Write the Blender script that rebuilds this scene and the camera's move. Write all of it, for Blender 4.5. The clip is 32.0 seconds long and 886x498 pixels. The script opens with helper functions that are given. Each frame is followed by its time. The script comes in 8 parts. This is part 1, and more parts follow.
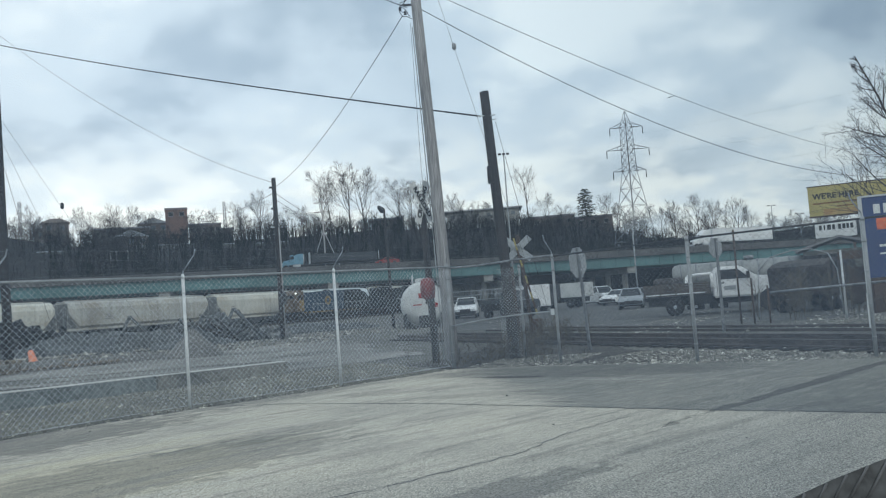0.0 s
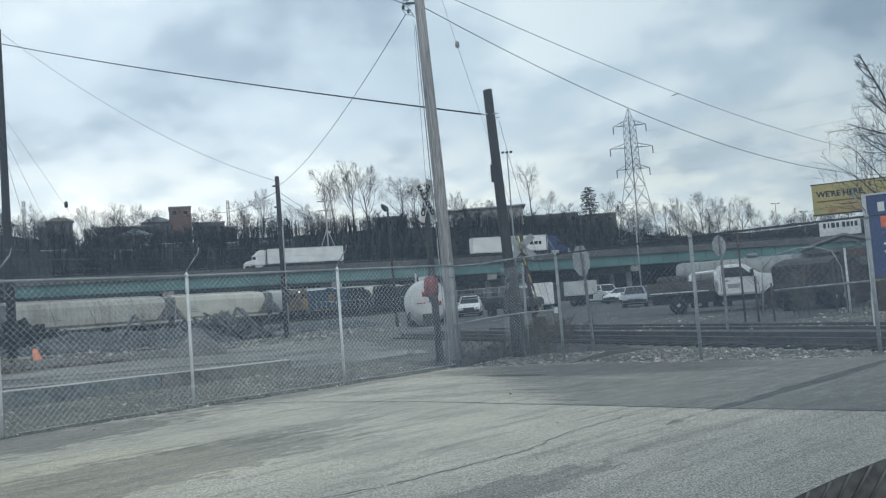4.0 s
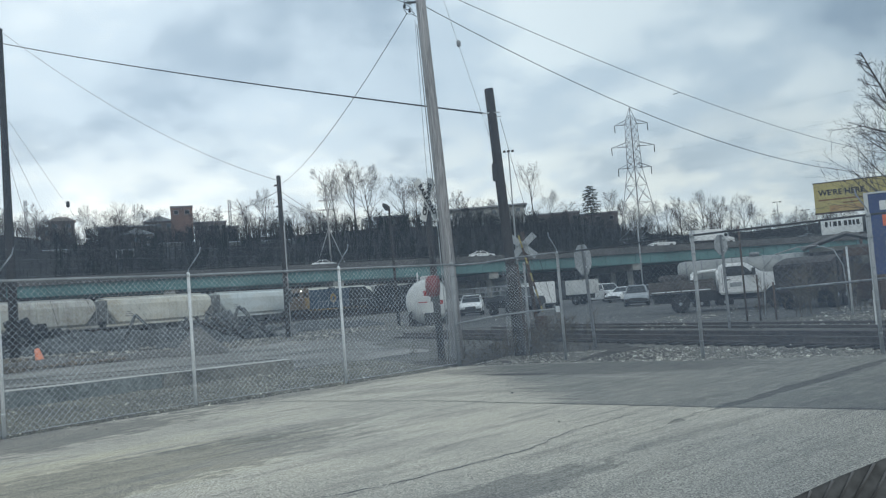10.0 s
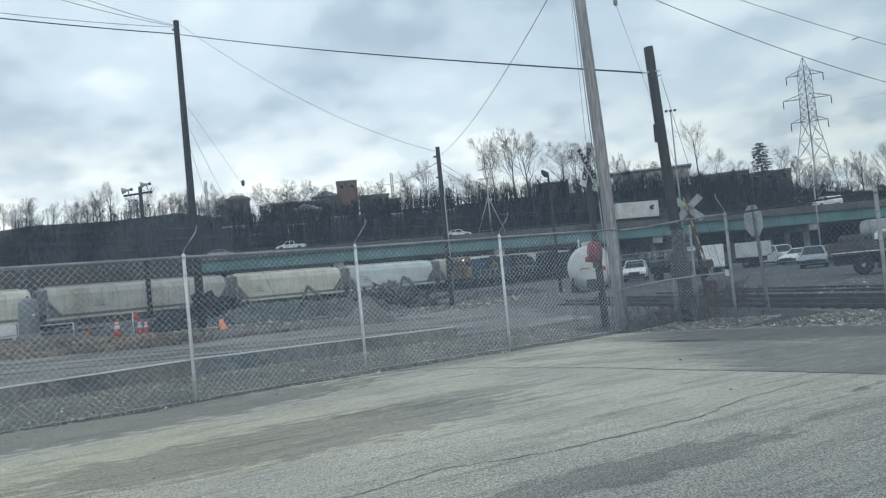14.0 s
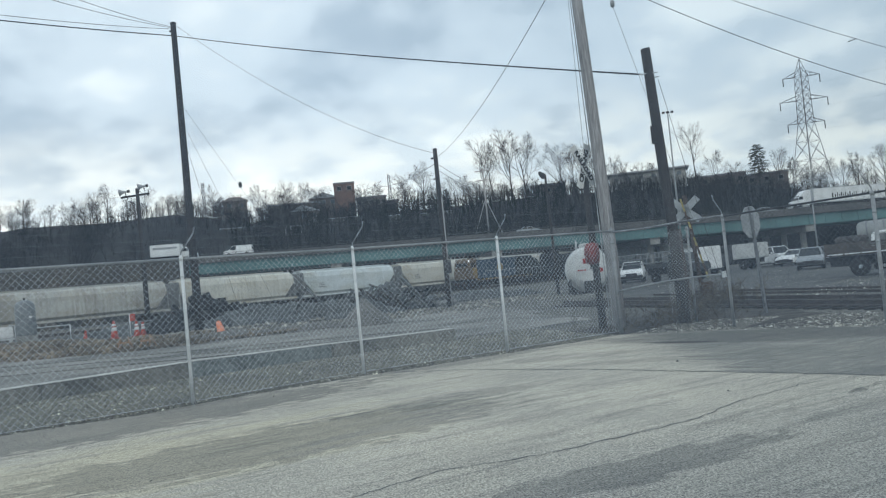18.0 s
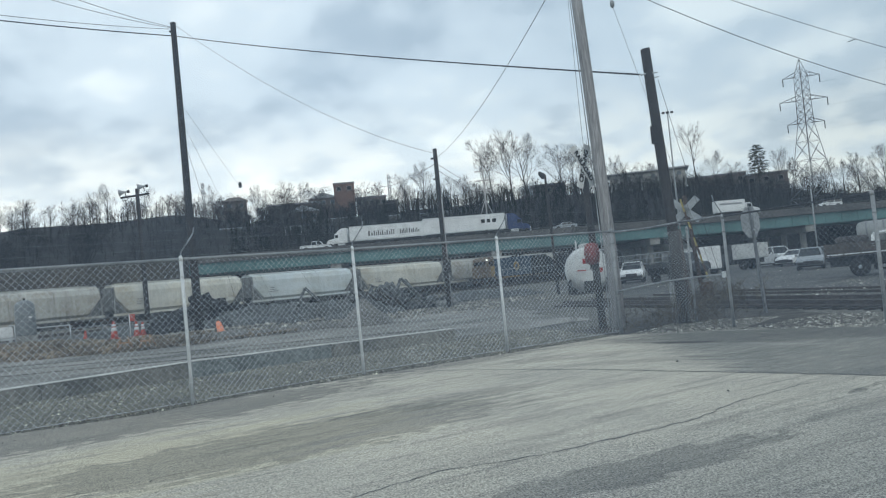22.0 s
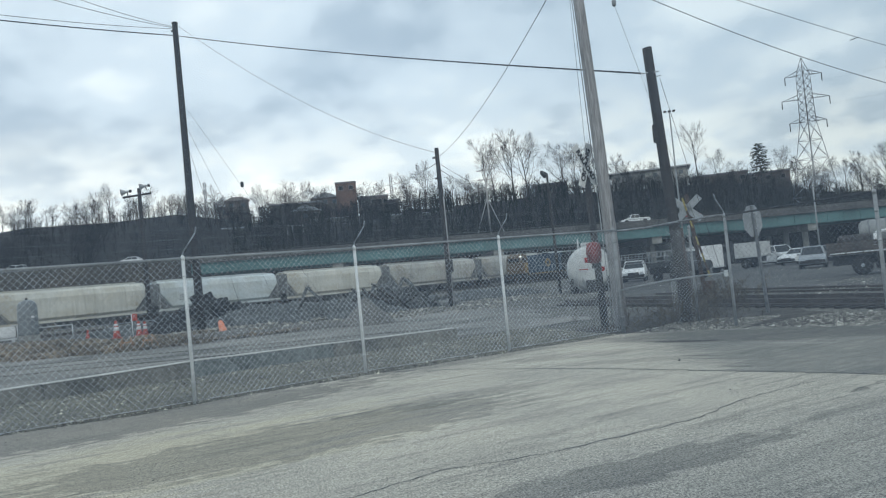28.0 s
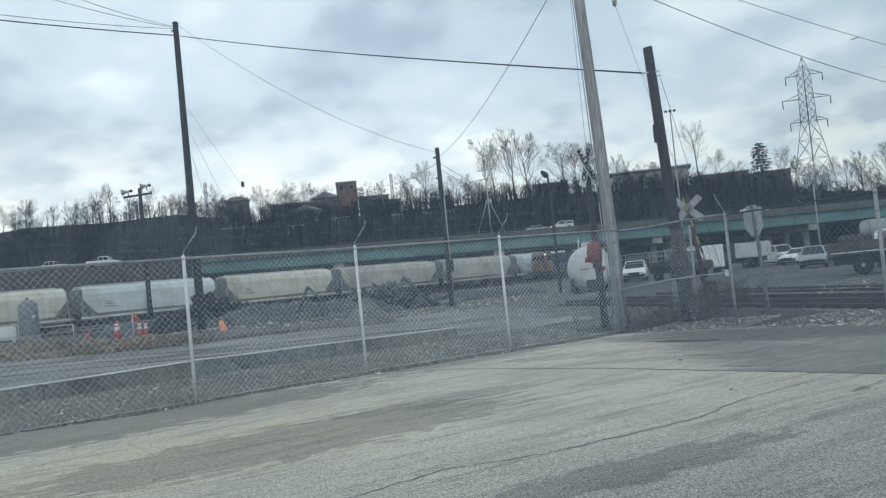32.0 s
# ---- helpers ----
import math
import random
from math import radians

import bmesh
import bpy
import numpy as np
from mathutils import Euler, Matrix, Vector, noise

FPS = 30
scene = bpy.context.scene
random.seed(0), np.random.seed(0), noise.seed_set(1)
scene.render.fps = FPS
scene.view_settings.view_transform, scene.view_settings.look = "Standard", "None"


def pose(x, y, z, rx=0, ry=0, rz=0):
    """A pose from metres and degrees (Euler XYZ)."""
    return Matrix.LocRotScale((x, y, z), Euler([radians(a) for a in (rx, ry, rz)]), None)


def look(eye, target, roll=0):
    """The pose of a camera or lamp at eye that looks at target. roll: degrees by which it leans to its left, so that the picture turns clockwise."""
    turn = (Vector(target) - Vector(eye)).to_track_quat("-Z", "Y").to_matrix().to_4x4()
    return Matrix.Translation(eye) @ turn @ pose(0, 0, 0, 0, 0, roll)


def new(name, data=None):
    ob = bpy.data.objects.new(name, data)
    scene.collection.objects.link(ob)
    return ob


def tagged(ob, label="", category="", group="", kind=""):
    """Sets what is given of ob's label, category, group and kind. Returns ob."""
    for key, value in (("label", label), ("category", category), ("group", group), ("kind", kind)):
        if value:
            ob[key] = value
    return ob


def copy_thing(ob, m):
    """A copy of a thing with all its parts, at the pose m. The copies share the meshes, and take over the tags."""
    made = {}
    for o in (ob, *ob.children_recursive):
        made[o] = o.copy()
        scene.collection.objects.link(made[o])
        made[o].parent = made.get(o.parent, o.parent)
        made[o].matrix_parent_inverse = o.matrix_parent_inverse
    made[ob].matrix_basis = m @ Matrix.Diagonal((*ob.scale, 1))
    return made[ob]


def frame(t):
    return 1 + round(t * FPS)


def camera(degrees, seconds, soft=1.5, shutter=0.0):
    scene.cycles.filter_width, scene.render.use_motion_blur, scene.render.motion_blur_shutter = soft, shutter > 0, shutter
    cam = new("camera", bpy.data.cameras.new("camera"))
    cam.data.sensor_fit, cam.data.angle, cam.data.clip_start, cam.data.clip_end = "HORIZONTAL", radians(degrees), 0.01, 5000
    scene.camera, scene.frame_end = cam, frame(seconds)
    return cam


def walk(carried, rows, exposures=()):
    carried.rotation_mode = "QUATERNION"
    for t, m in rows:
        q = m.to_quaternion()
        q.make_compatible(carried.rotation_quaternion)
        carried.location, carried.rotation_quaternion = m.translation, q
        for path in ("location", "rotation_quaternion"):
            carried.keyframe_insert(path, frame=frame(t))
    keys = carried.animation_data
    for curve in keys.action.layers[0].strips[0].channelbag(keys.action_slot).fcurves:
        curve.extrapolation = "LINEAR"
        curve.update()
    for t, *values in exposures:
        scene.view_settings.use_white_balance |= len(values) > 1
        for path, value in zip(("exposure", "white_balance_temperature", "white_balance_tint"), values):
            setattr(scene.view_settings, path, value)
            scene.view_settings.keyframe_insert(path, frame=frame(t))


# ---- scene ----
EYE = (0.0, 0.0, 1.6)
LENS = 53.52
cam = camera(LENS, 32.0, soft=1.2)


def aim(yaw, pitch, roll):
    """A pose at the eye: degrees to the left of +y, up, and lean."""
    a, b = radians(yaw), radians(pitch)
    ahead = Vector((-math.sin(a) * math.cos(b), math.cos(a) * math.cos(b), math.sin(b)))
    return look(EYE, Vector(EYE) + ahead, roll)


PATH = [
    (0, -0.26, 3.38, -4.34), (0.5, -0.21, 3.36, -4.36), (1, -0.15, 3.32, -4.35), (1.5, -0.12, 3.33, -4.32),
    (2, -0.11, 3.30, -4.33), (2.5, -0.03, 3.30, -4.33), (3, -0.05, 3.29, -4.37), (3.5, -0.04, 3.29, -4.37),
    (5.5, 0.00, 3.29, -4.40), (6, 0.00, 3.29, -4.40), (6.5, 0.01, 3.28, -4.43), (7, 0.03, 3.29, -4.44),
    (7.5, 0.06, 3.27, -4.39), (8, 0.07, 3.26, -4.42), (8.5, 0.01, 3.28, -4.43), (9, 0.01, 3.28, -4.43),
    (9.5, 0.01, 3.28, -4.43), (10, 0.08, 3.24, -4.45), (10.5, 0.52, 3.31, -4.56), (11, 3.27, 3.03, -4.78),
    (11.5, 7.47, 2.69, -5.14), (12, 10.46, 2.10, -5.44), (12.5, 10.80, 2.01, -5.53), (13, 10.76, 2.00, -5.53),
    (13.5, 10.71, 2.03, -5.50), (14, 10.66, 2.05, -5.56), (14.5, 10.62, 2.06, -5.54), (16.5, 10.52, 2.10, -5.58),
    (17, 10.52, 2.12, -5.60), (17.5, 10.49, 2.14, -5.60), (18, 10.48, 2.14, -5.61), (18.5, 10.46, 2.14, -5.59),
    (19, 10.47, 2.14, -5.60), (19.5, 10.52, 2.11, -5.58), (20, 10.51, 2.13, -5.60), (20.5, 10.53, 2.12, -5.64),
    (21, 10.52, 2.13, -5.62), (21.5, 10.48, 2.14, -5.63), (22, 10.47, 2.15, -5.61), (22.5, 10.48, 2.14, -5.63),
    (23, 10.52, 2.13, -5.61), (23.5, 10.54, 2.13, -5.64), (24, 10.55, 2.12, -5.61), (24.5, 10.55, 2.11, -5.64),
    (25, 10.57, 2.11, -5.64), (25.5, 10.60, 2.10, -5.62), (27.5, 10.60, 2.10, -5.61), (28, 10.60, 2.11, -5.68),
    (28.5, 10.60, 2.11, -5.68), (29, 10.58, 2.12, -5.64), (29.5, 10.60, 2.11, -5.68), (30, 10.62, 2.11, -5.68),
    (30.5, 10.66, 2.10, -5.67), (31, 10.60, 2.12, -5.69), (31.5, 10.63, 2.11, -5.70), (32, 10.64, 2.10, -5.69),
]
walk(cam, [(t, aim(y, p, r)) for t, y, p, r in PATH])

# ---- world, sun, exposure ----
world = bpy.data.worlds.new("overcast_sky")
scene.world = world
world.use_nodes = True
wn, wl = world.node_tree.nodes, world.node_tree.links
wn.clear()
w_out = wn.new("ShaderNodeOutputWorld")
w_bg = wn.new("ShaderNodeBackground")
w_sky = wn.new("ShaderNodeTexSky")
w_sky.sky_type, w_sky.sun_disc = "NISHITA", False
w_sky.sun_elevation, w_sky.sun_rotation = radians(37), radians(142)
w_co = wn.new("ShaderNodeTexCoord")
w_sep = wn.new("ShaderNodeSeparateXYZ")
wl.new(w_co.outputs["Generated"], w_sep.inputs[0])


def wmath(op, a, b=None, clamp=False):
    n = wn.new("ShaderNodeMath")
    n.operation, n.use_clamp = op, clamp
    for i, v in enumerate((a, b)):
        if v is None:
            continue
        if isinstance(v, (int, float)):
            n.inputs[i].default_value = v
        else:
            wl.new(v, n.inputs[i])
    return n.outputs[0]


def wnoise(vec, scale, detail, rough=0.5):
    n = wn.new("ShaderNodeTexNoise")
    n.inputs["Scale"].default_value, n.inputs["Detail"].default_value = scale, detail
    n.inputs["Roughness"].default_value = rough
    wl.new(vec, n.inputs["Vector"])
    return n.outputs["Fac"]


def wramp(fac, stops):
    n = wn.new("ShaderNodeValToRGB")
    n.color_ramp.interpolation = "EASE"
    while len(n.color_ramp.elements) < len(stops):
        n.color_ramp.elements.new(0.5)
    for e, (p, c) in zip(n.color_ramp.elements, stops):
        e.position, e.color = p, (*c, 1)
    wl.new(fac, n.inputs[0])
    return n.outputs[0]


w_up = wmath("ADD", wmath("MAXIMUM", w_sep.outputs[2], 0.0), 0.36)
w_vec = wn.new("ShaderNodeCombineXYZ")
wl.new(wmath("ADD", wmath("DIVIDE", w_sep.outputs[0], w_up), 3.4), w_vec.inputs[0])
wl.new(wmath("DIVIDE", w_sep.outputs[1], w_up), w_vec.inputs[1])
w_low = wnoise(w_vec.outputs[0], 2.3, 5.0, 0.5)
w_fine = wnoise(w_vec.outputs[0], 6.5, 6.0, 0.55)
w_mix = wmath("ADD", wmath("MULTIPLY", w_low, 0.72), wmath("MULTIPLY", w_fine, 0.28))
w_cloud = wramp(w_mix, [(0.36, (0.36, 0.457, 0.555)), (0.50, (0.54, 0.645, 0.735)), (0.62, (0.76, 0.845, 0.89))])
# a paler, brighter belt of thin cloud low over the hills
w_belt = wramp(w_sep.outputs[2], [(0.05, (1, 1, 1)), (0.24, (0, 0, 0))])
w_gap = wramp(w_fine, [(0.42, (0.0, 0.0, 0.0)), (0.62, (1, 1, 1))])
w_bfac = wmath("MULTIPLY", w_belt, wmath("ADD", wmath("MULTIPLY", w_gap, 0.65), 0.4), True)
w_m1 = wn.new("ShaderNodeMixRGB")
wl.new(w_bfac, w_m1.inputs[0]), wl.new(w_cloud, w_m1.inputs[1])
w_m1.inputs[2].default_value = (0.89, 0.915, 0.865, 1)
w_add = wn.new("ShaderNodeMixRGB")
w_add.blend_type = "ADD"
w_add.inputs[0].default_value = 0.003
wl.new(w_m1.outputs[0], w_add.inputs[1]), wl.new(w_sky.outputs[0], w_add.inputs[2])
w_east = wramp(wmath("ADD", w_sep.outputs[0], 0.5), [(0.0, (1.035, 1.0, 0.975)), (1.0, (0.955, 1.0, 1.03))])
w_tint = wn.new("ShaderNodeMixRGB")
w_tint.blend_type = "MULTIPLY"
w_tint.inputs[0].default_value = 1.0
wl.new(w_add.outputs[0], w_tint.inputs[1]), wl.new(w_east, w_tint.inputs[2])
wl.new(w_tint.outputs[0], w_bg.inputs[0])
# the cloud thins out towards the west
w_side = wmath("MINIMUM", wmath("MAXIMUM", w_sep.outputs[0], -0.3), 0.6)
wl.new(wmath("SUBTRACT", 1.15, wmath("MULTIPLY", w_side, 0.75)), w_bg.inputs[1])
wl.new(w_bg.outputs[0], w_out.inputs[0])

sun = new("sun", bpy.data.lights.new("sun", "SUN"))
sun.data.energy, sun.data.angle, sun.data.color = 0.78, radians(30), (0.98, 0.95, 0.885)
sun.matrix_world = look((70, -90, 86), (0, 0, 0))
scene.view_settings.exposure = 0.0
VEIL = 0.055  # bluish haze painted into each face of the windscreen


# ---- materials ----
def mat(name, c1, c2=None, rough=0.75, metal=0.0, scale=1.0, fine=12.0, bump=0.15, spot=0.0, random_value=0.0, spec=0.4, grain_by=0.35, island=0.0, stretch=None):
    """A surface whose colour wanders from c1 to c2 over 1/scale metres, with a fine grain of 1/fine metres."""
    m = bpy.data.materials.new(name)
    m.use_nodes = True
    n, l = m.node_tree.nodes, m.node_tree.links
    b = n["Principled BSDF"]
    c2 = c2 or tuple(min(1, v * 0.72) for v in c1)
    co = n.new("ShaderNodeTexCoord")
    big = n.new("ShaderNodeTexNoise")
    big.inputs["Scale"].default_value, big.inputs["Detail"].default_value = scale, 4
    small = n.new("ShaderNodeTexNoise")
    small.inputs["Scale"].default_value, small.inputs["Detail"].default_value = fine, 3
    where = co.outputs["Object"]
    if stretch:
        mp = n.new("ShaderNodeMapping")
        mp.inputs["Scale"].default_value = stretch
        l.new(where, mp.inputs[0])
        where = mp.outputs[0]
    for t in (big, small):
        l.new(where, t.inputs["Vector"])
    ramp = n.new("ShaderNodeValToRGB")
    ramp.color_ramp.elements[0].position, ramp.color_ramp.elements[1].position = 0.36, 0.66
    ramp.color_ramp.elements[0].color, ramp.color_ramp.elements[1].color = (*c1, 1), (*c2, 1)
    l.new(big.outputs["Fac"], ramp.inputs[0])
    grain = n.new("ShaderNodeMixRGB")
    grain.blend_type = "OVERLAY"
    grain.inputs[0].default_value = grain_by + spot
    l.new(ramp.outputs[0], grain.inputs[1])
    gr = n.new("ShaderNodeValToRGB")
    gr.color_ramp.elements[0].position, gr.color_ramp.elements[1].position = 0.3, 0.7
    l.new(small.outputs["Fac"], gr.inputs[0])
    l.new(gr.outputs[0], grain.inputs[2])
    last = grain.outputs[0]
    if random_value:
        info = n.new("ShaderNodeObjectInfo")
        hsv = n.new("ShaderNodeHueSaturation")
        mr = n.new("ShaderNodeMapRange")
        mr.inputs[3].default_value, mr.inputs[4].default_value = 1 - random_value, 1 + random_value
        l.new(info.outputs["Random"], mr.inputs[0]), l.new(mr.outputs[0], hsv.inputs["Value"])
        l.new(last, hsv.inputs["Color"])
        last = hsv.outputs[0]
    if island:
        geo = n.new("ShaderNodeNewGeometry")
        cv = n.new("ShaderNodeValToRGB")
        cv.color_ramp.elements[0].position, cv.color_ramp.elements[1].position = 0.1, 1.0
        cv.color_ramp.elements[0].color, cv.color_ramp.elements[1].color = (0.35, 0.35, 0.35, 1), (1.0 + island, 1.0 + island, 1.0 + island * 0.96, 1)
        mid = cv.color_ramp.elements.new(0.82)
        mid.color = (1.0, 0.98, 0.94, 1)
        mul = n.new("ShaderNodeMixRGB")
        mul.blend_type = "MULTIPLY"
        mul.inputs[0].default_value = 1.0
        l.new(geo.outputs["Random Per Island"], cv.inputs[0]), l.new(last, mul.inputs[1]), l.new(cv.outputs[0], mul.inputs[2])
        last = mul.outputs[0]
    l.new(last, b.inputs["Base Color"])
    b.inputs["Roughness"].default_value, b.inputs["Metallic"].default_value = rough, metal
    b.inputs["Specular IOR Level"].default_value = spec
    if bump:
        bp = n.new("ShaderNodeBump")
        bp.inputs["Strength"].default_value, bp.inputs["Distance"].default_value = bump, 0.02
        l.new(small.outputs["Fac"], bp.inputs["Height"])
        l.new(bp.outputs[0], b.inputs["Normal"])
    return m


def glow(name, colour, strength):
    m = bpy.data.materials.new(name)
    m.use_nodes = True
    b = m.node_tree.nodes["Principled BSDF"]
    b.inputs["Base Color"].default_value = (*colour, 1)
    b.inputs["Emission Color"].default_value = (*colour, 1)
    b.inputs["Emission Strength"].default_value = strength
    return m


def asphalt():
    """Bleached asphalt: coarse aggregate, streaks along the fence, oily stains and a darker pour past the seam."""
    m = mat("weathered_asphalt", (0.525, 0.475, 0.38), (0.43, 0.392, 0.318), 0.92, scale=0.5, fine=62, bump=0.35, grain_by=0.85)
    n, l = m.node_tree.nodes, m.node_tree.links
    bs = n["Principled BSDF"]
    co = n.new("ShaderNodeTexCoord").outputs["Object"]
    last = bs.inputs["Base Color"].links[0].from_socket

    def op(kind, a, b=None, clamp=False):
        q = n.new("ShaderNodeMath")
        q.operation, q.use_clamp = kind, clamp
        for k, v in enumerate((a, b)):
            if isinstance(v, (int, float)):
                q.inputs[k].default_value = v
            elif v is not None:
                l.new(v, q.inputs[k])
        return q.outputs[0]

    def mapped(x, y, deg, sx, sy):
        q = n.new("ShaderNodeMapping")
        q.vector_type = "TEXTURE"
        q.inputs["Location"].default_value, q.inputs["Rotation"].default_value = (x, y, 0), (0, 0, radians(deg))
        q.inputs["Scale"].default_value = (sx, sy, 1)
        l.new(co, q.inputs[0])
        return q.outputs[0]

    def fog(vec, scale, detail=5):
        q = n.new("ShaderNodeTexNoise")
        q.inputs["Scale"].default_value, q.inputs["Detail"].default_value = scale, detail
        q.inputs["Roughness"].default_value = 0.6
        l.new(vec, q.inputs["Vector"])
        return q.outputs["Fac"]

    def step(v, lo, hi):
        q = n.new("ShaderNodeMapRange")
        q.interpolation_type = "SMOOTHSTEP"
        q.inputs[1].default_value, q.inputs[2].default_value = lo, hi
        l.new(v, q.inputs[0])
        return q.outputs[0]

    def tint(fac, colour):
        nonlocal last
        q = n.new("ShaderNodeMixRGB")
        q.blend_type = "MULTIPLY"
        q.inputs[2].default_value = (*colour, 1)
        l.new(fac, q.inputs[0]), l.new(last, q.inputs[1])
        last = q.outputs[0]

    streaks = fog(mapped(0, 0, 44, 1.9, 0.33), 1.0, 6)
    rough_edge = fog(mapped(0, 0, 40, 0.45, 0.16), 1.0, 9)
    drawn = fog(mapped(0, 0, -34, 1.5, 0.12), 1.0, 6)
    tint(step(streaks, 0.5, 0.72), (0.72, 0.72, 0.73))
    tint(step(fog(mapped(3, 1, 43, 2.8, 0.11), 1.0, 5), 0.55, 0.61), (0.8, 0.8, 0.81))
    patchy = op("SUBTRACT", 1.45, op("MULTIPLY", fog(mapped(0, 0, 42, 0.5, 0.07), 1.0, 7), 0.95), True)
    for x, y, deg, rx, ry, deep in ((0.15, 7.03, 40, 1.65, 0.36, 0.6), (-3.6, 9.3, 47, 3.1, 1.1, 0.62), (-2.4, 11.6, 42, 1.6, 0.45, 0.74), (-7.9, 10.75, 48, 5.6, 1.4, 0.5),
                                    (-2.62, 14.2, 36, 0.45, 0.06, 0.5), (-1.0, 9.7, 40, 1.0, 0.25, 0.84), (2.4, 9.2, 41, 1.2, 0.16, 0.8), (5.6, 13.15, 44.5, 4.4, 0.12, 0.42),
                                    (2.6, 17.6, -31, 3.6, 1.2, 0.6), (1.22, 17.3, -33, 0.8, 0.2, 0.3), (1.57, 12.85, -40, 0.3, 0.06, 0.7), (2.85, 15.4, -40, 0.75, 0.12, 1.3), (-0.5, 16.45, 34, 0.55, 0.2, 1.2), (-3.0, 16.9, 44, 2.4, 0.4, 0.62), (-0.8, 16.2, 8, 1.4, 0.5, 0.75), (0.4, 14.6, -5, 1.5, 0.3, 0.78)):
        q = n.new("ShaderNodeVectorMath")
        q.operation = "LENGTH"
        l.new(mapped(x, y, deg, rx, ry), q.inputs[0])
        d = op("ADD", q.outputs["Value"], op("MULTIPLY", op("SUBTRACT", drawn if deg < 0 else rough_edge, 0.5), 2.0))
        tint(op("MULTIPLY", step(d, 1.1, 0.88), patchy), (deep, deep, deep * 1.01))
    # the pour past the seam
    sep = n.new("ShaderNodeSeparateXYZ")
    l.new(mapped(0.0, 13.5, -39.5, 1, 1), sep.inputs[0])
    side = step(sep.outputs[1], 0.0, 0.05)
    slant = op("ADD", sep.outputs[0], op("MULTIPLY", sep.outputs[1], 1.05))
    part_x = step(op("ADD", slant, op("MULTIPLY", op("SUBTRACT", drawn, 0.5), 4.0)), 1.0, 2.8)
    worn = step(rough_edge, 0.64, 0.5)
    tint(op("MULTIPLY", op("MULTIPLY", side, part_x), op("ADD", op("MULTIPLY", worn, 0.25), 0.75)), (0.40, 0.42, 0.44))
    # the whole lot turns darker and bluer towards its near right side
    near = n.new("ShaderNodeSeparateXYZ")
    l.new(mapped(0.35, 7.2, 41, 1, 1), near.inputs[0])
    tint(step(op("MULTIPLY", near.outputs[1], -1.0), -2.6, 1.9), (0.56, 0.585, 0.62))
    moss = n.new("ShaderNodeVectorMath")
    moss.operation = "LENGTH"
    l.new(mapped(-5.0, 8.4, 50, 4.2, 1.9), moss.inputs[0])
    tint(step(op("ADD", moss.outputs["Value"], op("MULTIPLY", op("SUBTRACT", streaks, 0.5), 2.0)), 1.2, 0.5), (1.02, 1.0, 0.9))
    l.new(last, bs.inputs["Base Color"])
    return m


ASPHALT = asphalt()
TAR = mat("crack_tar", (0.045, 0.045, 0.045), None, 0.8)
GRAVEL = mat("crushed_gravel", (0.12, 0.114, 0.098), (0.062, 0.06, 0.053), 0.95, scale=0.35, fine=9, bump=0.9, spot=0.5)
STONE = mat("limestone_chips", (0.27, 0.258, 0.205), (0.15, 0.146, 0.118), 0.95, scale=3, fine=40, bump=0.3, island=2.8)
STONE_PALE = mat("pale_ballast", (0.42, 0.405, 0.36), (0.24, 0.233, 0.21), 0.95, scale=0.8, fine=40, bump=0.3, island=0.65)
DIRT = mat("brown_dirt", (0.175, 0.14, 0.102), (0.095, 0.083, 0.067), 0.95, scale=0.5, fine=7, bump=0.8, spot=0.4)
ROADG = mat("dusty_road", (0.25, 0.241, 0.215), (0.105, 0.102, 0.093), 0.95, scale=0.3, fine=14, bump=0.5, spot=0.2)
CONCRETE = mat("stained_concrete", (0.32, 0.32, 0.30), (0.2, 0.2, 0.19), 0.9, scale=0.7, fine=10, bump=0.35)
CAPSTONE = mat("pale_cap_concrete", (0.62, 0.61, 0.57), (0.46, 0.455, 0.43), 0.9, scale=0.9, fine=12, bump=0.3)
BANK = mat("dark_scrub_bank", (0.05, 0.043, 0.034), (0.03, 0.028, 0.025), 0.95, scale=0.15, fine=2.0, bump=0.8, spot=0.3)
CONCRETE_OLD = mat("dark_concrete", (0.21, 0.205, 0.18), (0.11, 0.112, 0.102), 0.9, scale=1.1, fine=9, bump=0.5, random_value=0.25)
CONCRETE_BLUE = mat("blue_stained_concrete", (0.2, 0.225, 0.22), (0.12, 0.138, 0.135), 0.9, scale=1.3, fine=9, bump=0.5)
DECK = mat("bridge_parapet_concrete", (0.12, 0.117, 0.114), (0.08, 0.08, 0.078), 0.9, scale=0.25, fine=3, bump=0.2)
GREEN = mat("faded_green_girder_paint", (0.105, 0.225, 0.225), (0.075, 0.16, 0.16), 0.6, scale=0.25, fine=2.5, bump=0.1, grain_by=0.1)
GALV = mat("galvanised_steel", (0.62, 0.64, 0.65), (0.48, 0.50, 0.51), 0.45, 0.3, scale=3, fine=30, bump=0.05, grain_by=0.1)
WIRE_DULL = mat("dull_fence_wire", (0.2, 0.21, 0.215), (0.12, 0.125, 0.13), 0.7, 0.2, scale=1.5, fine=20, bump=0)
POST = mat("weathered_white_galvanising", (0.72, 0.735, 0.74), (0.58, 0.6, 0.605), 0.55, 0.0, scale=3, fine=30, bump=0.05, grain_by=0.1)
GALV_DULL = mat("dull_galvanised_post", (0.33, 0.345, 0.35), (0.24, 0.25, 0.255), 0.6, 0.2, scale=3, fine=30, bump=0.05, grain_by=0.15)
WIRE = mat("galvanised_wire", (0.6, 0.62, 0.63), (0.36, 0.372, 0.38), 0.5, 0.2, scale=1.5, fine=20, bump=0)
CABLE = mat("black_cable", (0.035, 0.037, 0.04), None, 0.6, bump=0)
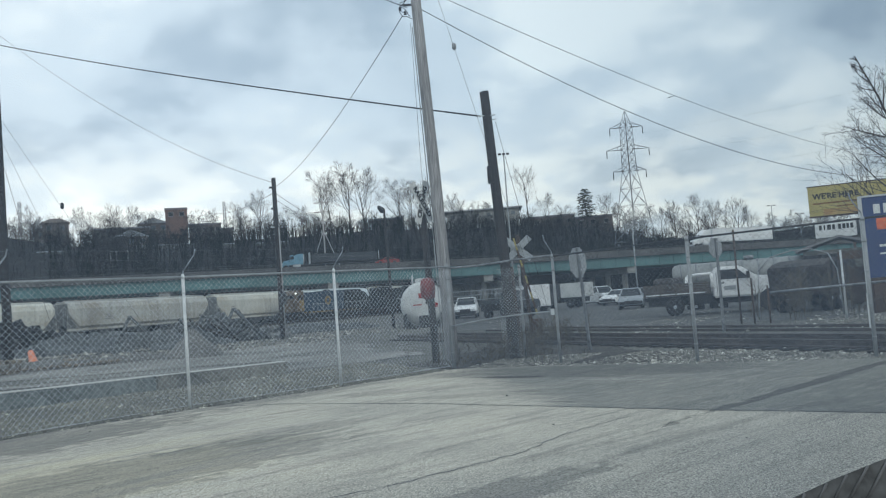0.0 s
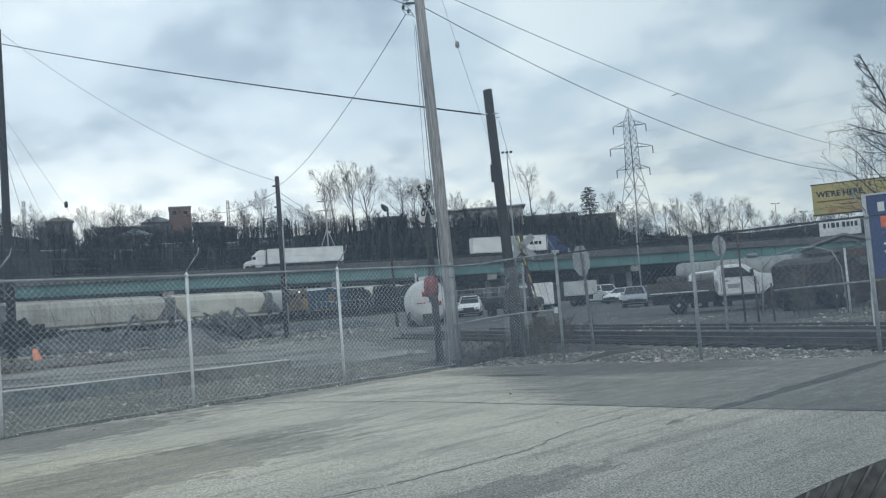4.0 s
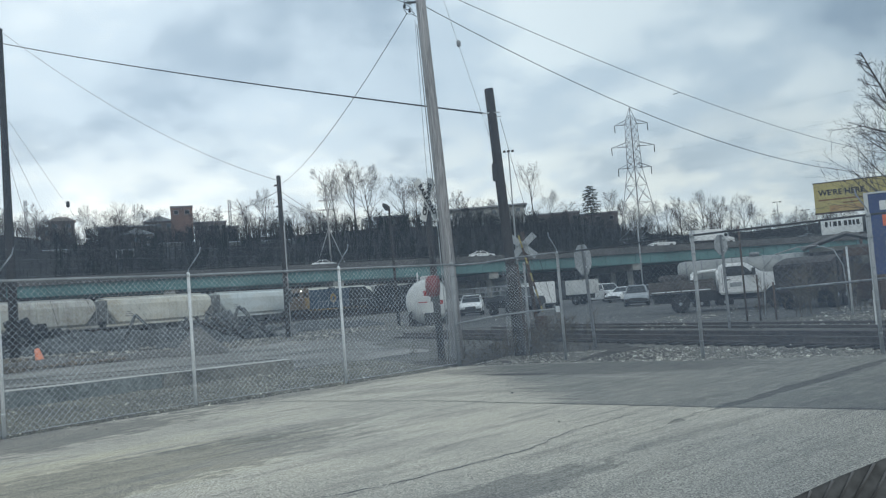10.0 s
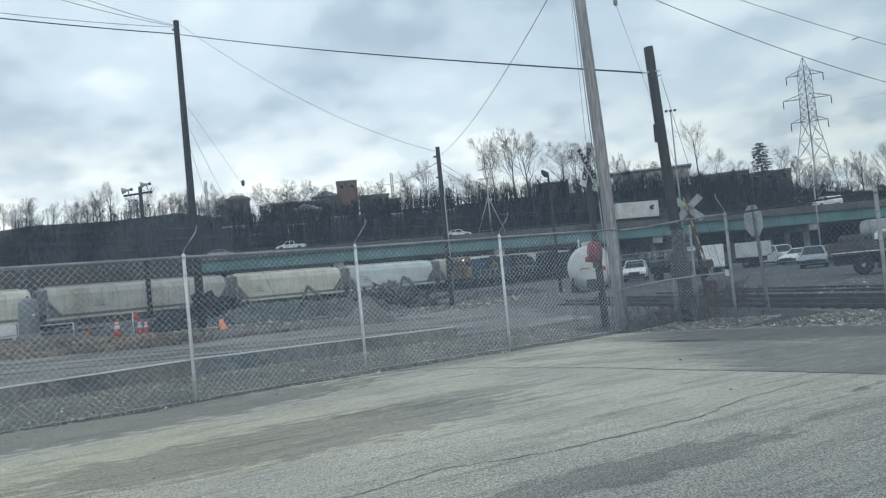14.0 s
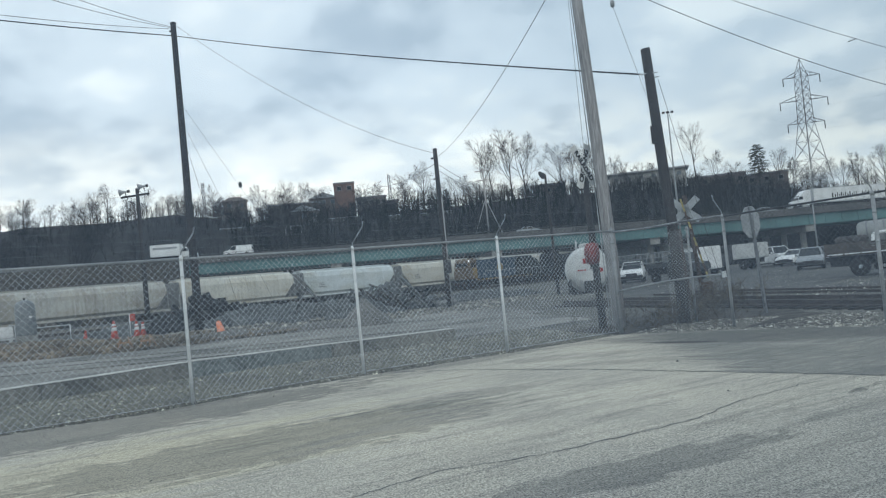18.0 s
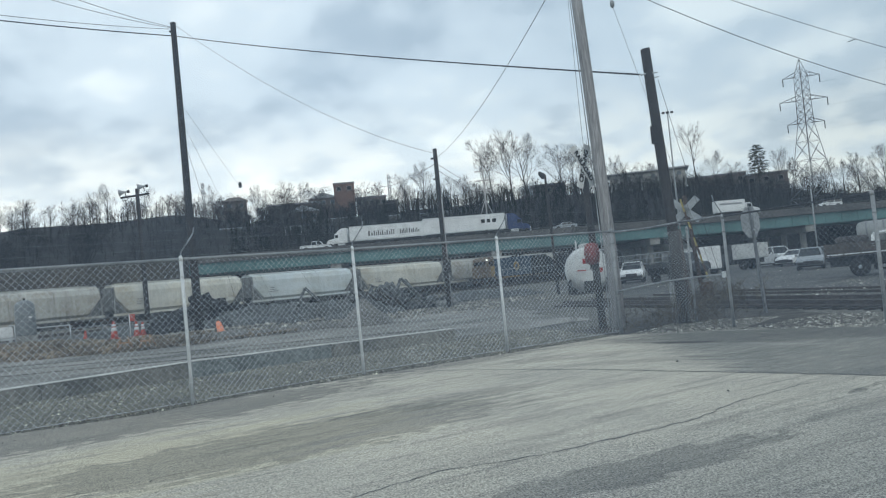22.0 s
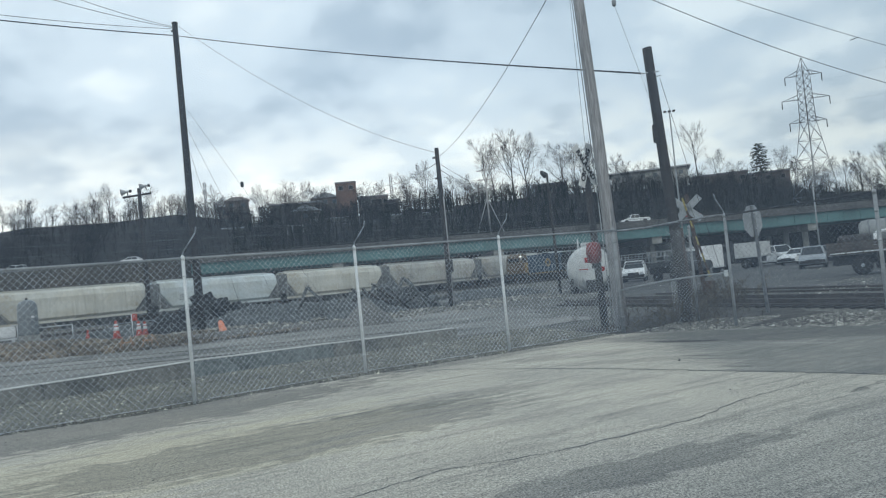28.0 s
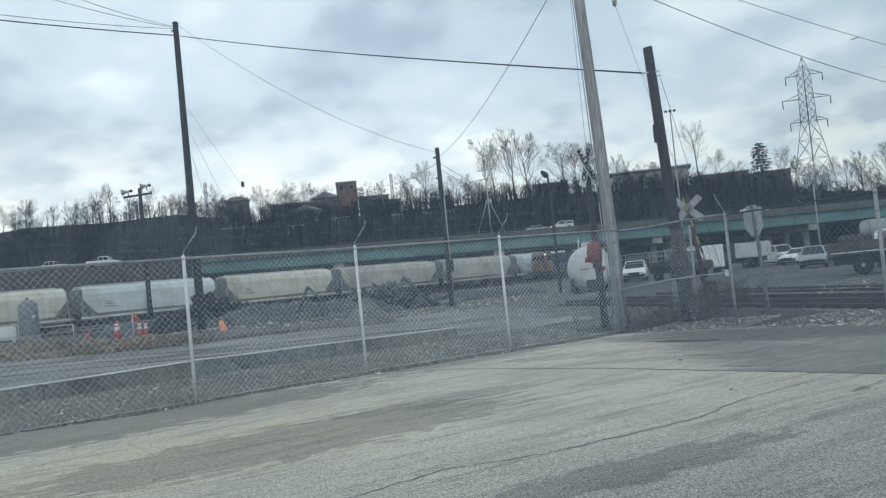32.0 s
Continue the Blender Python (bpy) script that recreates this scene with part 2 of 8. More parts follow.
WOOD_GREY = mat("silvered_pole_wood", (0.36, 0.35, 0.345), (0.25, 0.243, 0.24), 0.9, scale=1.6, fine=14, bump=0.6, grain_by=0.4, stretch=(2.6, 2.6, 0.16))
WOOD_DARK = mat("creosoted_pole_wood", (0.042, 0.038, 0.036), (0.024, 0.022, 0.021), 0.9, scale=1.2, fine=10, bump=0.6, stretch=(2.6, 2.6, 0.16))
BARK = mat("winter_bark", (0.068, 0.063, 0.062), (0.04, 0.038, 0.038), 0.95, scale=0.8, fine=6, bump=0.3)
# Near-black: the shade inside the dense growth is put into these three colours.
BRUSH = mat("shade_dark_brush", (0.0175, 0.0178, 0.0173), (0.012, 0.0125, 0.0128), 0.95, scale=0.06, fine=1.2, bump=0)
IVY = mat("shade_dark_evergreens", (0.012, 0.0155, 0.011), (0.007, 0.009, 0.0075), 0.9, scale=0.1, fine=1.5, bump=0)
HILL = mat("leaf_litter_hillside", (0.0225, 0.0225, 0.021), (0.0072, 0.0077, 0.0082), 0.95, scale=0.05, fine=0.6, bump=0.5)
GRASS_DRY = mat("dry_weeds", (0.11, 0.09, 0.06), (0.06, 0.052, 0.04), 0.95, scale=1.2, fine=8, bump=0)
NEEDLE = mat("evergreen_needles", (0.03, 0.045, 0.03), (0.02, 0.03, 0.022), 0.9, scale=1, fine=6, bump=0)
BRICK = mat("red_brick", (0.19, 0.115, 0.092), (0.125, 0.085, 0.073), 0.9, scale=0.3, fine=4, bump=0.3)
BRICK_DIM = mat("brown_brick", (0.165, 0.135, 0.12), (0.115, 0.098, 0.09), 0.9, scale=0.3, fine=4, bump=0.3)
CLADDING = mat("grey_cladding", (0.36, 0.35, 0.32), (0.28, 0.275, 0.26), 0.85, scale=0.2, fine=3)
ROOF = mat("flat_roof_membrane", (0.22, 0.22, 0.225), (0.16, 0.16, 0.165), 0.9, scale=0.2, fine=3)
ROOF_PALE = mat("pale_roof_sheet", (0.42, 0.44, 0.45), (0.3, 0.31, 0.32), 0.7, scale=0.3, fine=3)
GLASS = mat("dark_window_glass", (0.02, 0.024, 0.028), (0.03, 0.035, 0.04), 0.22, scale=1, fine=3, bump=0, spec=0.3)
# Paler copy of the window glass, with reflected sky put into its colour.
GLASS_PALE = mat("sky_lit_window_glass", (0.14, 0.17, 0.19), (0.09, 0.11, 0.12), 0.08, scale=1, fine=3, bump=0, spec=0.8)
STEEL = mat("grey_lattice_steel", (0.24, 0.25, 0.26), (0.17, 0.18, 0.19), 0.5, 0.5, scale=0.5, fine=6, bump=0)
RUST = mat("rusted_steel", (0.085, 0.056, 0.042), (0.05, 0.04, 0.036), 0.9, scale=1.2, fine=12, bump=0.3)
RAIL = mat("worn_rail_steel", (0.1, 0.088, 0.08), (0.065, 0.058, 0.054), 0.75, 0.2, scale=0.8, fine=12, bump=0.05)
TIE = mat("creosote_sleeper", (0.045, 0.04, 0.037), (0.03, 0.028, 0.026), 0.95, scale=1.5, fine=10, bump=0.4)
BALLAST = mat("dark_ballast", (0.085, 0.082, 0.08), (0.05, 0.05, 0.05), 0.95, scale=0.6, fine=10, bump=0.9, spot=0.4)
COAL = mat("black_scrap", (0.028, 0.029, 0.031), (0.015, 0.016, 0.018), 0.8, scale=1.5, fine=8, bump=0.6)
SCRAP = mat("dark_scrap_timber", (0.115, 0.124, 0.127), (0.06, 0.066, 0.069), 0.85, scale=1.2, fine=8, bump=0.5)
SAND = mat("grey_aggregate_heap", (0.17, 0.165, 0.155), (0.12, 0.118, 0.112), 0.95, scale=0.8, fine=16, bump=0.7, spot=0.2)
ORANGE = mat("orange_cone_plastic", (0.85, 0.31, 0.18), (0.75, 0.24, 0.13), 0.55, scale=5, fine=30, bump=0.05)
BARREL = mat("red_orange_plastic", (0.46, 0.08, 0.055), (0.35, 0.065, 0.05), 0.55, scale=5, fine=30, bump=0.05)
REFLECT = mat("white_reflective_band", (0.75, 0.76, 0.76), None, 0.4, scale=5, bump=0)
WHITE = mat("white_paint", (0.78, 0.79, 0.79), (0.62, 0.63, 0.63), 0.35, scale=0.6, fine=6, bump=0.03, grain_by=0.1)
WHITE_DIRTY = mat("grubby_white_paint", (0.60, 0.61, 0.60), (0.42, 0.43, 0.42), 0.5, scale=0.8, fine=6, bump=0.05, grain_by=0.1)
SILVER = mat("silver_car_paint", (0.36, 0.38, 0.40), (0.28, 0.30, 0.31), 0.3, 0.5, scale=1, fine=8, bump=0, grain_by=0.1)
BLUE_CAB = mat("dark_blue_cab_paint", (0.03, 0.05, 0.14), (0.02, 0.035, 0.1), 0.3, scale=1, fine=8, bump=0, grain_by=0.1)
BLUE_PALE = mat("light_blue_cab_paint", (0.16, 0.32, 0.42), None, 0.35, scale=1, fine=8, bump=0, grain_by=0.1)
RED = mat("red_car_paint", (0.30, 0.03, 0.03), (0.22, 0.025, 0.025), 0.3, scale=1, fine=8, bump=0, grain_by=0.1)
DARKCAR = mat("charcoal_car_paint", (0.05, 0.055, 0.06), None, 0.3, scale=1, fine=8, bump=0, grain_by=0.1)
TYRE = mat("tyre_rubber", (0.02, 0.02, 0.021), None, 0.85, scale=4, fine=20, bump=0.1)
RIM = mat("dull_wheel_rim", (0.3, 0.31, 0.31), None, 0.45, 0.6, scale=4, bump=0)
UNDER = mat("dark_chassis", (0.03, 0.03, 0.032), None, 0.8, scale=2, fine=10, bump=0.1)
TRIM = mat("black_trim", (0.025, 0.026, 0.028), None, 0.5, scale=2, bump=0)
LAMP_RED = mat("red_tail_lens", (0.35, 0.02, 0.02), None, 0.25, scale=2, bump=0)
LAMP_CLEAR = mat("clear_headlamp_lens", (0.65, 0.68, 0.7), None, 0.1, scale=2, bump=0, spec=0.8)
def hopper_paint(name, c1, c2, dirt, grime):
    """Sun-faded car paint with washed-down streaks, a dusty foot and rust along the roof edge."""
    m = mat(name, c1, c2, 0.6, scale=0.35, fine=4, bump=0.05, grain_by=0.12)
    n, l = m.node_tree.nodes, m.node_tree.links
    b = n["Principled BSDF"]
    co = n.new("ShaderNodeTexCoord")
    last = b.inputs["Base Color"].links[0].from_socket
    for scale, lo, hi, colour, share in (((1.3, 1.0, 0.1), 0.48, 0.7, dirt, grime), ((4.5, 1.0, 0.35), 0.5, 0.75, dirt, grime), ((0.22, 1.0, 0.9), 0.45, 0.66, (0.62, 0.5, 0.34), 0.45)):
        mp = n.new("ShaderNodeMapping")
        mp.inputs["Scale"].default_value = scale
        tx = n.new("ShaderNodeTexNoise")
        tx.inputs["Scale"].default_value, tx.inputs["Detail"].default_value = 1.0, 5
        mr = n.new("ShaderNodeMapRange")
        mr.inputs[1].default_value, mr.inputs[2].default_value, mr.inputs[4].default_value = lo, hi, share
        mx = n.new("ShaderNodeMixRGB")
        mx.blend_type = "MULTIPLY"
        mx.inputs[2].default_value = (*colour, 1)
        l.new(co.outputs["Object"], mp.inputs[0]), l.new(mp.outputs[0], tx.inputs["Vector"]), l.new(tx.outputs["Fac"], mr.inputs[0])
        l.new(mr.outputs[0], mx.inputs[0]), l.new(last, mx.inputs[1])
        last = mx.outputs[0]
    l.new(last, b.inputs["Base Color"])
    return m


HOPPER_A = hopper_paint("cream_hopper_paint", (0.67, 0.66, 0.585), (0.54, 0.535, 0.48), (0.6, 0.57, 0.53), 0.45)
HOPPER_B = hopper_paint("pale_grey_hopper_paint", (0.66, 0.72, 0.73), (0.54, 0.6, 0.61), (0.65, 0.65, 0.63), 0.4)
HOPPER_C = hopper_paint("weathered_grey_hopper_paint", (0.5, 0.495, 0.455), (0.39, 0.39, 0.36), (0.58, 0.55, 0.52), 0.6)
# Darker than any body paint: shade at the open car ends is in it.
HOPPER_DARK = mat("dark_hopper_end", (0.17, 0.175, 0.172), (0.10, 0.104, 0.105), 0.85, scale=0.8, fine=6, bump=0.1)
# near-black, for the hood's far end and the second engine
LOCO_BLACK = mat("near_black_engine_paint", (0.013, 0.017, 0.02), (0.008, 0.009, 0.011), 0.7, scale=0.6, fine=6, bump=0.03, grain_by=0.1)
LOCO_BLUE = mat("dark_blue_engine_paint", (0.025, 0.053, 0.086), (0.018, 0.037, 0.06), 0.5, scale=0.6, fine=6, bump=0.03, grain_by=0.1)
LOCO_YELLOW = mat("mustard_engine_paint", (0.26, 0.165, 0.05), (0.17, 0.11, 0.045), 0.5, scale=0.8, fine=8, bump=0.03, grain_by=0.1)
LOCO_DULL = mat("grimy_mustard_cab_paint", (0.13, 0.088, 0.05), (0.085, 0.06, 0.04), 0.55, scale=0.8, fine=8, bump=0.03, grain_by=0.1)
SIGN_WHITE = mat("sign_face_white", (0.72, 0.73, 0.72), (0.6, 0.61, 0.6), 0.5, scale=2, fine=14, bump=0, grain_by=0.1)
SIGN_BACK = mat("bare_aluminium_sign_back", (0.40, 0.42, 0.43), (0.30, 0.32, 0.33), 0.5, 0.3, scale=2, fine=14, bump=0.03, grain_by=0.1)
SIGN_BLACK = mat("sign_letter_black", (0.02, 0.02, 0.022), None, 0.6, bump=0)
YELLOW = mat("billboard_yellow", (0.46, 0.38, 0.12), (0.38, 0.315, 0.105), 0.6, scale=0.6, fine=8, bump=0, grain_by=0.1)
YELLOW_TXT = mat("billboard_brown_print", (0.25, 0.13, 0.04), None, 0.6, bump=0)
SIGN_BLUE = mat("deep_blue_sign_face", (0.025, 0.05, 0.16), (0.02, 0.04, 0.13), 0.4, scale=1, fine=10, bump=0, grain_by=0.1)
SIGN_ORANGE = mat("orange_sign_mark", (0.75, 0.16, 0.05), None, 0.5, bump=0)
STRIPE_YELLOW = mat("faded_yellow_paint", (0.34, 0.28, 0.09), (0.22, 0.19, 0.08), 0.7, scale=4, fine=20, bump=0.05)
CABINET = mat("grey_cabinet_enamel", (0.2, 0.22, 0.23), (0.15, 0.165, 0.17), 0.5, scale=1.5, fine=10, bump=0.03, grain_by=0.1)
TANK_SHELL = mat("dull_aluminium_tank", (0.34, 0.35, 0.34), (0.22, 0.23, 0.225), 0.6, 0.1, scale=0.8, fine=8, bump=0.05, grain_by=0.1)
YARD = mat("oily_yard_ground", (0.085, 0.084, 0.08), (0.05, 0.05, 0.05), 0.9, scale=0.25, fine=6, bump=0.6, spot=0.4)
HOPPER_END = mat("mid_grey_hopper_end", (0.27, 0.275, 0.265), (0.17, 0.175, 0.17), 0.8, scale=0.8, fine=6, bump=0.1)
MURK = mat("grimy_brown_machinery", (0.062, 0.053, 0.05), (0.03, 0.028, 0.027), 0.9, scale=1.5, fine=10, bump=0.4, spot=0.2)
WINE = mat("dark_red_lamp_hood", (0.22, 0.03, 0.03), (0.15, 0.025, 0.025), 0.5, scale=4, bump=0)
# Black vinyl lifted to grey: the haze over it is put into both colours.
DASH = mat("hazed_dashboard_vinyl", (0.115, 0.122, 0.127), None, 0.7, scale=8, fine=60, bump=0.2)
DASH_LINE = mat("grey_dashboard_stripe", (0.17, 0.177, 0.183), None, 0.7, scale=8, bump=0)
HILL_ROOF = mat("brown_shingle", (0.22, 0.19, 0.17), None, 0.9, scale=0.4, fine=4)


# ---- mesh helpers ----
class Mesh:
    """Gathers faces of one part."""

    def __init__(self):
        self.v, self.f, self.s = [], [], []

    def add(self, vs, fs, smooth=False):
        k = len(self.v)
        self.v.extend(tuple(p) for p in vs)
        self.f.extend(tuple(i + k for i in q) for q in fs)
        self.s.extend([smooth] * len(fs))
        return self

    def box(self, x0, x1, y0, y1, z0, z1):
        return self.add([(x, y, z) for z in (z0, z1) for y in (y0, y1) for x in (x0, x1)],
                        [(0, 2, 3, 1), (4, 5, 7, 6), (0, 1, 5, 4), (2, 6, 7, 3), (0, 4, 6, 2), (1, 3, 7, 5)])

    def tube(self, a, b, r0, r1=None, n=8, cap=True):
        a, b = Vector(a), Vector(b)
        r1 = r0 if r1 is None else r1
        d = (b - a).normalized()
        side = d.orthogonal().normalized()
        up = d.cross(side)
        ring = [(math.cos(2 * math.pi * i / n), math.sin(2 * math.pi * i / n)) for i in range(n)]
        vs = [a + (side * c + up * s) * r0 for c, s in ring] + [b + (side * c + up * s) * r1 for c, s in ring]
        self.add(vs, [(i, (i + 1) % n, n + (i + 1) % n, n + i) for i in range(n)], True)
        if cap:
            k = len(self.v) - 2 * n
            self.f.append(tuple(k + i for i in reversed(range(n)))), self.s.append(False)
            self.f.append(tuple(k + n + i for i in range(n))), self.s.append(False)
        return self

    def pipe(self, pts, r, n=6):
        for p, q in zip(pts, pts[1:]):
            self.tube(p, q, r, r, n, True)
        return self

    def prism(self, outline, lo, hi, axis="y"):
        """An outline of (u, w) pairs swept from lo to hi along axis: y (u = x, w = z), x (u = y, w = z) or z (u = x, w = y)."""
        def put(u, w, t):
            return {"y": (u, t, w), "x": (t, u, w), "z": (u, w, t)}[axis]
        n = len(outline)
        vs = [put(u, w, lo) for u, w in outline] + [put(u, w, hi) for u, w in outline]
        fs = [(i, (i + 1) % n, n + (i + 1) % n, n + i) for i in range(n)]
        fs += [tuple(reversed(range(n))), tuple(range(n, 2 * n))]
        return self.add(vs, fs)

    def loft(self, sections, cap=True, smooth=True):
        n = len(sections[0])
        vs = [p for s in sections for p in s]
        fs = [(k * n + i, k * n + (i + 1) % n, (k + 1) * n + (i + 1) % n, (k + 1) * n + i)
              for k in range(len(sections) - 1) for i in range(n)]
        self.add(vs, fs, smooth)
        if cap:
            k = len(self.v) - len(vs)
            self.f.append(tuple(k + i for i in reversed(range(n)))), self.s.append(False)
            self.f.append(tuple(k + len(vs) - n + i for i in range(n))), self.s.append(False)
        return self

    def lathe(self, rows, n=16, at=(0, 0, 0), smooth=True):
        return self.loft([[(at[0] + r * math.cos(2 * math.pi * i / n), at[1] + r * math.sin(2 * math.pi * i / n), at[2] + z)
                           for i in range(n)] for r, z in rows], True, smooth)

    def move(self, m):
        self.v = [tuple(m @ Vector(p)) for p in self.v]
        return self

    def data(self, name, bevel=0.0, fix=True):
        me = bpy.data.meshes.new(name)
        me.from_pydata(self.v, [], self.f)
        me.polygons.foreach_set("use_smooth", self.s)
        if bevel or fix:
            bm = bmesh.new()
            bm.from_mesh(me)
            if bevel:
                bmesh.ops.remove_doubles(bm, verts=bm.verts, dist=1e-5)
            bmesh.ops.recalc_face_normals(bm, faces=bm.faces)
            if bevel:
                sharp = [e for e in bm.edges if len(e.link_faces) == 2 and e.calc_face_angle(0) > 0.5]
                bmesh.ops.bevel(bm, geom=sharp, offset=bevel, segments=2, affect="EDGES", clamp_overlap=True)
            bm.to_mesh(me)
            bm.free()
        me.update()
        return me


def part(name, shape, material, parent, label="", bevel=0.0, fix=True, at=None):
    me = shape.data(name, bevel, fix) if isinstance(shape, Mesh) else shape
    if not me.materials:
        me.materials.append(material)
    ob = new(name, me)
    ob.parent = parent
    if at is not None:
        ob.matrix_basis = at
    return tagged(ob, label)


def thing(name, label, category, at=None, group="", kind=""):
    ob = new(name)
    ob.empty_display_size = 0.3
    if at is not None:
        ob.matrix_basis = at
    return tagged(ob, label, category, group, kind)


def solo(name, shape, material, label, category, at=None, group="", kind="", bevel=0.0, fix=True):
    me = shape.data(name, bevel, fix) if isinstance(shape, Mesh) else shape
    if not me.materials:
        me.materials.append(material)
    ob = new(name, me)
    if at is not None:
        ob.matrix_basis = at
    return tagged(ob, label, category, group, kind)


def words(text, size, material, parent, at, name="lettering", flat=0.004, bold=0.0):
    cu = bpy.data.curves.new(name, "FONT")
    cu.body, cu.size, cu.extrude, cu.offset, cu.align_x, cu.align_y = text, size, flat, bold, "CENTER", "CENTER"
    tmp = new(name + "_text", cu)
    bpy.context.view_layer.update()
    me = bpy.data.meshes.new_from_object(tmp.evaluated_get(bpy.context.evaluated_depsgraph_get()))
    bpy.data.objects.remove(tmp)
    bpy.data.curves.remove(cu)
    me.materials.clear()
    me.materials.append(material)
    return part(name, me, material, parent, at=at)


def rot_z(x, y, deg, z=0.0):
    return pose(x, y, z, 0, 0, deg)


# ---- large structure: ground, lot, road ----
rnd = random.Random(7)


def sheet(name, outline, z, thick, material, label, category, kind="structure", rough_edge=0.0, step=1.2):
    pts = []
    for (x0, y0), (x1, y1) in zip(outline, outline[1:] + outline[:1]):
        n = max(1, int(math.hypot(x1 - x0, y1 - y0) / step)) if rough_edge else 1
        for k in range(n):
            t = k / n
            x, y = x0 + (x1 - x0) * t, y0 + (y1 - y0) * t
            w = noise.noise(Vector((x * 0.9, y * 0.9, z * 7))) * rough_edge + rnd.uniform(-0.25, 0.25) * rough_edge
            pts.append((x + w, y - w * 0.6))
    m = Mesh().prism(pts, z - thick, z, "z")
    return solo(name, m, material, label, category, kind=kind)


sheet("ground", [(-3000, -3000), (3000, -3000), (3000, 3000), (-3000, 3000)], 0.0, 0.5, GRAVEL,
      "grey gravel and dirt yard ground", "ground")
LOT = [(-34, -10), (-14, 5.2), (-8.81, 11.24), (-7.28, 12.55), (-5.81, 14.5), (-2.17, 18.0), (0.14, 20.3), (2.45, 19.2),
       (4.85, 17.15), (7.57, 15.6), (14, 11.5), (40, -4), (40, -40), (-34, -40)]
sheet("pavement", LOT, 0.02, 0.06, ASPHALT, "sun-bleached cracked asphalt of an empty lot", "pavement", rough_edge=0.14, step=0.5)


def crack(pts, w, label, z=0.0262):
    m = Mesh()
    fine = []
    for (x0, y0), (x1, y1) in zip(pts, pts[1:]):
        n = max(2, int(math.hypot(x1 - x0, y1 - y0) / 0.09))
        fine += [(x0 + (x1 - x0) * k / n + rnd.uniform(-0.025, 0.025), y0 + (y1 - y0) * k / n + rnd.uniform(-0.025, 0.025)) for k in range(n)]
    fine.append(pts[-1])
    left, right = [], []
    for i, (x, y) in enumerate(fine):
        a, b = fine[max(0, i - 1)], fine[min(len(fine) - 1, i + 1)]
        d = Vector((b[0] - a[0], b[1] - a[1])).normalized()
        k = w * rnd.uniform(0.35, 1.0)
        left.append((x - d.y * k, y + d.x * k, z)), right.append((x + d.y * k, y - d.x * k, z))
    n = len(fine)
    m.add(left + right, [(i, n + i, n + i + 1, i + 1) for i in range(n - 1)])
    m.add([(x, y, z - 0.003) for x, y, _ in left + right], [(i, i + 1, n + i + 1, n + i) for i in range(n - 1)])
    return solo("asphalt_crack", m, TAR, label, "crack")


crack([(-2.5, 6.1), (-2.04, 6.6), (-1.56, 7.29), (-0.89, 7.59), (-0.3, 8.06), (0.66, 8.91), (1.14, 9.75), (2.01, 10.72), (2.32, 10.94)], 0.007,
      "thin wandering crack in asphalt")
crack([(-4.1, 15.9), (-2.77, 15.4), (-0.44, 13.92), (1.09, 12.63), (3.0, 11.0), (8.0, 7.2), (14.5, 2.2)], 0.017, "tarred seam between two asphalt pours", 0.0265)
crack([(-6.6, 9.9), (-6.0, 10.6), (-5.2, 11.4), (-4.5, 12.2), (-3.6, 13.1)], 0.004, "fine crack in asphalt")

sheet("road", [(-60, 34), (-34, 18), (-17.3, 15.0), (-10.4, 20.4), (-4.2, 25.2), (-0.6, 27.5), (-2.6, 34), (-5.0, 44), (-8.5, 46), (-14.1, 39.0), (-19.7, 35.5), (-27.2, 34.6), (-46, 44)], 0.012, 0.02, ROADG,
      "dusty pale access road beside the tracks", "road", rough_edge=1.1)

sheet("mud_strip", [(-1.2, 21.6), (0.4, 20.6), (2.6, 19.5), (4.2, 18.6), (5.4, 20.0), (4.6, 24.0), (3.6, 28.5), (1.4, 28.5), (0.2, 25.0)], 0.006, 0.02, BANK,
      "dark muddy ground round the poles", "ground", rough_edge=0.7)
sheet("yard_ground", [(-4.5, 62), (1.5, 45), (6.0, 36.5), (11.5, 31.5), (34, 20), (60, 60), (52, 120), (-6, 120)], 0.005, 0.02, YARD,
      "oily dark gravel where lorries park", "ground", rough_edge=0.9)
sheet("cinder_bed", [(-60, 62), (-34, 50.5), (-24, 50.0), (-15, 49.5), (-9, 57), (-14, 66), (-26, 66), (-40, 72), (-60, 76)], 0.007, 0.02, BALLAST,
      "black cinder ground between road and train", "ground", rough_edge=1.2)
for k, (x0, y0, x1, y1) in enumerate(((-40, 26.6, -5.2, 27.6), (-40, 29.2, -6.0, 29.8), (-34, 22.4, -5.0, 26.2))):
    d = Vector((x1 - x0, y1 - y0)).normalized()
    sheet("wheel_rut", [(x0 + d.y * 0.2, y0 - d.x * 0.2), (x1 + d.y * 0.2, y1 - d.x * 0.2), (x1 - d.y * 0.2, y1 + d.x * 0.2), (x0 - d.y * 0.2, y0 + d.x * 0.2)], 0.017 + 0.004 * k, 0.02, GRAVEL,
          "darker wheel rut along the dusty road", "ground", rough_edge=0.35)

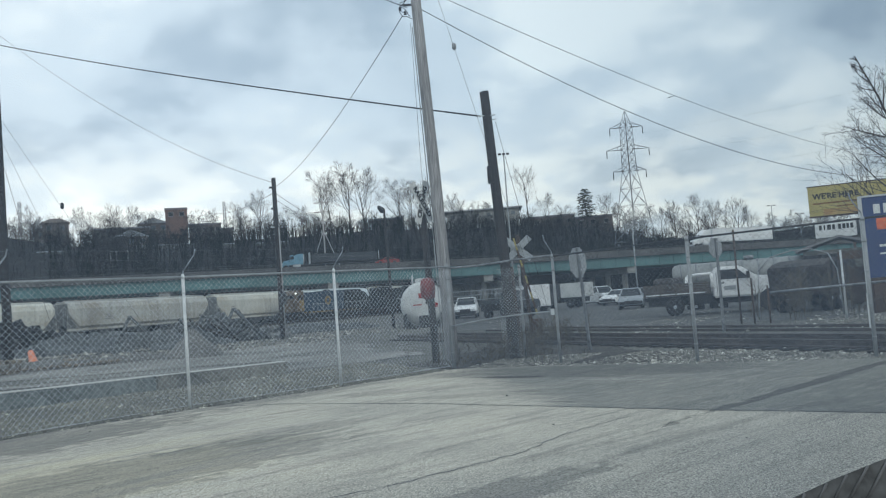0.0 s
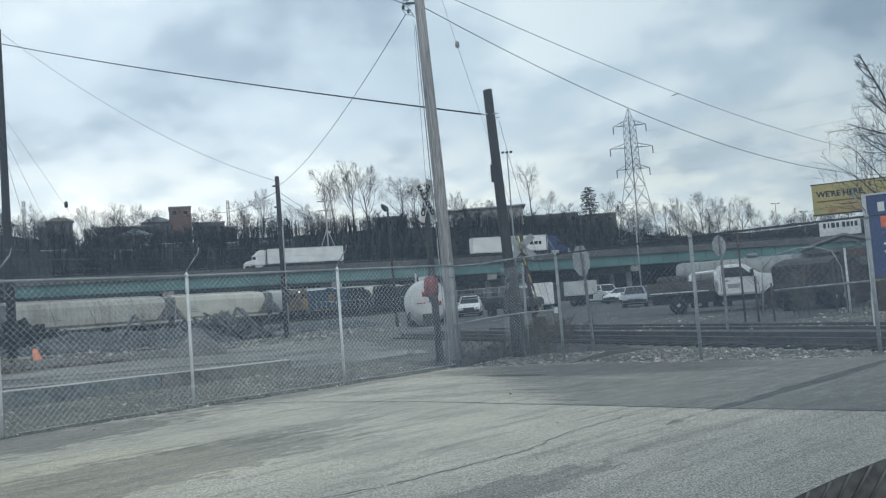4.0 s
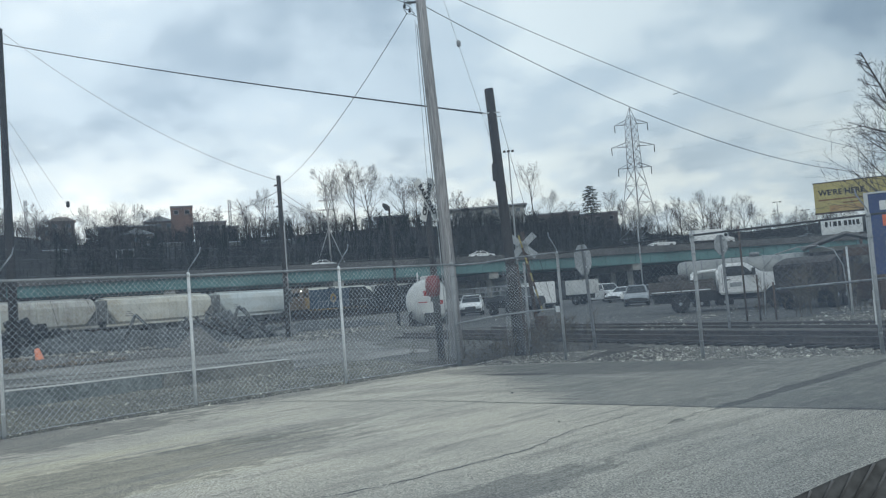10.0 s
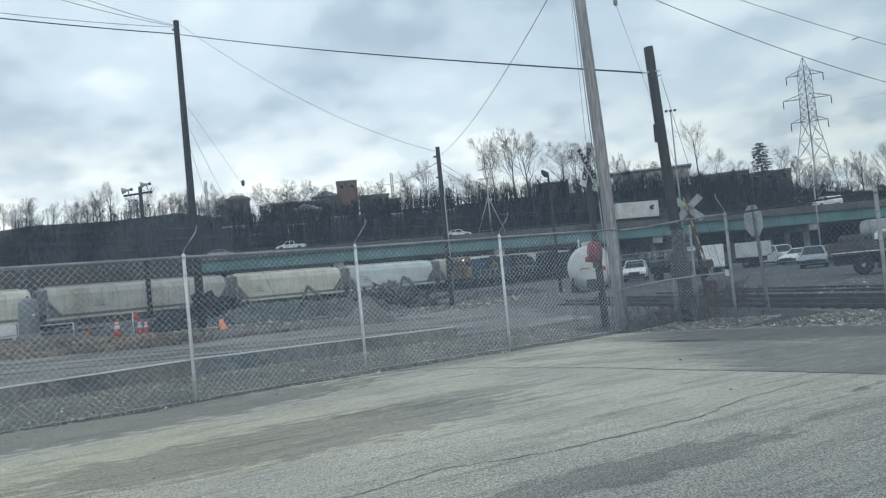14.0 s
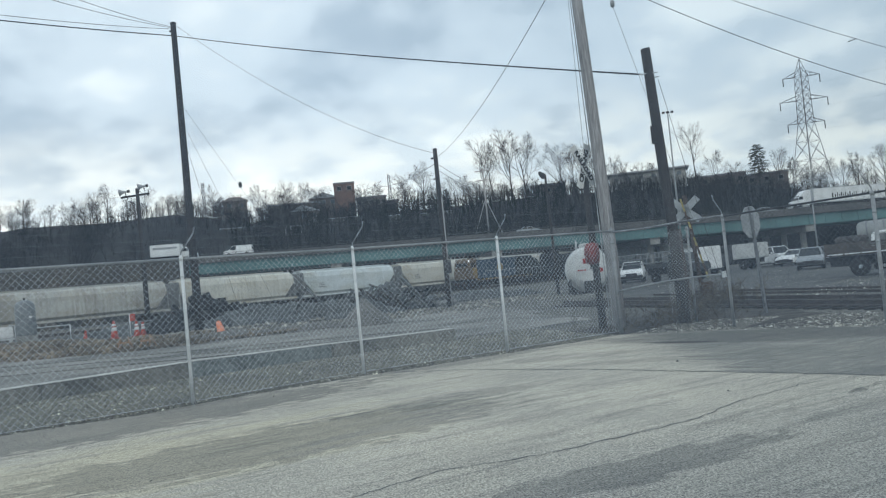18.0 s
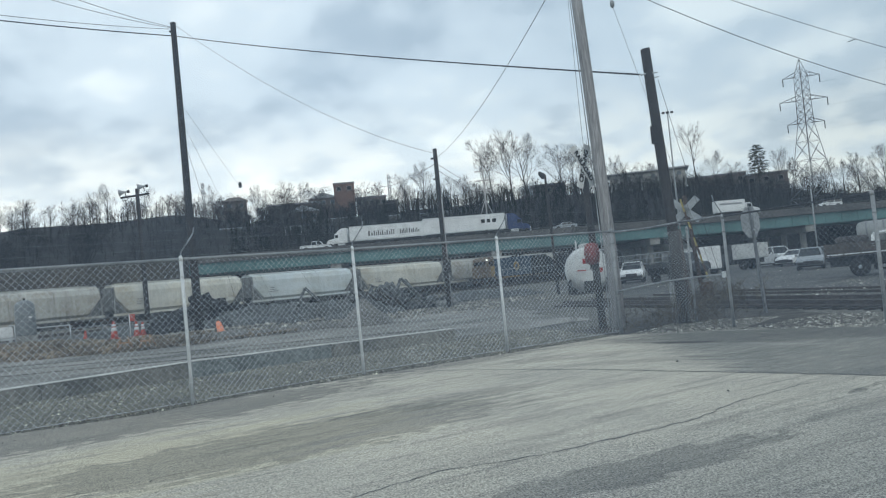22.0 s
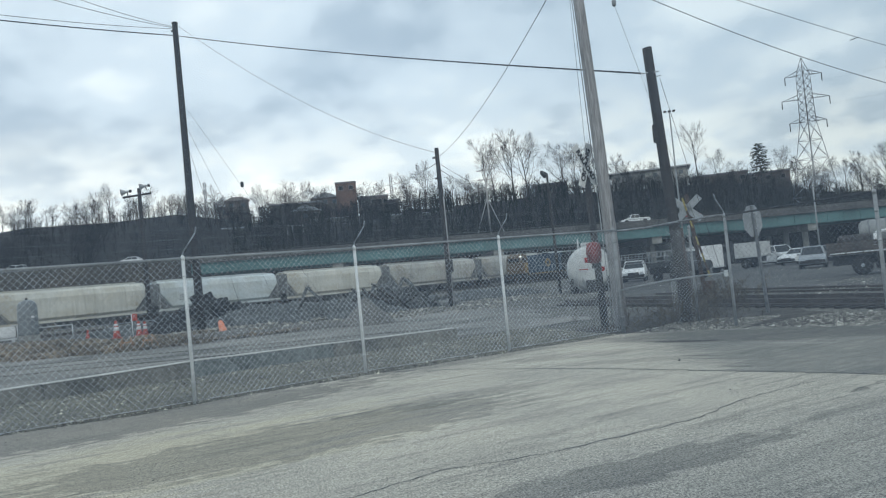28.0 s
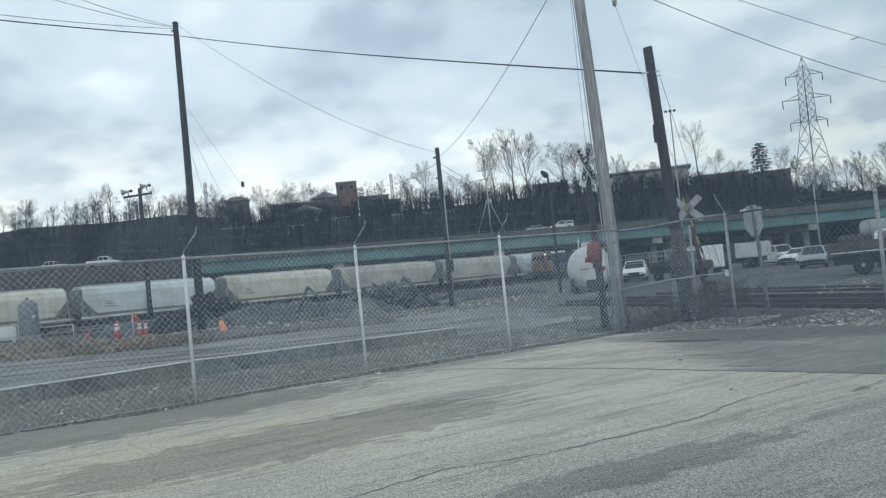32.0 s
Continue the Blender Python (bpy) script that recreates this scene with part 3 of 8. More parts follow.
# low concrete kerb wall behind the fence, bent where the road swings in
kerb_at = Vector((-3.9, 21.3, 0))
for k, (size, deg) in enumerate(((3.2, 37.4), (3.2, 37.4), (3.2, 59.5), (3.2, 59.6), (3.2, 59.8), (4.2, 59.2), (4.2, 59.5))):
    d = Vector((math.cos(radians(deg)), math.sin(radians(deg)), 0))
    solo("kerb_block", Mesh().box(-size + 0.01, 0, -0.16, 0.2, -0.1, 0.43 + 0.006 * (k % 2)), CONCRETE_BLUE if k == 1 else CONCRETE_OLD,
         "bluish stained concrete barrier block" if k == 1 else "weathered concrete barrier block with a pale top edge", "concrete barrier",
         rot_z(kerb_at.x, kerb_at.y, deg + (0.2 if k % 2 else -0.2)), group="barrier blocks", bevel=0.03)
    # thin strip along the top, about three times paler than the block
    solo("barrier_cap", Mesh().box(-size + 0.02, -0.01, -0.15, 0.17, 0, 0.018), CAPSTONE, "pale top strip of a concrete barrier",
         "concrete cap", rot_z(kerb_at.x, kerb_at.y, deg, 0.431 + 0.006 * (k % 2)), group="barrier caps", bevel=0.006)
    kerb_at -= d * size


def scatter(name, count, where, size, material, label, seed, kind="stuff", squash=0.7):
    """Loose angular stones, one mesh."""
    g = random.Random(seed)
    base = [(1, 0, 0), (-1, 0, 0), (0, 1, 0), (0, -1, 0), (0, 0, 1), (0, 0, -0.6)]
    tri = [(0, 2, 4), (2, 1, 4), (1, 3, 4), (3, 0, 4), (2, 0, 5), (1, 2, 5), (3, 1, 5), (0, 3, 5)]
    v, f = [], []
    for _ in range(count):
        x, y, z = where(g)
        r = g.uniform(*size) * (1 + (g.random() < 0.06) * 1.2)
        a = g.uniform(0, 6.3)
        c, s = math.cos(a) * r, math.sin(a) * r
        k = len(v)
        for p in base:
            q = g.uniform(0.6, 1.25)
            v.append((x + (p[0] * c - p[1] * s) * q, y + (p[0] * s + p[1] * c) * q, z + p[2] * r * squash * q + r * 0.2))
        f += [tuple(i + k for i in t) for t in tri]
    me = bpy.data.meshes.new(name)
    me.from_pydata(v, [], f)
    return solo(name, me, material, label, "gravel", kind=kind)


def along(points, width, g, lo=0.0):
    i = g.randrange(len(points) - 1)
    (x0, y0), (x1, y1) = points[i], points[i + 1]
    t = g.random()
    d = Vector((x1 - x0, y1 - y0)).normalized()
    w = g.uniform(lo, width)
    return x0 + (x1 - x0) * t - d.y * w, y0 + (y1 - y0) * t + d.x * w


LEFT_EDGE = [(-12.0, 7.6), (-8.81, 11.2), (-7.28, 12.5), (-5.81, 14.4), (-2.17, 17.95), (0.2, 20.3)]
RIGHT_EDGE = [(0.2, 20.2), (2.45, 19.1), (4.85, 17.05), (7.57, 15.5), (12, 12.7)]
def off_edge(x, y):
    """How far a point lies past the lot's edge, towards the road."""
    best = 99.0
    for (x0, y0), (x1, y1) in zip(LEFT_EDGE, LEFT_EDGE[1:]):
        dx, dy = x1 - x0, y1 - y0
        t = max(0.0, min(1.0, ((x - x0) * dx + (y - y0) * dy) / (dx * dx + dy * dy)))
        best = min(best, math.hypot(x - x0 - t * dx, y - y0 - t * dy))
    return best


def bank_z(x, y):
    k = max(0.0, min(1.0, off_edge(x, y) / 3.0))
    return 0.16 * k * k * (3 - 2 * k) + 0.025 * k * noise.noise(Vector((x * 1.3, y * 1.3, 2.0)))


bank_grid, bank_faces, steps = [], [], 44
for k in range(steps + 1):
    t = k / steps * (len(LEFT_EDGE) - 1)
    q = min(len(LEFT_EDGE) - 2, int(t))
    (x0, y0), (x1, y1) = LEFT_EDGE[q], LEFT_EDGE[q + 1]
    x, y = x0 + (x1 - x0) * (t - q), y0 + (y1 - y0) * (t - q)
    for w in range(8):
        px, py = x - 0.735 * 0.5 * w, y + 0.678 * 0.5 * w
        bank_grid.append((px, py, bank_z(px, py) + (0.004 if w else -0.05)))
for k in range(steps):
    for w in range(7):
        a = k * 8 + w
        bank_faces.append((a, a + 8, a + 9, a + 1))
BANK_STONE = mat("olive_gravel_bank", (0.17, 0.16, 0.125), (0.095, 0.092, 0.076), 0.95, scale=0.9, fine=26, bump=0.9, spot=0.5)
solo("gravel_bank", Mesh().add(bank_grid, bank_faces, True), BANK_STONE, "low bank of olive-grey gravel under the fence", "gravel bank", kind="structure")


def on_bank(g, width, lo=0.0):
    x, y = along(LEFT_EDGE, width, g, lo)
    return x, y, bank_z(x, y)


scatter("gravel_stones", 34000, lambda g: on_bank(g, 3.6), (0.006, 0.0145), STONE,
        "loose grey limestone chips under the fence", 3)
scatter("gravel_stones", 13000, lambda g: (*along(RIGHT_EDGE, 3.4, g, -0.05), 0.0), (0.009, 0.025), STONE_PALE,
        "pale crushed stone along the rail bed", 4)
scatter("gravel_stones", 2500, lambda g: (*along(RIGHT_EDGE, 22, g, 9.5), 0.0), (0.015, 0.04), STONE_PALE,
        "pale broken stone beyond the rails", 5)
scatter("gravel_stones", 6000, lambda g: (lambda x, y: (x, y, bank_z(x, y)))(*along([(-5.0, 15.2), (-2.17, 17.95), (0.2, 20.3)], 3.5, g)), (0.008, 0.02), STONE_PALE,
        "pale loose chips in the fence corner", 8)
scatter("gravel_stones", 90, lambda g: (*along(LEFT_EDGE, 0.1, g, -0.9), 0.024), (0.006, 0.016), STONE,
        "stray grit on the asphalt edge", 6)


# ---- chain-link fence ----
def chain_mesh(a, b, z0, z1, pitch=0.106, r=0.0027):
    """Interlocked zigzag wires from post a to post b."""
    a, b = Vector((*a, 0)), Vector((*b, 0))
    d = b - a
    length = d.length
    d.normalize()
    nrm = Vector((-d.y, d.x, 0))
    cols, rows = int(length / pitch * 2), int((z1 - z0) / pitch * 2)
    hx, hz = length / cols, (z1 - z0) / rows
    v, f = [], []
    for i in range(0, cols, 1):
        k0 = len(v)
        for j in range(rows + 1):
            u = (i + (j + i) % 2) * hx
            sag = 0.04 + 0.012 * math.sin(u * 1.3 + j * 0.1)
            p = a + d * u + nrm * (sag + (0.002 if j % 2 else -0.002))
            z = z0 + j * hz
            for du, dn in ((-r, -r), (r, -r), (0, r * 1.3)):
                v.append((p.x + d.x * du + nrm.x * dn, p.y + d.y * du + nrm.y * dn, z))
        for j in range(rows):
            q = k0 + 3 * j
            for e in range(3):
                f.append((q + e, q + (e + 1) % 3, q + 3 + (e + 1) % 3, q + 3 + e))
    me = bpy.data.meshes.new("chain_link")
    me.from_pydata(v, [], f)
    return me


def fence_post(at, h, parent, r=0.028, arm=True, arm_to=(0.0, 0.0), metal=POST):
    x, y = at
    post = part("post", Mesh().tube((x, y, -0.1), (x, y, h), r, r, 12), metal, parent)
    part("post_cap", Mesh().lathe([(r * 1.25, 0), (r * 1.25, 0.05), (r * 0.6, 0.085), (0.004, 0.095)], 12, (x, y, h - 0.01)), metal, post)
    if arm:
        ax, ay = arm_to
        part("barb_arm", Mesh().pipe([(x, y, h + 0.05), (x + ax * 0.05, y + ay * 0.05, h + 0.13), (x + ax * 0.9, y + ay * 0.9, h + 0.42), (x + ax, y + ay, h + 0.53)], 0.012, 8), STEEL, post)
    for z in (0.35, 0.95, 1.55, 2.1):
        part("tie_band", Mesh().tube((x, y, z), (x, y, z + 0.03), r + 0.006, r + 0.006, 10), metal, post)


LEFT_POSTS = [(-11.55, 8.1), (-9.2, 10.75), (-6.87, 13.42), (-4.74, 16.16), (-2.25, 18.48), (0.15, 20.9)]
fence = thing("fence", "galvanised chain-link fence with barbed-wire arms on gravel", "fence", kind="structure")
for i, p in enumerate(LEFT_POSTS):
    fence_post(p, 2.38, fence, 0.052 if i == 5 else 0.029, arm=True, arm_to=(0.22, 0.12) if i < 5 else (0.02, 0.02), metal=POST if i < 5 else GALV_DULL)
for p, q in zip(LEFT_POSTS, LEFT_POSTS[1:]):
    part("top_rail", Mesh().tube((*p, 2.40), (*q, 2.40), 0.021, 0.021, 10), GALV_DULL, fence)
    part("chain_link", chain_mesh(p, q, 0.04, 2.39), WIRE, fence, fix=False)
    part("tension_wire", Mesh().tube((*p, 0.06), (*q, 0.06), 0.003, 0.003, 5), WIRE, fence)
    for k, h in ((0.3, 2.57), (0.65, 2.72), (1.0, 2.88)):
        part("barbed_strand", Mesh().tube((p[0] + 0.22 * k, p[1] + 0.12 * k, h), (q[0] + 0.22 * k, q[1] + 0.12 * k, h - 0.01), 0.0014, 0.0014, 4),
             WIRE_DULL, fence)

RIGHT_POSTS = [(2.55, 19.98), (4.98, 17.64), (7.78, 16.05), (10.6, 14.4), (13.4, 12.8)]
fence_r = thing("fence", "dull chain-link fence beside the railway tracks", "fence", kind="structure")
for i, p in enumerate(RIGHT_POSTS):
    fence_post(p, 2.4 + 0.05 * i, fence_r, 0.037 if i else 0.033, arm=i < 3, arm_to=(-0.16, 0.1), metal=GALV_DULL)
for i, (p, q) in enumerate(zip(RIGHT_POSTS, RIGHT_POSTS[1:])):
    part("top_rail", Mesh().tube((*p, 2.43 + 0.05 * i), (*q, 2.48 + 0.05 * i), 0.021, 0.021, 10), UNDER, fence_r)
    part("chain_link", chain_mesh(p, q, 1.35 if i else 0.9, 2.44, 0.12, 0.0026), WIRE_DULL, fence_r, fix=False)

gate = thing("gate", "sagging bare pipe gate frame hung on a thick fence post", "gate")
part("top_rail", Mesh().pipe([(0.15, 20.9, 2.37), (0.9, 20.75, 2.37), (1.6, 20.4, 2.42), (2.55, 19.98, 2.45)], 0.024, 10), STEEL, gate)
part("mid_rail", Mesh().pipe([(0.16, 20.85, 0.99), (1.0, 20.6, 1.1), (1.8, 20.3, 1.16), (2.5, 19.97, 1.18)], 0.02, 10), GALV_DULL, gate)
part("chain_link", chain_mesh((0.18, 20.88), (2.5, 20.0), 0.1, 2.38, 0.12, 0.0026), WIRE_DULL, gate, fix=False)
part("latch", Mesh().box(2.42, 2.5, 19.94, 20.02, 1.1, 1.24), GALV, gate, bevel=0.008)
scrap_fence = thing("fence_panel", "rolled-back strip of chain-link beside a pole", "fence")
fence_post((1.99, 22.35), 2.3, scrap_fence, arm=False, metal=GALV_DULL)
part("chain_link", chain_mesh((1.42, 22.2), (1.98, 22.3), 0.05, 2.3, 0.085, 0.003), WIRE, scrap_fence, fix=False)
part("chain_link", chain_mesh((-0.1, 21.4), (0.14, 20.95), 0.05, 2.35), WIRE, scrap_fence, fix=False)

# ---- highway bridge ----
RA = radians(-13)
R_N, R_U = Vector((math.sin(RA), math.cos(RA), 0)), Vector((math.cos(RA), -math.sin(RA), 0))


def deck_z(s):
    k = max(-160.0, min(160.0, s))
    return 9.12 - 0.016 * k + 0.01 * max(0.0, k - 60.0)


def road_at(s, d, z=None):
    p = R_N * d + R_U * s
    return Vector((p.x, p.y, deck_z(s) if z is None else z))


def strip(d0, d1, z0, z1, s0, s1, n=40):
    """A bar along the highway, its heights over the deck."""
    m, secs = Mesh(), []
    for i in range(n + 1):
        s = s0 + (s1 - s0) * i / n
        h = deck_z(s)
        secs.append([road_at(s, d, h + z) for d, z in ((d0, z0), (d1, z0), (d1, z1), (d0, z1))])
    return m.loft(secs, True, False)


bridge = thing("bridge", "long highway bridge on green steel girders", "bridge", kind="structure")
part("deck", strip(152, 183, -0.75, 0.0, -1150, 1150, 120), CONCRETE_OLD, bridge, "dark asphalt bridge deck")
for k in range(12):
    s = -37 + k * 14.9
    part("parapet", strip(151.9, 152.3, -0.82, 0.28, s, s + 14.85, 4), DECK, bridge, "grimy concrete parapet panel")
    part("parapet_far", strip(182.6, 183, -0.75, 1.25, s, s + 14.85, 4), DECK, bridge)
    part("girder", strip(152.5, 152.56, -2.65, -0.92, s, s + 14.86, 4), GREEN, bridge, "faded green steel girder")
    part("flange", strip(152.3, 152.75, -2.7, -2.65, s, s + 14.86, 4), GREEN, bridge)
    part("flange", strip(152.3, 152.75, -0.92, -0.87, s, s + 14.86, 4), GREEN, bridge)
    for j in range(5):
        part("stiffener", strip(152.36, 152.5, -2.62, -0.95, s + 1.5 + 2.97 * j, s + 1.56 + 2.97 * j, 1), GREEN, bridge)
    for d in (160, 168, 176):
        part("girder", strip(d, d + 0.05, -2.6, -0.9, s, s + 14.86, 2), GREEN, bridge)
part("hand_rail", strip(152.05, 152.11, 0.62, 0.67, -37, 141.5, 20), DECK, bridge, "thin steel rail over the parapet")
RP = Mesh().box(-0.04, 0.04, -0.04, 0.04, -0.14, 0.22).data("rail_post")
for k in range(94):
    p = road_at(-36.5 + 1.9 * k, 152.08)
    part("rail_post", RP, DECK, bridge, at=pose(p.x, p.y, p.z + 0.42))
part("far_deck", strip(167.2, 182.6, 0.0, 0.8, -1150, 1150, 120), CONCRETE_OLD, bridge, "raised far carriageway")
part("median_barrier", strip(166.6, 167.2, 0, 1.1, -1150, 1150, 120), DECK, bridge)
part("parapet", strip(151.95, 152.1, 0.25, 0.5, -1150, -37, 60), STEEL, bridge, "steel guard rail on the embankment")
part("parapet", strip(151.95, 152.1, 0.25, 0.5, 142, 1150, 60), STEEL, bridge, "steel guard rail on the embankment")
for s in (-12, 16, 44, 72, 100, 128):
    pier = part("pier_cap", Mesh().box(-0.9, 0.9, 152.6, 182.4, deck_z(s) - 3.9, deck_z(s) - 2.7), CONCRETE, bridge, "concrete pier cap", bevel=0.06)
    pier.matrix_basis = Matrix.Translation(R_U * s) @ pose(0, 0, 0, 0, 0, 13)
    for d in (156, 164, 172, 180):
        c = road_at(s, d, 0)
        part("column", Mesh().tube((c.x, c.y, -0.2), (c.x, c.y, deck_z(s) - 3.88), 0.55, 0.55, 16), CONCRETE, bridge, "round concrete column")
for s0, s1 in ((-1150, -37), (142, 1150)):
    secs = []
    for i in range(50):
        s = s0 + (s1 - s0) * i / 49
        h = deck_z(s) - 0.1
        wob = 1.2 * math.sin(s * 0.07)
        secs.append([road_at(s, 183, h), road_at(s, 151.5, h), road_at(s, 147 + wob, h * 0.72), road_at(s, 139 + wob, 0.3), road_at(s, 137, -0.2), road_at(s, 183, -0.2)])
    solo("embankment", Mesh().loft(secs, True, True), BANK, "dark brown scrubby highway embankment", "embankment", kind="structure")

# ---- wooded hillside ----
CREST = [(-90, 22), (-48, 23), (-37, 30.5), (-33, 30.5), (-29.5, 31), (-26.5, 30.5), (-24.5, 26), (-20, 25), (-12, 25), (-4, 25), (5, 25), (10, 22.5), (12.5, 18), (16, 15.5), (19, 16), (23, 18.5), (28, 20.5), (40, 21), (90, 20)]


def crest(az):
    for (a0, z0), (a1, z1) in zip(CREST, CREST[1:]):
        if az <= a1:
            return z0 + (z1 - z0) * (az - a0) / (a1 - a0)
    return CREST[-1][1]


def hill_z(x, y):
    az, dist = math.degrees(math.atan2(x, y)), math.hypot(x, y)
    d = x * R_N.x + y * R_N.y
    base = deck_z(x * R_U.x + y * R_U.y) - 1.1
    k = max(0.0, min(1.0, (d - 186) / 92))
    k = k * k * (3 - 2 * k) if d < 278 else 1.0
    top = crest(max(-89, min(89, az))) + max(0, dist - 300) * 0.012
    return base + (top - base) * k + 1.3 * noise.noise(Vector((x * 0.03, y * 0.03, 0))) * k


secs = []
for i in range(81):
    row = []
    s = -900 + 1800 * i / 80
    for d in (183.2, 187, 195, 203, 212, 222, 232, 243, 255, 268, 282, 300, 340, 420, 600, 900):
        p = R_N * d + R_U * s
        row.append((p.x, p.y, hill_z(p.x, p.y)))
    row += [(row[-1][0], row[-1][1], -0.3), (row[0][0], row[0][1], -0.3)]
    secs.append(row)
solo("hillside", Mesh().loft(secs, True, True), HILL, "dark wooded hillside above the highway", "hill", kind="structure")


def twig_field(name, count, where, height, material, label, seed, thick=0.05, twigs=7, category="brush"):
    """Bare bushes and saplings, one mesh of thin three-sided stems."""
    g = random.Random(seed)
    v, f = [], []

    def stem(a, b, r0, r1):
        k = len(v)
        for p, r in ((a, r0), (b, r1)):
            for e in range(3):
                t = 2.09 * e
                v.append((p[0] + r * math.cos(t), p[1] + r * math.sin(t), p[2]))
        for e in range(3):
            f.append((k + e, k + (e + 1) % 3, k + 3 + (e + 1) % 3, k + 3 + e))

    for _ in range(count):
        x, y, z = where(g)
        h = g.uniform(*height)
        top = (x + g.uniform(-.12, .12) * h, y + g.uniform(-.12, .12) * h, z + h)
        stem((x, y, z - 0.3), top, thick * h / 4, thick * 0.25)
        for _ in range(twigs):
            t = g.uniform(0.15, 0.9)
            a = (x + (top[0] - x) * t, y + (top[1] - y) * t, z + h * t)
            w = h * g.uniform(0.15, 0.42)
            an = g.uniform(0, 6.3)
            b = (a[0] + w * 0.7 * math.cos(an), a[1] + w * 0.7 * math.sin(an), a[2] + w * g.uniform(0.25, 0.9))
            stem(a, b, thick * 0.5, thick * 0.15)
            for _ in range(2):
                w2, an2 = w * 0.6, an + g.uniform(-1.2, 1.2)
                stem(((a[0] + b[0]) / 2, (a[1] + b[1]) / 2, (a[2] + b[2]) / 2),
                     ((a[0] + b[0]) / 2 + w2 * math.cos(an2), (a[1] + b[1]) / 2 + w2 * math.sin(an2), (a[2] + b[2]) / 2 + w2 * 0.8), thick * 0.3, thick * 0.12)
    me = bpy.data.meshes.new(name)
    me.from_pydata(v, [], f)
    return solo(name, me, material, label, category, kind="stuff", fix=False)


def on_hill(g, az0=-42, az1=34, lo=190, hi=300):
    az, dist = radians(g.uniform(az0, az1)), lo + (hi - lo) * g.random()
    x, y = dist * math.sin(az), dist * math.cos(az)
    if x * R_N.x + y * R_N.y < 187:
        k = 189 / (x * R_N.x + y * R_N.y)
        x, y = x * k, y * k
    return x, y, hill_z(x, y)


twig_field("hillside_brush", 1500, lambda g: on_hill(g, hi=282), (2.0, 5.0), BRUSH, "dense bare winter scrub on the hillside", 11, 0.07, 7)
twig_field("hillside_brush", 2300, lambda g: on_hill(g, -24, 30, 190, 274), (2.5, 6.0), IVY, "evergreen scrub below the buildings, its colour darkened for shade", 14, 0.16, 8)
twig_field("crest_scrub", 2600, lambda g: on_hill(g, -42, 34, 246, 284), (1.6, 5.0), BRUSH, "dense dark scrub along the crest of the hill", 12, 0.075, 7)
twig_field("embankment_brush", 500, lambda g: (lambda s, d: (*road_at(s, d, 0).xy, 1.0))(g.uniform(-120, -40), g.uniform(140, 149)), (1.0, 3.0), BRUSH,
           "brown scrub on the highway embankment", 13, 0.06, 6)


# ---- bare trees ----
def bare_tree(seed, h, spread=0.6, limbs=8, lean=0.0, first=0.3, kids_at=(6, 5, 4), fine=1.0, reach=1.0, girth=1.0, taper=0.0):
    """A leafless tree: a trunk that forks into rising, arching limbs with ever finer twigs."""
    g = random.Random(seed)
    trunk, crown = Mesh(), Mesh()

    def bough(p, d, length, r, level):
        m = trunk if level <= 1 else crown
        n = (6, 5, 3, 2, 1)[level]
        sides = 7 if level == 0 else (5 if level == 1 else 3)
        thin = (0.03, 0.022, 0.016, 0.0125, 0.0105)[level] * h / 12 * fine
        q, rr = Vector(p), r
        pts = []
        sway = Vector((g.uniform(-1, 1), g.uniform(-1, 1), 0)) * (0.03 if level == 0 else 0.1)
        for i in range(n):
            d = (d + sway + Vector((g.uniform(-1, 1), g.uniform(-1, 1), g.uniform(-0.6, 0.9))) * (0.05, 0.11, 0.16, 0.2, 0.2)[level] + Vector((0, 0, 0.05 * (level > 0)))).normalized()
            nq = q + d * (length / n)
            r2 = max(r * (1 - 0.82 * (i + 1) / n), thin)
            m.tube(q, nq, rr, r2, sides, False)
            pts.append((Vector(q), Vector(nq), rr, Vector(d)))
            q, rr = nq, r2
        if level >= 4:
            return
        kids = limbs if level == 0 else kids_at[level - 1]
        for i in range(kids):
            low = first if level == 0 else 0.18
            t = min(0.995, low + (0.99 - low) * (i + g.random() * 0.9) / kids)
            seg = pts[min(n - 1, int(t * n))]
            base = seg[0].lerp(seg[1], t * n - int(t * n))
            an = g.uniform(0, 6.283) + i * 2.4
            side = seg[3].orthogonal().normalized()
            side = side * math.cos(an) + seg[3].cross(side) * math.sin(an)
            open_by = spread * g.uniform(0.7, 1.25) * (1.0 if level == 0 else 0.95)
            nd = (seg[3] * math.cos(open_by) + side * math.sin(open_by)).normalized()
            share = (0.78 - (0.42 + taper) * t) * reach * g.uniform(0.8, 1.15) if level == 0 else (0.74 - 0.36 * t) * g.uniform(0.7, 1.1)
            bough(base, nd, length * share, seg[2] * (0.62 if level == 0 else 0.58), level + 1)

    bough((0, 0, -0.4), Vector((lean, 0.0, 1)).normalized(), h * 0.92, h * 0.0155 * girth, 0)
    return trunk.data("trunk", fix=False), crown.data("crown", fix=False)


KINDS = [bare_tree(21, 12, 0.55, 9, 0.02, 0.3), bare_tree(22, 12, 0.5, 10, -0.06, 0.34), bare_tree(23, 12, 0.68, 9, 0.0, 0.2), bare_tree(24, 12, 0.62, 7, 0.05, 0.4, (5, 4, 3)),
         bare_tree(25, 12, 0.8, 8, 0.04, 0.14, (5, 4, 3), 1.5), bare_tree(26, 12, 0.75, 8, -0.05, 0.12, (5, 4, 3), 1.5), bare_tree(27, 12, 0.65, 8, 0.0, 0.22, (5, 4, 3), 1.4),
         bare_tree(28, 12, 0.75, 7, 0.0, 0.1, (5, 4, 2), 1.9), bare_tree(29, 12, 0.62, 8, 0.04, 0.14, (5, 4, 2), 1.9)]
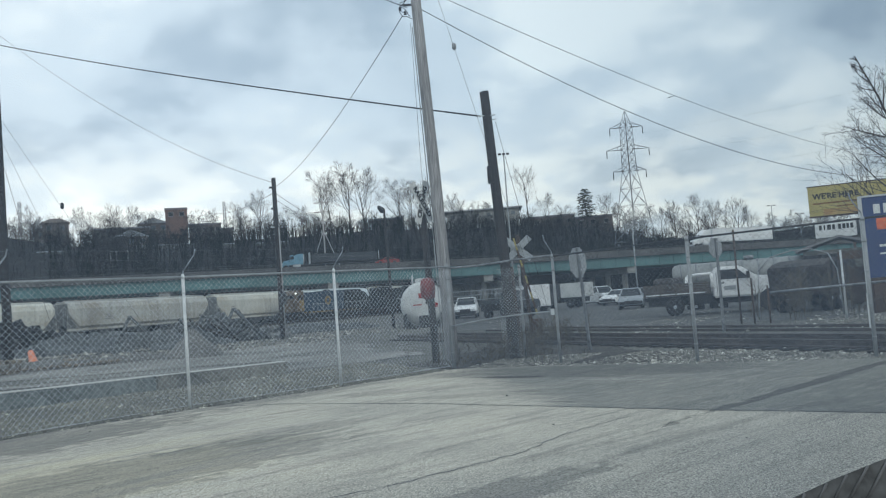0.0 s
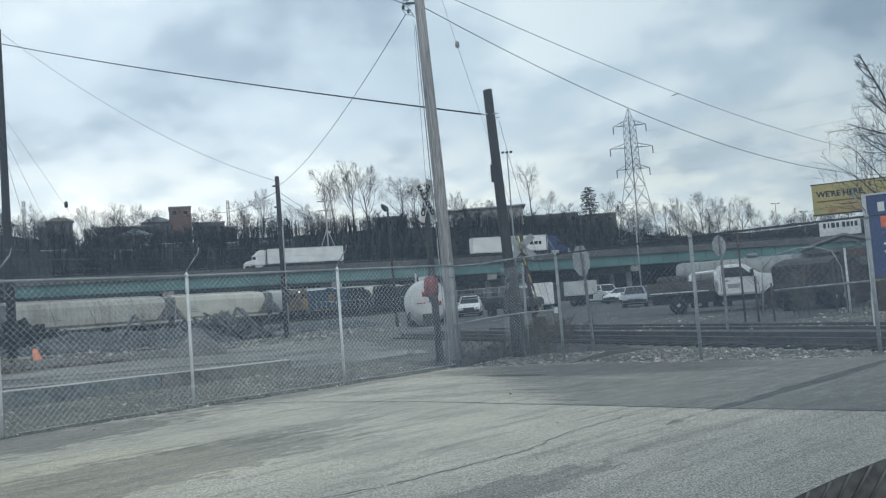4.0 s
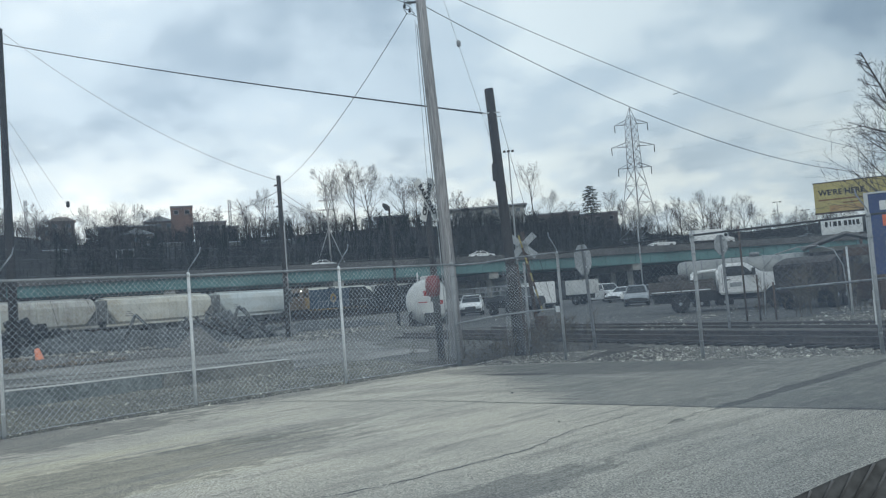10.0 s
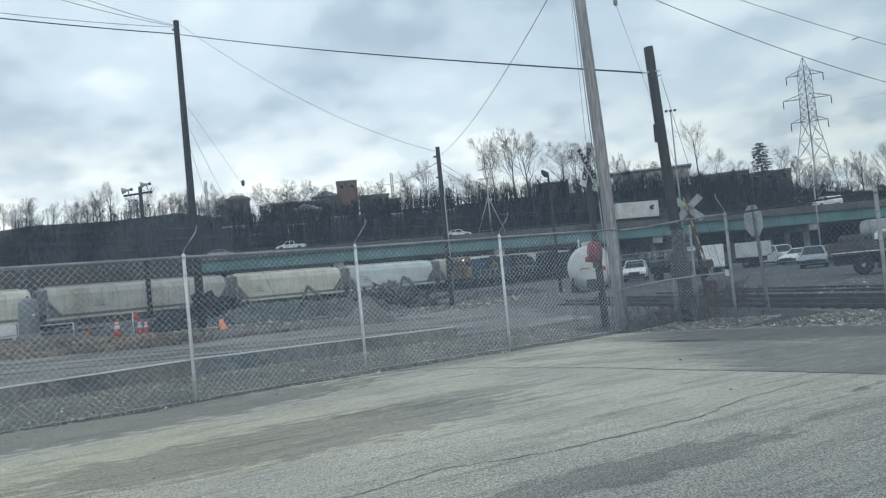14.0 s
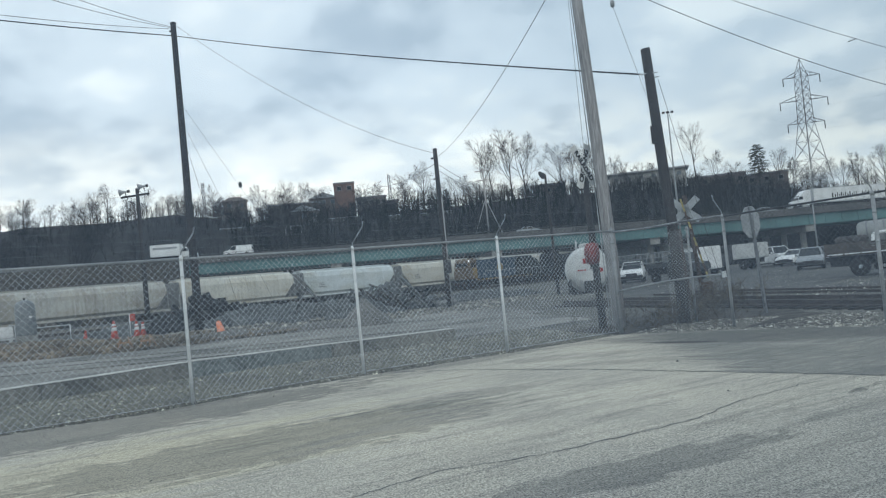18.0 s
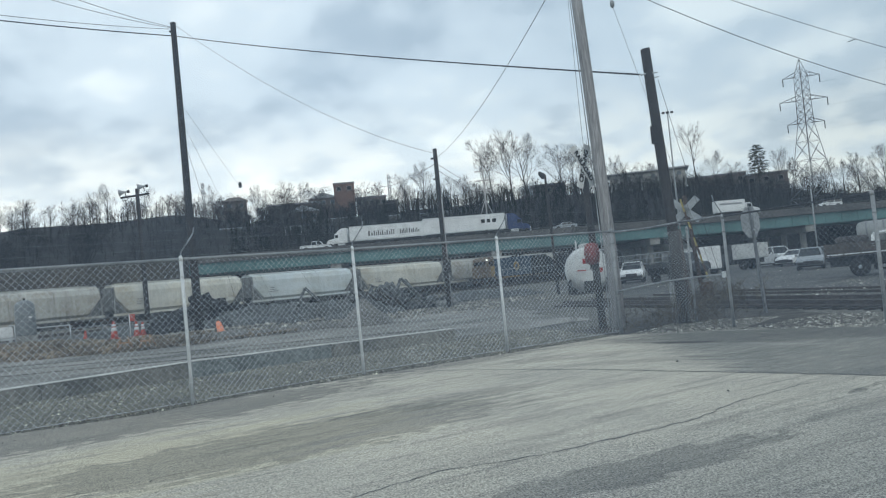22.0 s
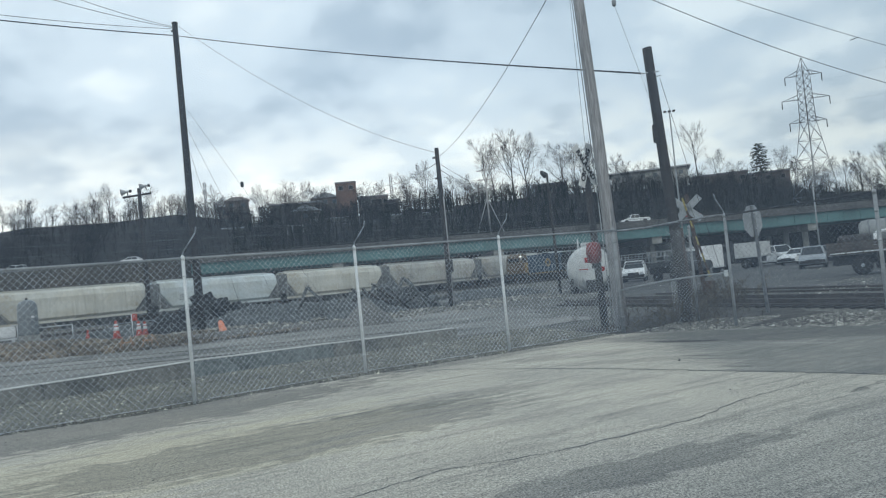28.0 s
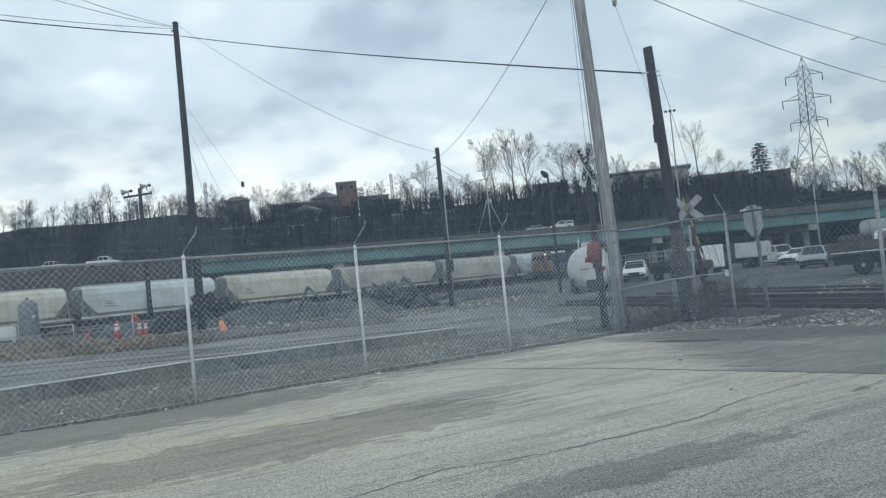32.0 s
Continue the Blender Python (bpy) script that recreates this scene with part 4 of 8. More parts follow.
for a, b in KINDS:
    a.materials.append(BARK), b.materials.append(BARK)


def tree(x, y, z, h, kind, turn, label="leafless deciduous tree on the ridge", group="ridge trees"):
    k = h / 12
    t = thing("bare_tree", label, "tree", pose(x, y, z, 0, 0, turn) @ Matrix.Scale(k, 4), group)
    part("trunk", KINDS[kind][0], BARK, t)
    part("crown", KINDS[kind][1], BARK, t)
    return t


def wood(name, label, places, kinds, seed, bark):
    """Many far trees joined into one mesh: places of (x, y, z, height)."""
    g = random.Random(seed)
    cache = {}
    for k in kinds:
        me = KINDS[k][1]
        co = np.empty(len(me.vertices) * 3)
        me.vertices.foreach_get("co", co)
        trunk = KINDS[k][0]
        co2 = np.empty(len(trunk.vertices) * 3)
        trunk.vertices.foreach_get("co", co2)
        faces = [tuple(p.vertices) for p in me.polygons] + [tuple(v + len(me.vertices) for v in p.vertices) for p in trunk.polygons]
        cache[k] = np.vstack([co.reshape(-1, 3), co2.reshape(-1, 3)]), faces
    vs, fs, n = [], [], 0
    for x, y, z, h in places:
        co, faces = cache[g.choice(kinds)]
        a, k = g.uniform(0, 6.28), h / 12
        c, q = math.cos(a) * k, math.sin(a) * k
        vs.append(np.column_stack([co[:, 0] * c - co[:, 1] * q + x, co[:, 0] * q + co[:, 1] * c + y, co[:, 2] * k + z]))
        fs.extend(tuple(v + n for v in f) for f in faces)
        n += len(co)
    me = bpy.data.meshes.new(name)
    me.from_pydata(np.vstack(vs).tolist(), [], fs)
    return solo(name, me, bark, label, "woodland", kind="stuff", fix=False)


def ridge(az, dist, h, kind, turn, **kw):
    x, y = dist * math.sin(radians(az)), dist * math.cos(radians(az))
    return tree(x, y, hill_z(x, y), h, kind, turn, **kw)


# ---- ridge: trees, houses, masts ----
def plant(rows):
    for az, dist, h, kind, turn in rows:
        ridge(az, dist, 0.8 * h, kind, turn)


plant([(-7.4, 262, 21.5, 0, 20), (-6.9, 264, 17, 3, 75), (-5.6, 266, 22, 1, 80), (-4.7, 262, 21.5, 2, 140), (-11.5, 285, 17, 2, 10),
       (-12.6, 288, 14, 0, 200), (-2.4, 272, 17.5, 2, 250), (-1.6, 274, 16, 1, 90), (-1.0, 276, 17, 0, 40), (-0.2, 290, 16, 1, 100),
       (0.9, 288, 13, 2, 30), (6.0, 285, 21, 3, 60), (7.1, 288, 12, 2, 110)])
plant([(10.8, 284, 13, 0, 310), (11.8, 288, 11, 1, 15), (15.2, 280, 14, 1, 35), (16.6, 272, 17, 0, 75), (17.6, 276, 15, 2, 160),
       (18.9, 270, 15, 0, 230), (19.6, 274, 12, 2, 290), (20.9, 280, 9, 1, 340), (21.8, 284, 7, 0, 55), (-22.2, 286, 14, 2, 12),
       (-21.2, 289, 13, 0, 66), (-20.2, 286, 14, 1, 120), (-19.1, 290, 15, 2, 190)])
plant([(-23.5, 288, 12, 0, 260), (-24.6, 290, 10, 1, 300), (-18.2, 292, 13, 0, 20), (-16.0, 290, 11, 2, 140), (-14.5, 290, 12, 1, 250),
       (-9.6, 284, 11, 0, 90), (-8.6, 286, 9, 2, 180), (-10.4, 288, 9, 1, 270), (-35.7, 286, 9.5, 0, 30), (-34.4, 284, 7.5, 2, 90),
       (-33.2, 286, 7.5, 2, 150), (-32.0, 288, 6.5, 0, 210), (-31.2, 282, 12.5, 2, 5)])
plant([(-30.0, 288, 8, 1, 330), (-28.9, 284, 10, 0, 45), (-27.6, 288, 8, 2, 105), (-26.4, 290, 8, 0, 165), (-37.5, 288, 9, 1, 225),
       (-39, 286, 9, 0, 285), (3.4, 300, 10, 1, 25), (13.4, 286, 12, 2, 85), (23.5, 282, 7, 2, 145), (25.2, 280, 6, 0, 205),
       (14.3, 292, 11, 0, 265)])
# smaller, bushier trees filling the ridge line
g_fill = random.Random(5)


def stand(count, lo, hi, h0, h1, left=0.4):
    out = []
    for k in range(count):
        az = radians(g_fill.uniform(-42, -24) if g_fill.random() < left else g_fill.uniform(-42, 28))
        d = g_fill.uniform(lo, hi) / max(0.9, math.cos(az + 0.227))
        x, y = d * math.sin(az), d * math.cos(az)
        out.append((x, y, hill_z(x, y) - 0.3, g_fill.uniform(h0, h1)))
    return out


wood("crest_wood", "dense leafless wood along the ridge", stand(64, 252, 290, 4.5, 8.5, 0.2), (7, 8), 91, BARK)
# same trees as the crest wood, in the shade-darkened colour
wood("slope_wood", "leafless wood covering the slope, its colour darkened for shade", stand(110, 196, 252, 5.0, 9.0, 0.25), (7, 8), 92, BRUSH)
for k in range(42):
    ridge(g_fill.uniform(-40, 27), g_fill.uniform(264, 296), g_fill.uniform(4.5, 8.5), g_fill.choice((4, 5, 6)), g_fill.uniform(0, 360),
          label="small leafless tree on the wooded crest", group="crest trees")
for k in range(40):
    az = g_fill.uniform(-41, 27)
    ridge(az, g_fill.uniform(212, 262) / max(0.9, math.cos(radians(az + 13))), g_fill.uniform(5, 9.5), g_fill.choice((4, 5, 6)), g_fill.uniform(0, 360),
          label="leafless tree on the dark wooded slope", group="slope trees")

# evergreen on the ridge
ex, ey = 282 * math.sin(radians(9.7)), 282 * math.cos(radians(9.7))
evergreen = thing("evergreen_tree", "dark evergreen among bare ridge trees", "tree", pose(ex, ey, 24.0))
part("trunk", Mesh().tube((0, 0, -3), (0, 0, 8.2), 0.28, 0.06, 8), BARK, evergreen)
g_e = random.Random(9)
em = Mesh()
for k in range(430):
    z = 1.2 + 8.2 * (round(g_e.random() * 9) + g_e.uniform(-0.28, 0.28)) / 9
    w = math.sqrt(max(0.05, 1.0 - ((z - 4.6) / 5.2) ** 2)) * 2.7 * g_e.uniform(0.2, 1.08)
    an = g_e.uniform(0, 6.28)
    c = Vector((w * math.cos(an), w * math.sin(an), z - 0.18 * w + g_e.uniform(-.2, .2)))
    d = Vector((math.cos(an), math.sin(an), g_e.uniform(-0.3, 0.35)))
    s = Vector((-math.sin(an), math.cos(an), 0))
    ln, wd = g_e.uniform(0.4, 0.8), g_e.uniform(0.2, 0.4)
    em.add([c - d * ln, c + s * wd + Vector((0, 0, .1)), c + d * ln, c - s * wd, c + Vector((0, 0, .22))], [(0, 1, 4), (1, 2, 4), (2, 3, 4), (3, 0, 4), (0, 3, 2, 1)])
part("crown", em, NEEDLE, evergreen)


def house(name, label, x, y, turn, w, d, z0, z1, material, roof="flat", over=0.5, windows=(0, 0), category="building", pane=GLASS_PALE, roof_mat=None):
    """A building on the ridge: w across, d deep, from z0 to z1, windows as (storeys, bays) on its front."""
    t = thing(name, label, category, rot_z(x, y, turn))
    part("wall", Mesh().box(-w / 2, w / 2, -d / 2, d / 2, z0, z1), material, t, bevel=0.05)
    rm = roof_mat or ROOF
    if roof == "flat":
        part("roof", Mesh().box(-w / 2 - over, w / 2 + over, -d / 2 - over, d / 2 + over, z1, z1 + 0.45), rm, t, bevel=0.04)
    elif roof == "hip":
        e = 0.28 * w
        part("roof", Mesh().add([(-w / 2 - over, -d / 2 - over, z1), (w / 2 + over, -d / 2 - over, z1), (w / 2 + over, d / 2 + over, z1),
                                 (-w / 2 - over, d / 2 + over, z1), (-w / 2 + e, 0, z1 + 1.6), (w / 2 - e, 0, z1 + 1.6)],
                                [(0, 1, 5, 4), (1, 2, 5), (2, 3, 4, 5), (3, 0, 4), (3, 2, 1, 0)]), rm, t)
    elif roof == "gable":
        part("roof", Mesh().prism([(-w / 2 - over, z1 - 0.1), (0, z1 + 0.2 * w), (w / 2 + over, z1 - 0.1)], -d / 2 - over, d / 2 + over), rm, t)
    st, bays = windows
    for i in range(st):
        for j in range(bays):
            cx = -w / 2 + w * (j + 0.5) / bays
            cz = z1 - 1.5 - i * 2.9
            win = part("window", Mesh().box(cx - 0.75, cx + 0.75, -d / 2 - 0.08, -d / 2 + 0.1, cz - 0.75, cz + 0.65), CLADDING, t)
            part("pane", Mesh().box(cx - 0.65, cx + 0.65, -d / 2 - 0.1, -d / 2 - 0.085, cz - 0.65, cz + 0.55), pane, win)
    return t


house("brick_tower", "square red brick tower block on the ridge", -81.9, 276.1, 17, 6.6, 7, 20, 36.4, BRICK, "flat", 0.15, (1, 2), pane=GLASS)
house("brick_wing", "brown brick wing beside the tower", -74.0, 279.5, 17, 9.6, 8, 20, 31.2, BRICK_DIM, "flat", 0.2, (1, 5), pane=GLASS)
house("brick_annexe", "low brick annexe by the tower", -68.5, 282.5, 17, 4.5, 7, 20, 29.6, BRICK_DIM, "flat", 0.2, (1, 2), pane=GLASS)
house("ridge_house", "dim tower house with a hipped roof", -119.8, 275.5, 24, 7.6, 5.6, 20, 35.0, BRICK_DIM, "hip", 0.5, (2, 2), category="house", roof_mat=HILL_ROOF)
house("ridge_house", "low wing of the hipped-roof house", -123.6, 273.9, 24, 4.0, 5, 20, 33.0, BRICK_DIM, "flat", 0.2, (1, 1), category="house")
house("school_block", "long low building with pale roof sheets", -98.6, 273.2, 20, 16.5, 9, 18, 31.2, BRICK_DIM, "flat", 0.4, (1, 5), pane=GLASS, roof_mat=ROOF_PALE)
house("ridge_house", "grey house among bare trees", -91.0, 281, 20, 9, 7, 20, 33.2, BRICK_DIM, "gable", 0.4, (1, 3), category="house", roof_mat=ROOF_PALE)
house("apartment_block", "apartment block with a jutting flat roof", -16.4, 284.4, 3, 9.6, 9, 18, 28.9, BRICK_DIM, "flat", 0.9, (2, 3), pane=GLASS)
house("apartment_block", "cream apartment block with a broad flat roof", 15.3, 289.6, -3, 23.5, 11, 16, 30.0, CLADDING, "flat", 1.1, (1, 6), roof_mat=ROOF_PALE)
house("apartment_block", "brown apartment block with a level roofline", 36.5, 289.3, -7, 17.5, 10, 14, 26.2, BRICK_DIM, "flat", 0.2, (1, 5), pane=GLASS)
house("apartment_block", "end bay of the brown apartment block", 51, 287.2, -9, 12.5, 10, 12, 25.0, BRICK_DIM, "flat", 0.2, (1, 3), pane=GLASS)
SLOPE_WALL = mat("pale_retaining_wall", (0.16, 0.16, 0.15), (0.1, 0.1, 0.096), 0.9, scale=0.3, fine=3, bump=0.2)
for x, y, L, hh, deg in ((-75.5, 243.6, 17.0, 0.9, 17), (-57.9, 243.2, 3.2, 1.1, 13), (-102.0, 230.0, 6.0, 0.7, 24), (-46.5, 246.0, 9.0, 0.7, 11)):
    wl_z = hill_z(x, y)
    w = thing("retaining_wall", "low pale retaining wall on the wooded slope", "wall", rot_z(x, y, deg, wl_z), "retaining walls")
    part("wall", Mesh().box(-L / 2, L / 2, -0.3, 0.3, -2.5, hh), SLOPE_WALL, w, bevel=0.04)
    part("coping", Mesh().box(-L / 2 - 0.1, L / 2 + 0.1, -0.38, 0.38, hh, hh + 0.15), ROOF_PALE, w, bevel=0.02)
sx0, sy0 = -82.0, 225.4
cp = thing("carport", "small white open carport on the slope", "carport", rot_z(sx0, sy0, 19, hill_z(sx0, sy0)))
part("roof", Mesh().box(-2.2, 2.2, -1.6, 1.6, 1.9, 2.1), CLADDING, cp, bevel=0.03)
for x in (-2.1, -0.7, 0.7, 2.1):
    for y in (-1.5, 1.5):
        part("post", Mesh().box(x - 0.09, x + 0.09, y - 0.09, y + 0.09, -1.5, 1.9), CLADDING, cp)
part("back_wall", Mesh().box(-2.1, 2.1, 1.42, 1.55, -0.6, 1.9), TRIM, cp)
house("slope_house", "dim house with a pale roof below the ridge", -88.0, 252.0, 19, 9, 7, hill_z(-88, 252) - 2, hill_z(-88, 252) + 2.6, BRICK_DIM, "gable", 0.4, (1, 3), category="house", roof_mat=ROOF_PALE)
solo("flagpole", Mesh().tube((12, 283.5, 24), (12, 283.5, 33.2), 0.07, 0.04, 8), WHITE_DIRTY, "white flagpole before the apartment block", "flagpole")


def lattice(parent, base, top, w0, w1, panels, r, turn=0.0):
    """Four legs with crossed braces from a square w0 wide to one w1 wide; returns nothing."""
    b, t = Vector(base), Vector(top)
    corner = [(math.sqrt(2) * math.cos(radians(turn + 225 + 90 * k)), math.sqrt(2) * math.sin(radians(turn + 225 + 90 * k))) for k in range(4)]

    def at_level(k, c):
        p = b.lerp(t, k)
        w = (w0 + (w1 - w0) * k) / 2
        return Vector((p.x + c[0] * w, p.y + c[1] * w, p.z))
    for c in corner:
        part("leg", Mesh().tube(at_level(0, c), at_level(1, c), r, r * 0.8, 5), STEEL, parent)
    for i in range(panels):
        k0, k1 = i / panels, (i + 1) / panels
        m = Mesh()
        for c, e in zip(corner, corner[1:] + corner[:1]):
            m.tube(at_level(k0, c), at_level(k1, e), r * 0.6, r * 0.6, 4)
            m.tube(at_level(k0, e), at_level(k1, c), r * 0.6, r * 0.6, 4)
            m.tube(at_level(k1, c), at_level(k1, e), r * 0.5, r * 0.5, 4)
        part("brace_panel", m, STEEL, parent)


TX, TY = 52.6, 234.2
pylon = thing("transmission_tower", "grey steel lattice transmission tower with three crossarms", "transmission tower")
lattice(pylon, (TX, TY, 9), (TX, TY, 32.6), 9.0, 2.7, 5, 0.1, 34)
lattice(pylon, (TX, TY, 32.6), (TX, TY, 44.6), 2.7, 2.3, 6, 0.085, 34)
lattice(pylon, (TX, TY, 44.6), (TX, TY, 48.9), 2.3, 0.12, 2, 0.07, 34)
ARM_ENDS = []
for z, half in ((44.4, 4.3), (38.4, 5.6), (32.6, 4.3)):
    for sgn in (-1, 1):
        m = Mesh()
        tip = Vector((TX + sgn * half, TY - sgn * 0.5, z))
        for dz in (0, 1.3):
            for dy in (-0.7, 0.7):
                m.tube((TX + sgn * 1.2, TY + dy, z + dz), tip, 0.07, 0.06, 4)
        m.tube((TX + sgn * half * 0.5, TY - 0.5, z), (TX + sgn * half * 0.5, TY, z + 0.7), 0.06, 0.06, 4)
        arm = part("crossarm", m, STEEL, pylon)
        part("insulator", Mesh().tube(tip, tip - Vector((0, 0, 2.0)), 0.11, 0.11, 6), TRIM, arm)
        ARM_ENDS.append(tip - Vector((0, 0, 2.0)))
for x, y, z in ((-128.7, 271, 42), (-70.4, 291.6, 40)):
    mast = thing("lattice_mast", "thin lattice radio mast on the ridge", "mast", group="ridge masts")
    lattice(mast, (x, y, 24), (x, y, z), 0.9, 0.7, 9, 0.06)


# ---- poles, wires ----
def wire(a, b, sag, r=0.008, label="sagging black overhead wire", n=24, name="overhead_wire", material=None):
    a, b = Vector(a), Vector(b)
    pts = []
    for i in range(n + 1):
        t = i / n
        p = a.lerp(b, t)
        p.z -= sag * 4 * t * (1 - t)
        pts.append(p)
    m = Mesh()
    side = (b - a).cross(Vector((0, 0, 1))).normalized()
    secs = [[p + side * r, p + Vector((0, 0, r)), p - side * r, p - Vector((0, 0, r))] for p in pts]
    m.loft(secs)
    return solo(name, m, material or CABLE, label, "wire", group="overhead wires")


big = thing("utility_pole", "tall silver-grey wooden utility pole leaning by the fence", "utility pole")
part("shaft", Mesh().loft([[(x + r * math.cos(a * 0.5236), 22.74 + r * math.sin(a * 0.5236), z) for a in range(12)]
                           for x, r, z in ((0.15, 0.166, -0.2), (0.1, 0.16, 2.2), (0.03, 0.152, 5), (-0.07, 0.138, 8), (-0.18, 0.124, 11.6))]), WOOD_GREY, big)
part("conduit", Mesh().pipe([(-0.08, 22.58, 0.1), (-0.12, 22.58, 3.2), (-0.26, 22.6, 8.8)], 0.013, 8), GALV_DULL, big)
part("bracket", Mesh().box(-0.46, -0.24, 22.56, 22.61, 9.36, 9.41), TRIM, big)
bi = Mesh()
for k in range(2):
    bi.lathe([(0.02, 0), (0.045, 0.02), (0.02, 0.05), (0.045, 0.07), (0.02, 0.11)], 8, (-0.42 - 0.12 * k, 22.58, 9.12 + 0.12 * k))
part("insulator", bi, TRIM, big, "pair of dark insulators")
for k, (w, lo) in enumerate(((0.34, 8.98), (0.26, 9.08), (0.2, 9.2))):
    loop = [(-0.24 - w * math.sin(math.pi * q / 8) - 0.05 * k, 22.58 - 0.02 * k, 9.55 + (lo - 9.55) * q / 8 + 0.04 * math.sin(q * 1.9 + k)) for q in range(9)]
    part("jumper_wire", Mesh().pipe(loop, 0.009, 6), CABLE, big, "looped black jumper wire")
part("drop_wire", Mesh().pipe([(-0.3, 22.55, 8.9), (-0.3, 22.55, 5.0), (-0.22, 22.55, 0.3)], 0.005, 5), CABLE, big)

stub = thing("pole_stub", "dark sawn-off creosoted pole beside the crossing", "utility pole")
part("shaft", Mesh().loft([[(x + r * math.cos(a * 0.5236), y + r * math.sin(a * 0.5236), z + (0.015 * math.cos(a * 0.5236) if z > 6 else 0)) for a in range(12)]
                           for x, y, r, z in ((1.73, 22.5, 0.14, -0.2), (1.66, 22.5, 0.134, 2.5), (1.55, 22.5, 0.126, 5), (1.47, 22.5, 0.117, 6.92))]), WOOD_DARK, stub)
part("box", Mesh().box(1.38, 1.5, 22.3, 22.42, 4.5, 4.95), WOOD_DARK, stub, bevel=0.01)
part("bolt", Mesh().tube((1.25, 22.42, 6.28), (1.7, 22.42, 6.28), 0.015, 0.015, 8), GALV, stub)
part("step_bolt", Mesh().tube((1.6, 22.4, 6.15), (1.72, 22.3, 6.15), 0.012, 0.012, 6), GALV, stub)

PL, P2 = Vector((-22.2, 44.85, 0)), Vector((-9.8, 53.5, 0))
pl = thing("utility_pole", "tall dark wooden utility pole in the rail yard", "utility pole")
part("shaft", Mesh().loft([[(PL.x + r * math.cos(a * 0.6283), PL.y + r * math.sin(a * 0.6283), z) for a in range(10)]
                           for r, z in ((0.25, -0.3), (0.22, 5), (0.185, 11), (0.15, 17.3))]), WOOD_DARK, pl)
part("insulator", Mesh().tube((PL.x - 0.25, PL.y, 16.9), (PL.x - 0.12, PL.y, 16.9), 0.06, 0.06, 8), TRIM, pl)
part("cap", Mesh().lathe([(0.17, 0), (0.18, 0.05), (0.12, 0.1)], 10, (PL.x, PL.y, 17.28)), TRIM, pl)
for z in (13.2, 12.0, 10.9, 9.5):
    part("bolt", Mesh().tube((PL.x, PL.y - 0.2, z), (PL.x + 0.24, PL.y - 0.2, z), 0.02, 0.02, 6), TRIM, pl)
p2 = thing("utility_pole", "dark wooden pole standing in the yard gravel", "utility pole")
part("shaft", Mesh().loft([[(P2.x + r * math.cos(a * 0.6283), P2.y + r * math.sin(a * 0.6283), z) for a in range(10)]
                           for r, z in ((0.19, -0.3), (0.16, 5), (0.13, 9.9))]), WOOD_DARK, p2)
part("insulator", Mesh().tube((P2.x - 0.28, P2.y - 0.1, 9.3), (P2.x - 0.1, P2.y - 0.1, 9.3), 0.06, 0.06, 8), TRIM, p2)
part("insulator", Mesh().tube((P2.x - 0.24, P2.y - 0.1, 8.0), (P2.x - 0.1, P2.y - 0.1, 8.0), 0.06, 0.06, 8), TRIM, p2)
part("riser", Mesh().tube((P2.x + 0.16, P2.y - 0.1, 0), (P2.x + 0.16, P2.y - 0.1, 6.8), 0.04, 0.04, 8), WOOD_GREY, p2)
part("meter_box", Mesh().box(P2.x + 0.05, P2.x + 0.35, P2.y - 0.35, P2.y - 0.1, 2.1, 2.9), TRIM, p2, bevel=0.02)

wire((-28.96, 30.42, 15.2), (PL.x, PL.y, 16.62), 0.1, 0.03)
wire((PL.x, PL.y, 16.62), (1.33, 22.46, 6.28), 0.16, 0.022, "thick black overhead cable ending at a sawn-off pole")
wire((PL.x, PL.y, 17.3), (P2.x, P2.y, 9.6), 0.95, 0.011)
wire((P2.x + 0.1, P2.y, 9.35), (-0.5, 22.59, 9.1), 0.55, 0.012)
wire((-0.1, 22.7, 9.35), (26.72, 48.07, 6.6), 1.6, 0.012)
wire((-0.2, 22.7, 10.0), (34.15, 61.1, 8.75), 1.0, 0.01)
wire((-0.35, 22.62, 9.32), (-6.5, 16, 10.2), 0.05, 0.012)
wire((PL.x, PL.y, 17.0), (-23.45, 29.98, 13.91), 0.1, 0.013)
wire((PL.x, PL.y, 17.05), (-20.27, 29.67, 13.96), 0.1, 0.013)
wire((PL.x, PL.y, 17.1), (-19.36, 30.26, 14.0), 0.1, 0.013)
for z, e in ((12.58, (-18.0, 55.1, 0.3)), (11.4, (-21.0, 54.0, 0.5)), (10.2, (-23.3, 53.1, 0.5))):
    wire((PL.x + 0.2, PL.y, z), e, 0.05, 0.009, "taut steel guy wire to ground", 6)
solo("strain_insulator", Mesh().lathe([(0.02, 0), (0.1, 0.05), (0.1, 0.3), (0.02, 0.36)], 8, (-20.6, 48.35, 8.25)), TRIM, "dark strain insulator on a guy wire", "insulator")
wire((0.42, 22.8, 9.75), (2.9, 23.6, 0.1), 0.02, 0.0105, "taut steel guy wire", 4)
solo("strain_insulator", Mesh().lathe([(0.01, 0), (0.055, 0.04), (0.055, 0.16), (0.01, 0.2)], 8, (0.8, 22.87, 8.18)), GALV_DULL, "dark strain insulator on a guy wire", "insulator")
wire((1.7, 22.45, 6.1), (3.0, 23.8, 0.2), 0.02, 0.007, "taut steel guy wire", 4)
wire((1.3, 22.45, 6.25), (1.55, 22.4, 5.5), 0.02, 0.008, "short steel brace wire on the pole", 3)
wire((P2.x, P2.y, 9.0), (-35.7, 135.4, 18.2), 0.8, 0.02)
wire((P2.x, P2.y, 9.0), (-17.3, 149, 16), 0.5, 0.02)
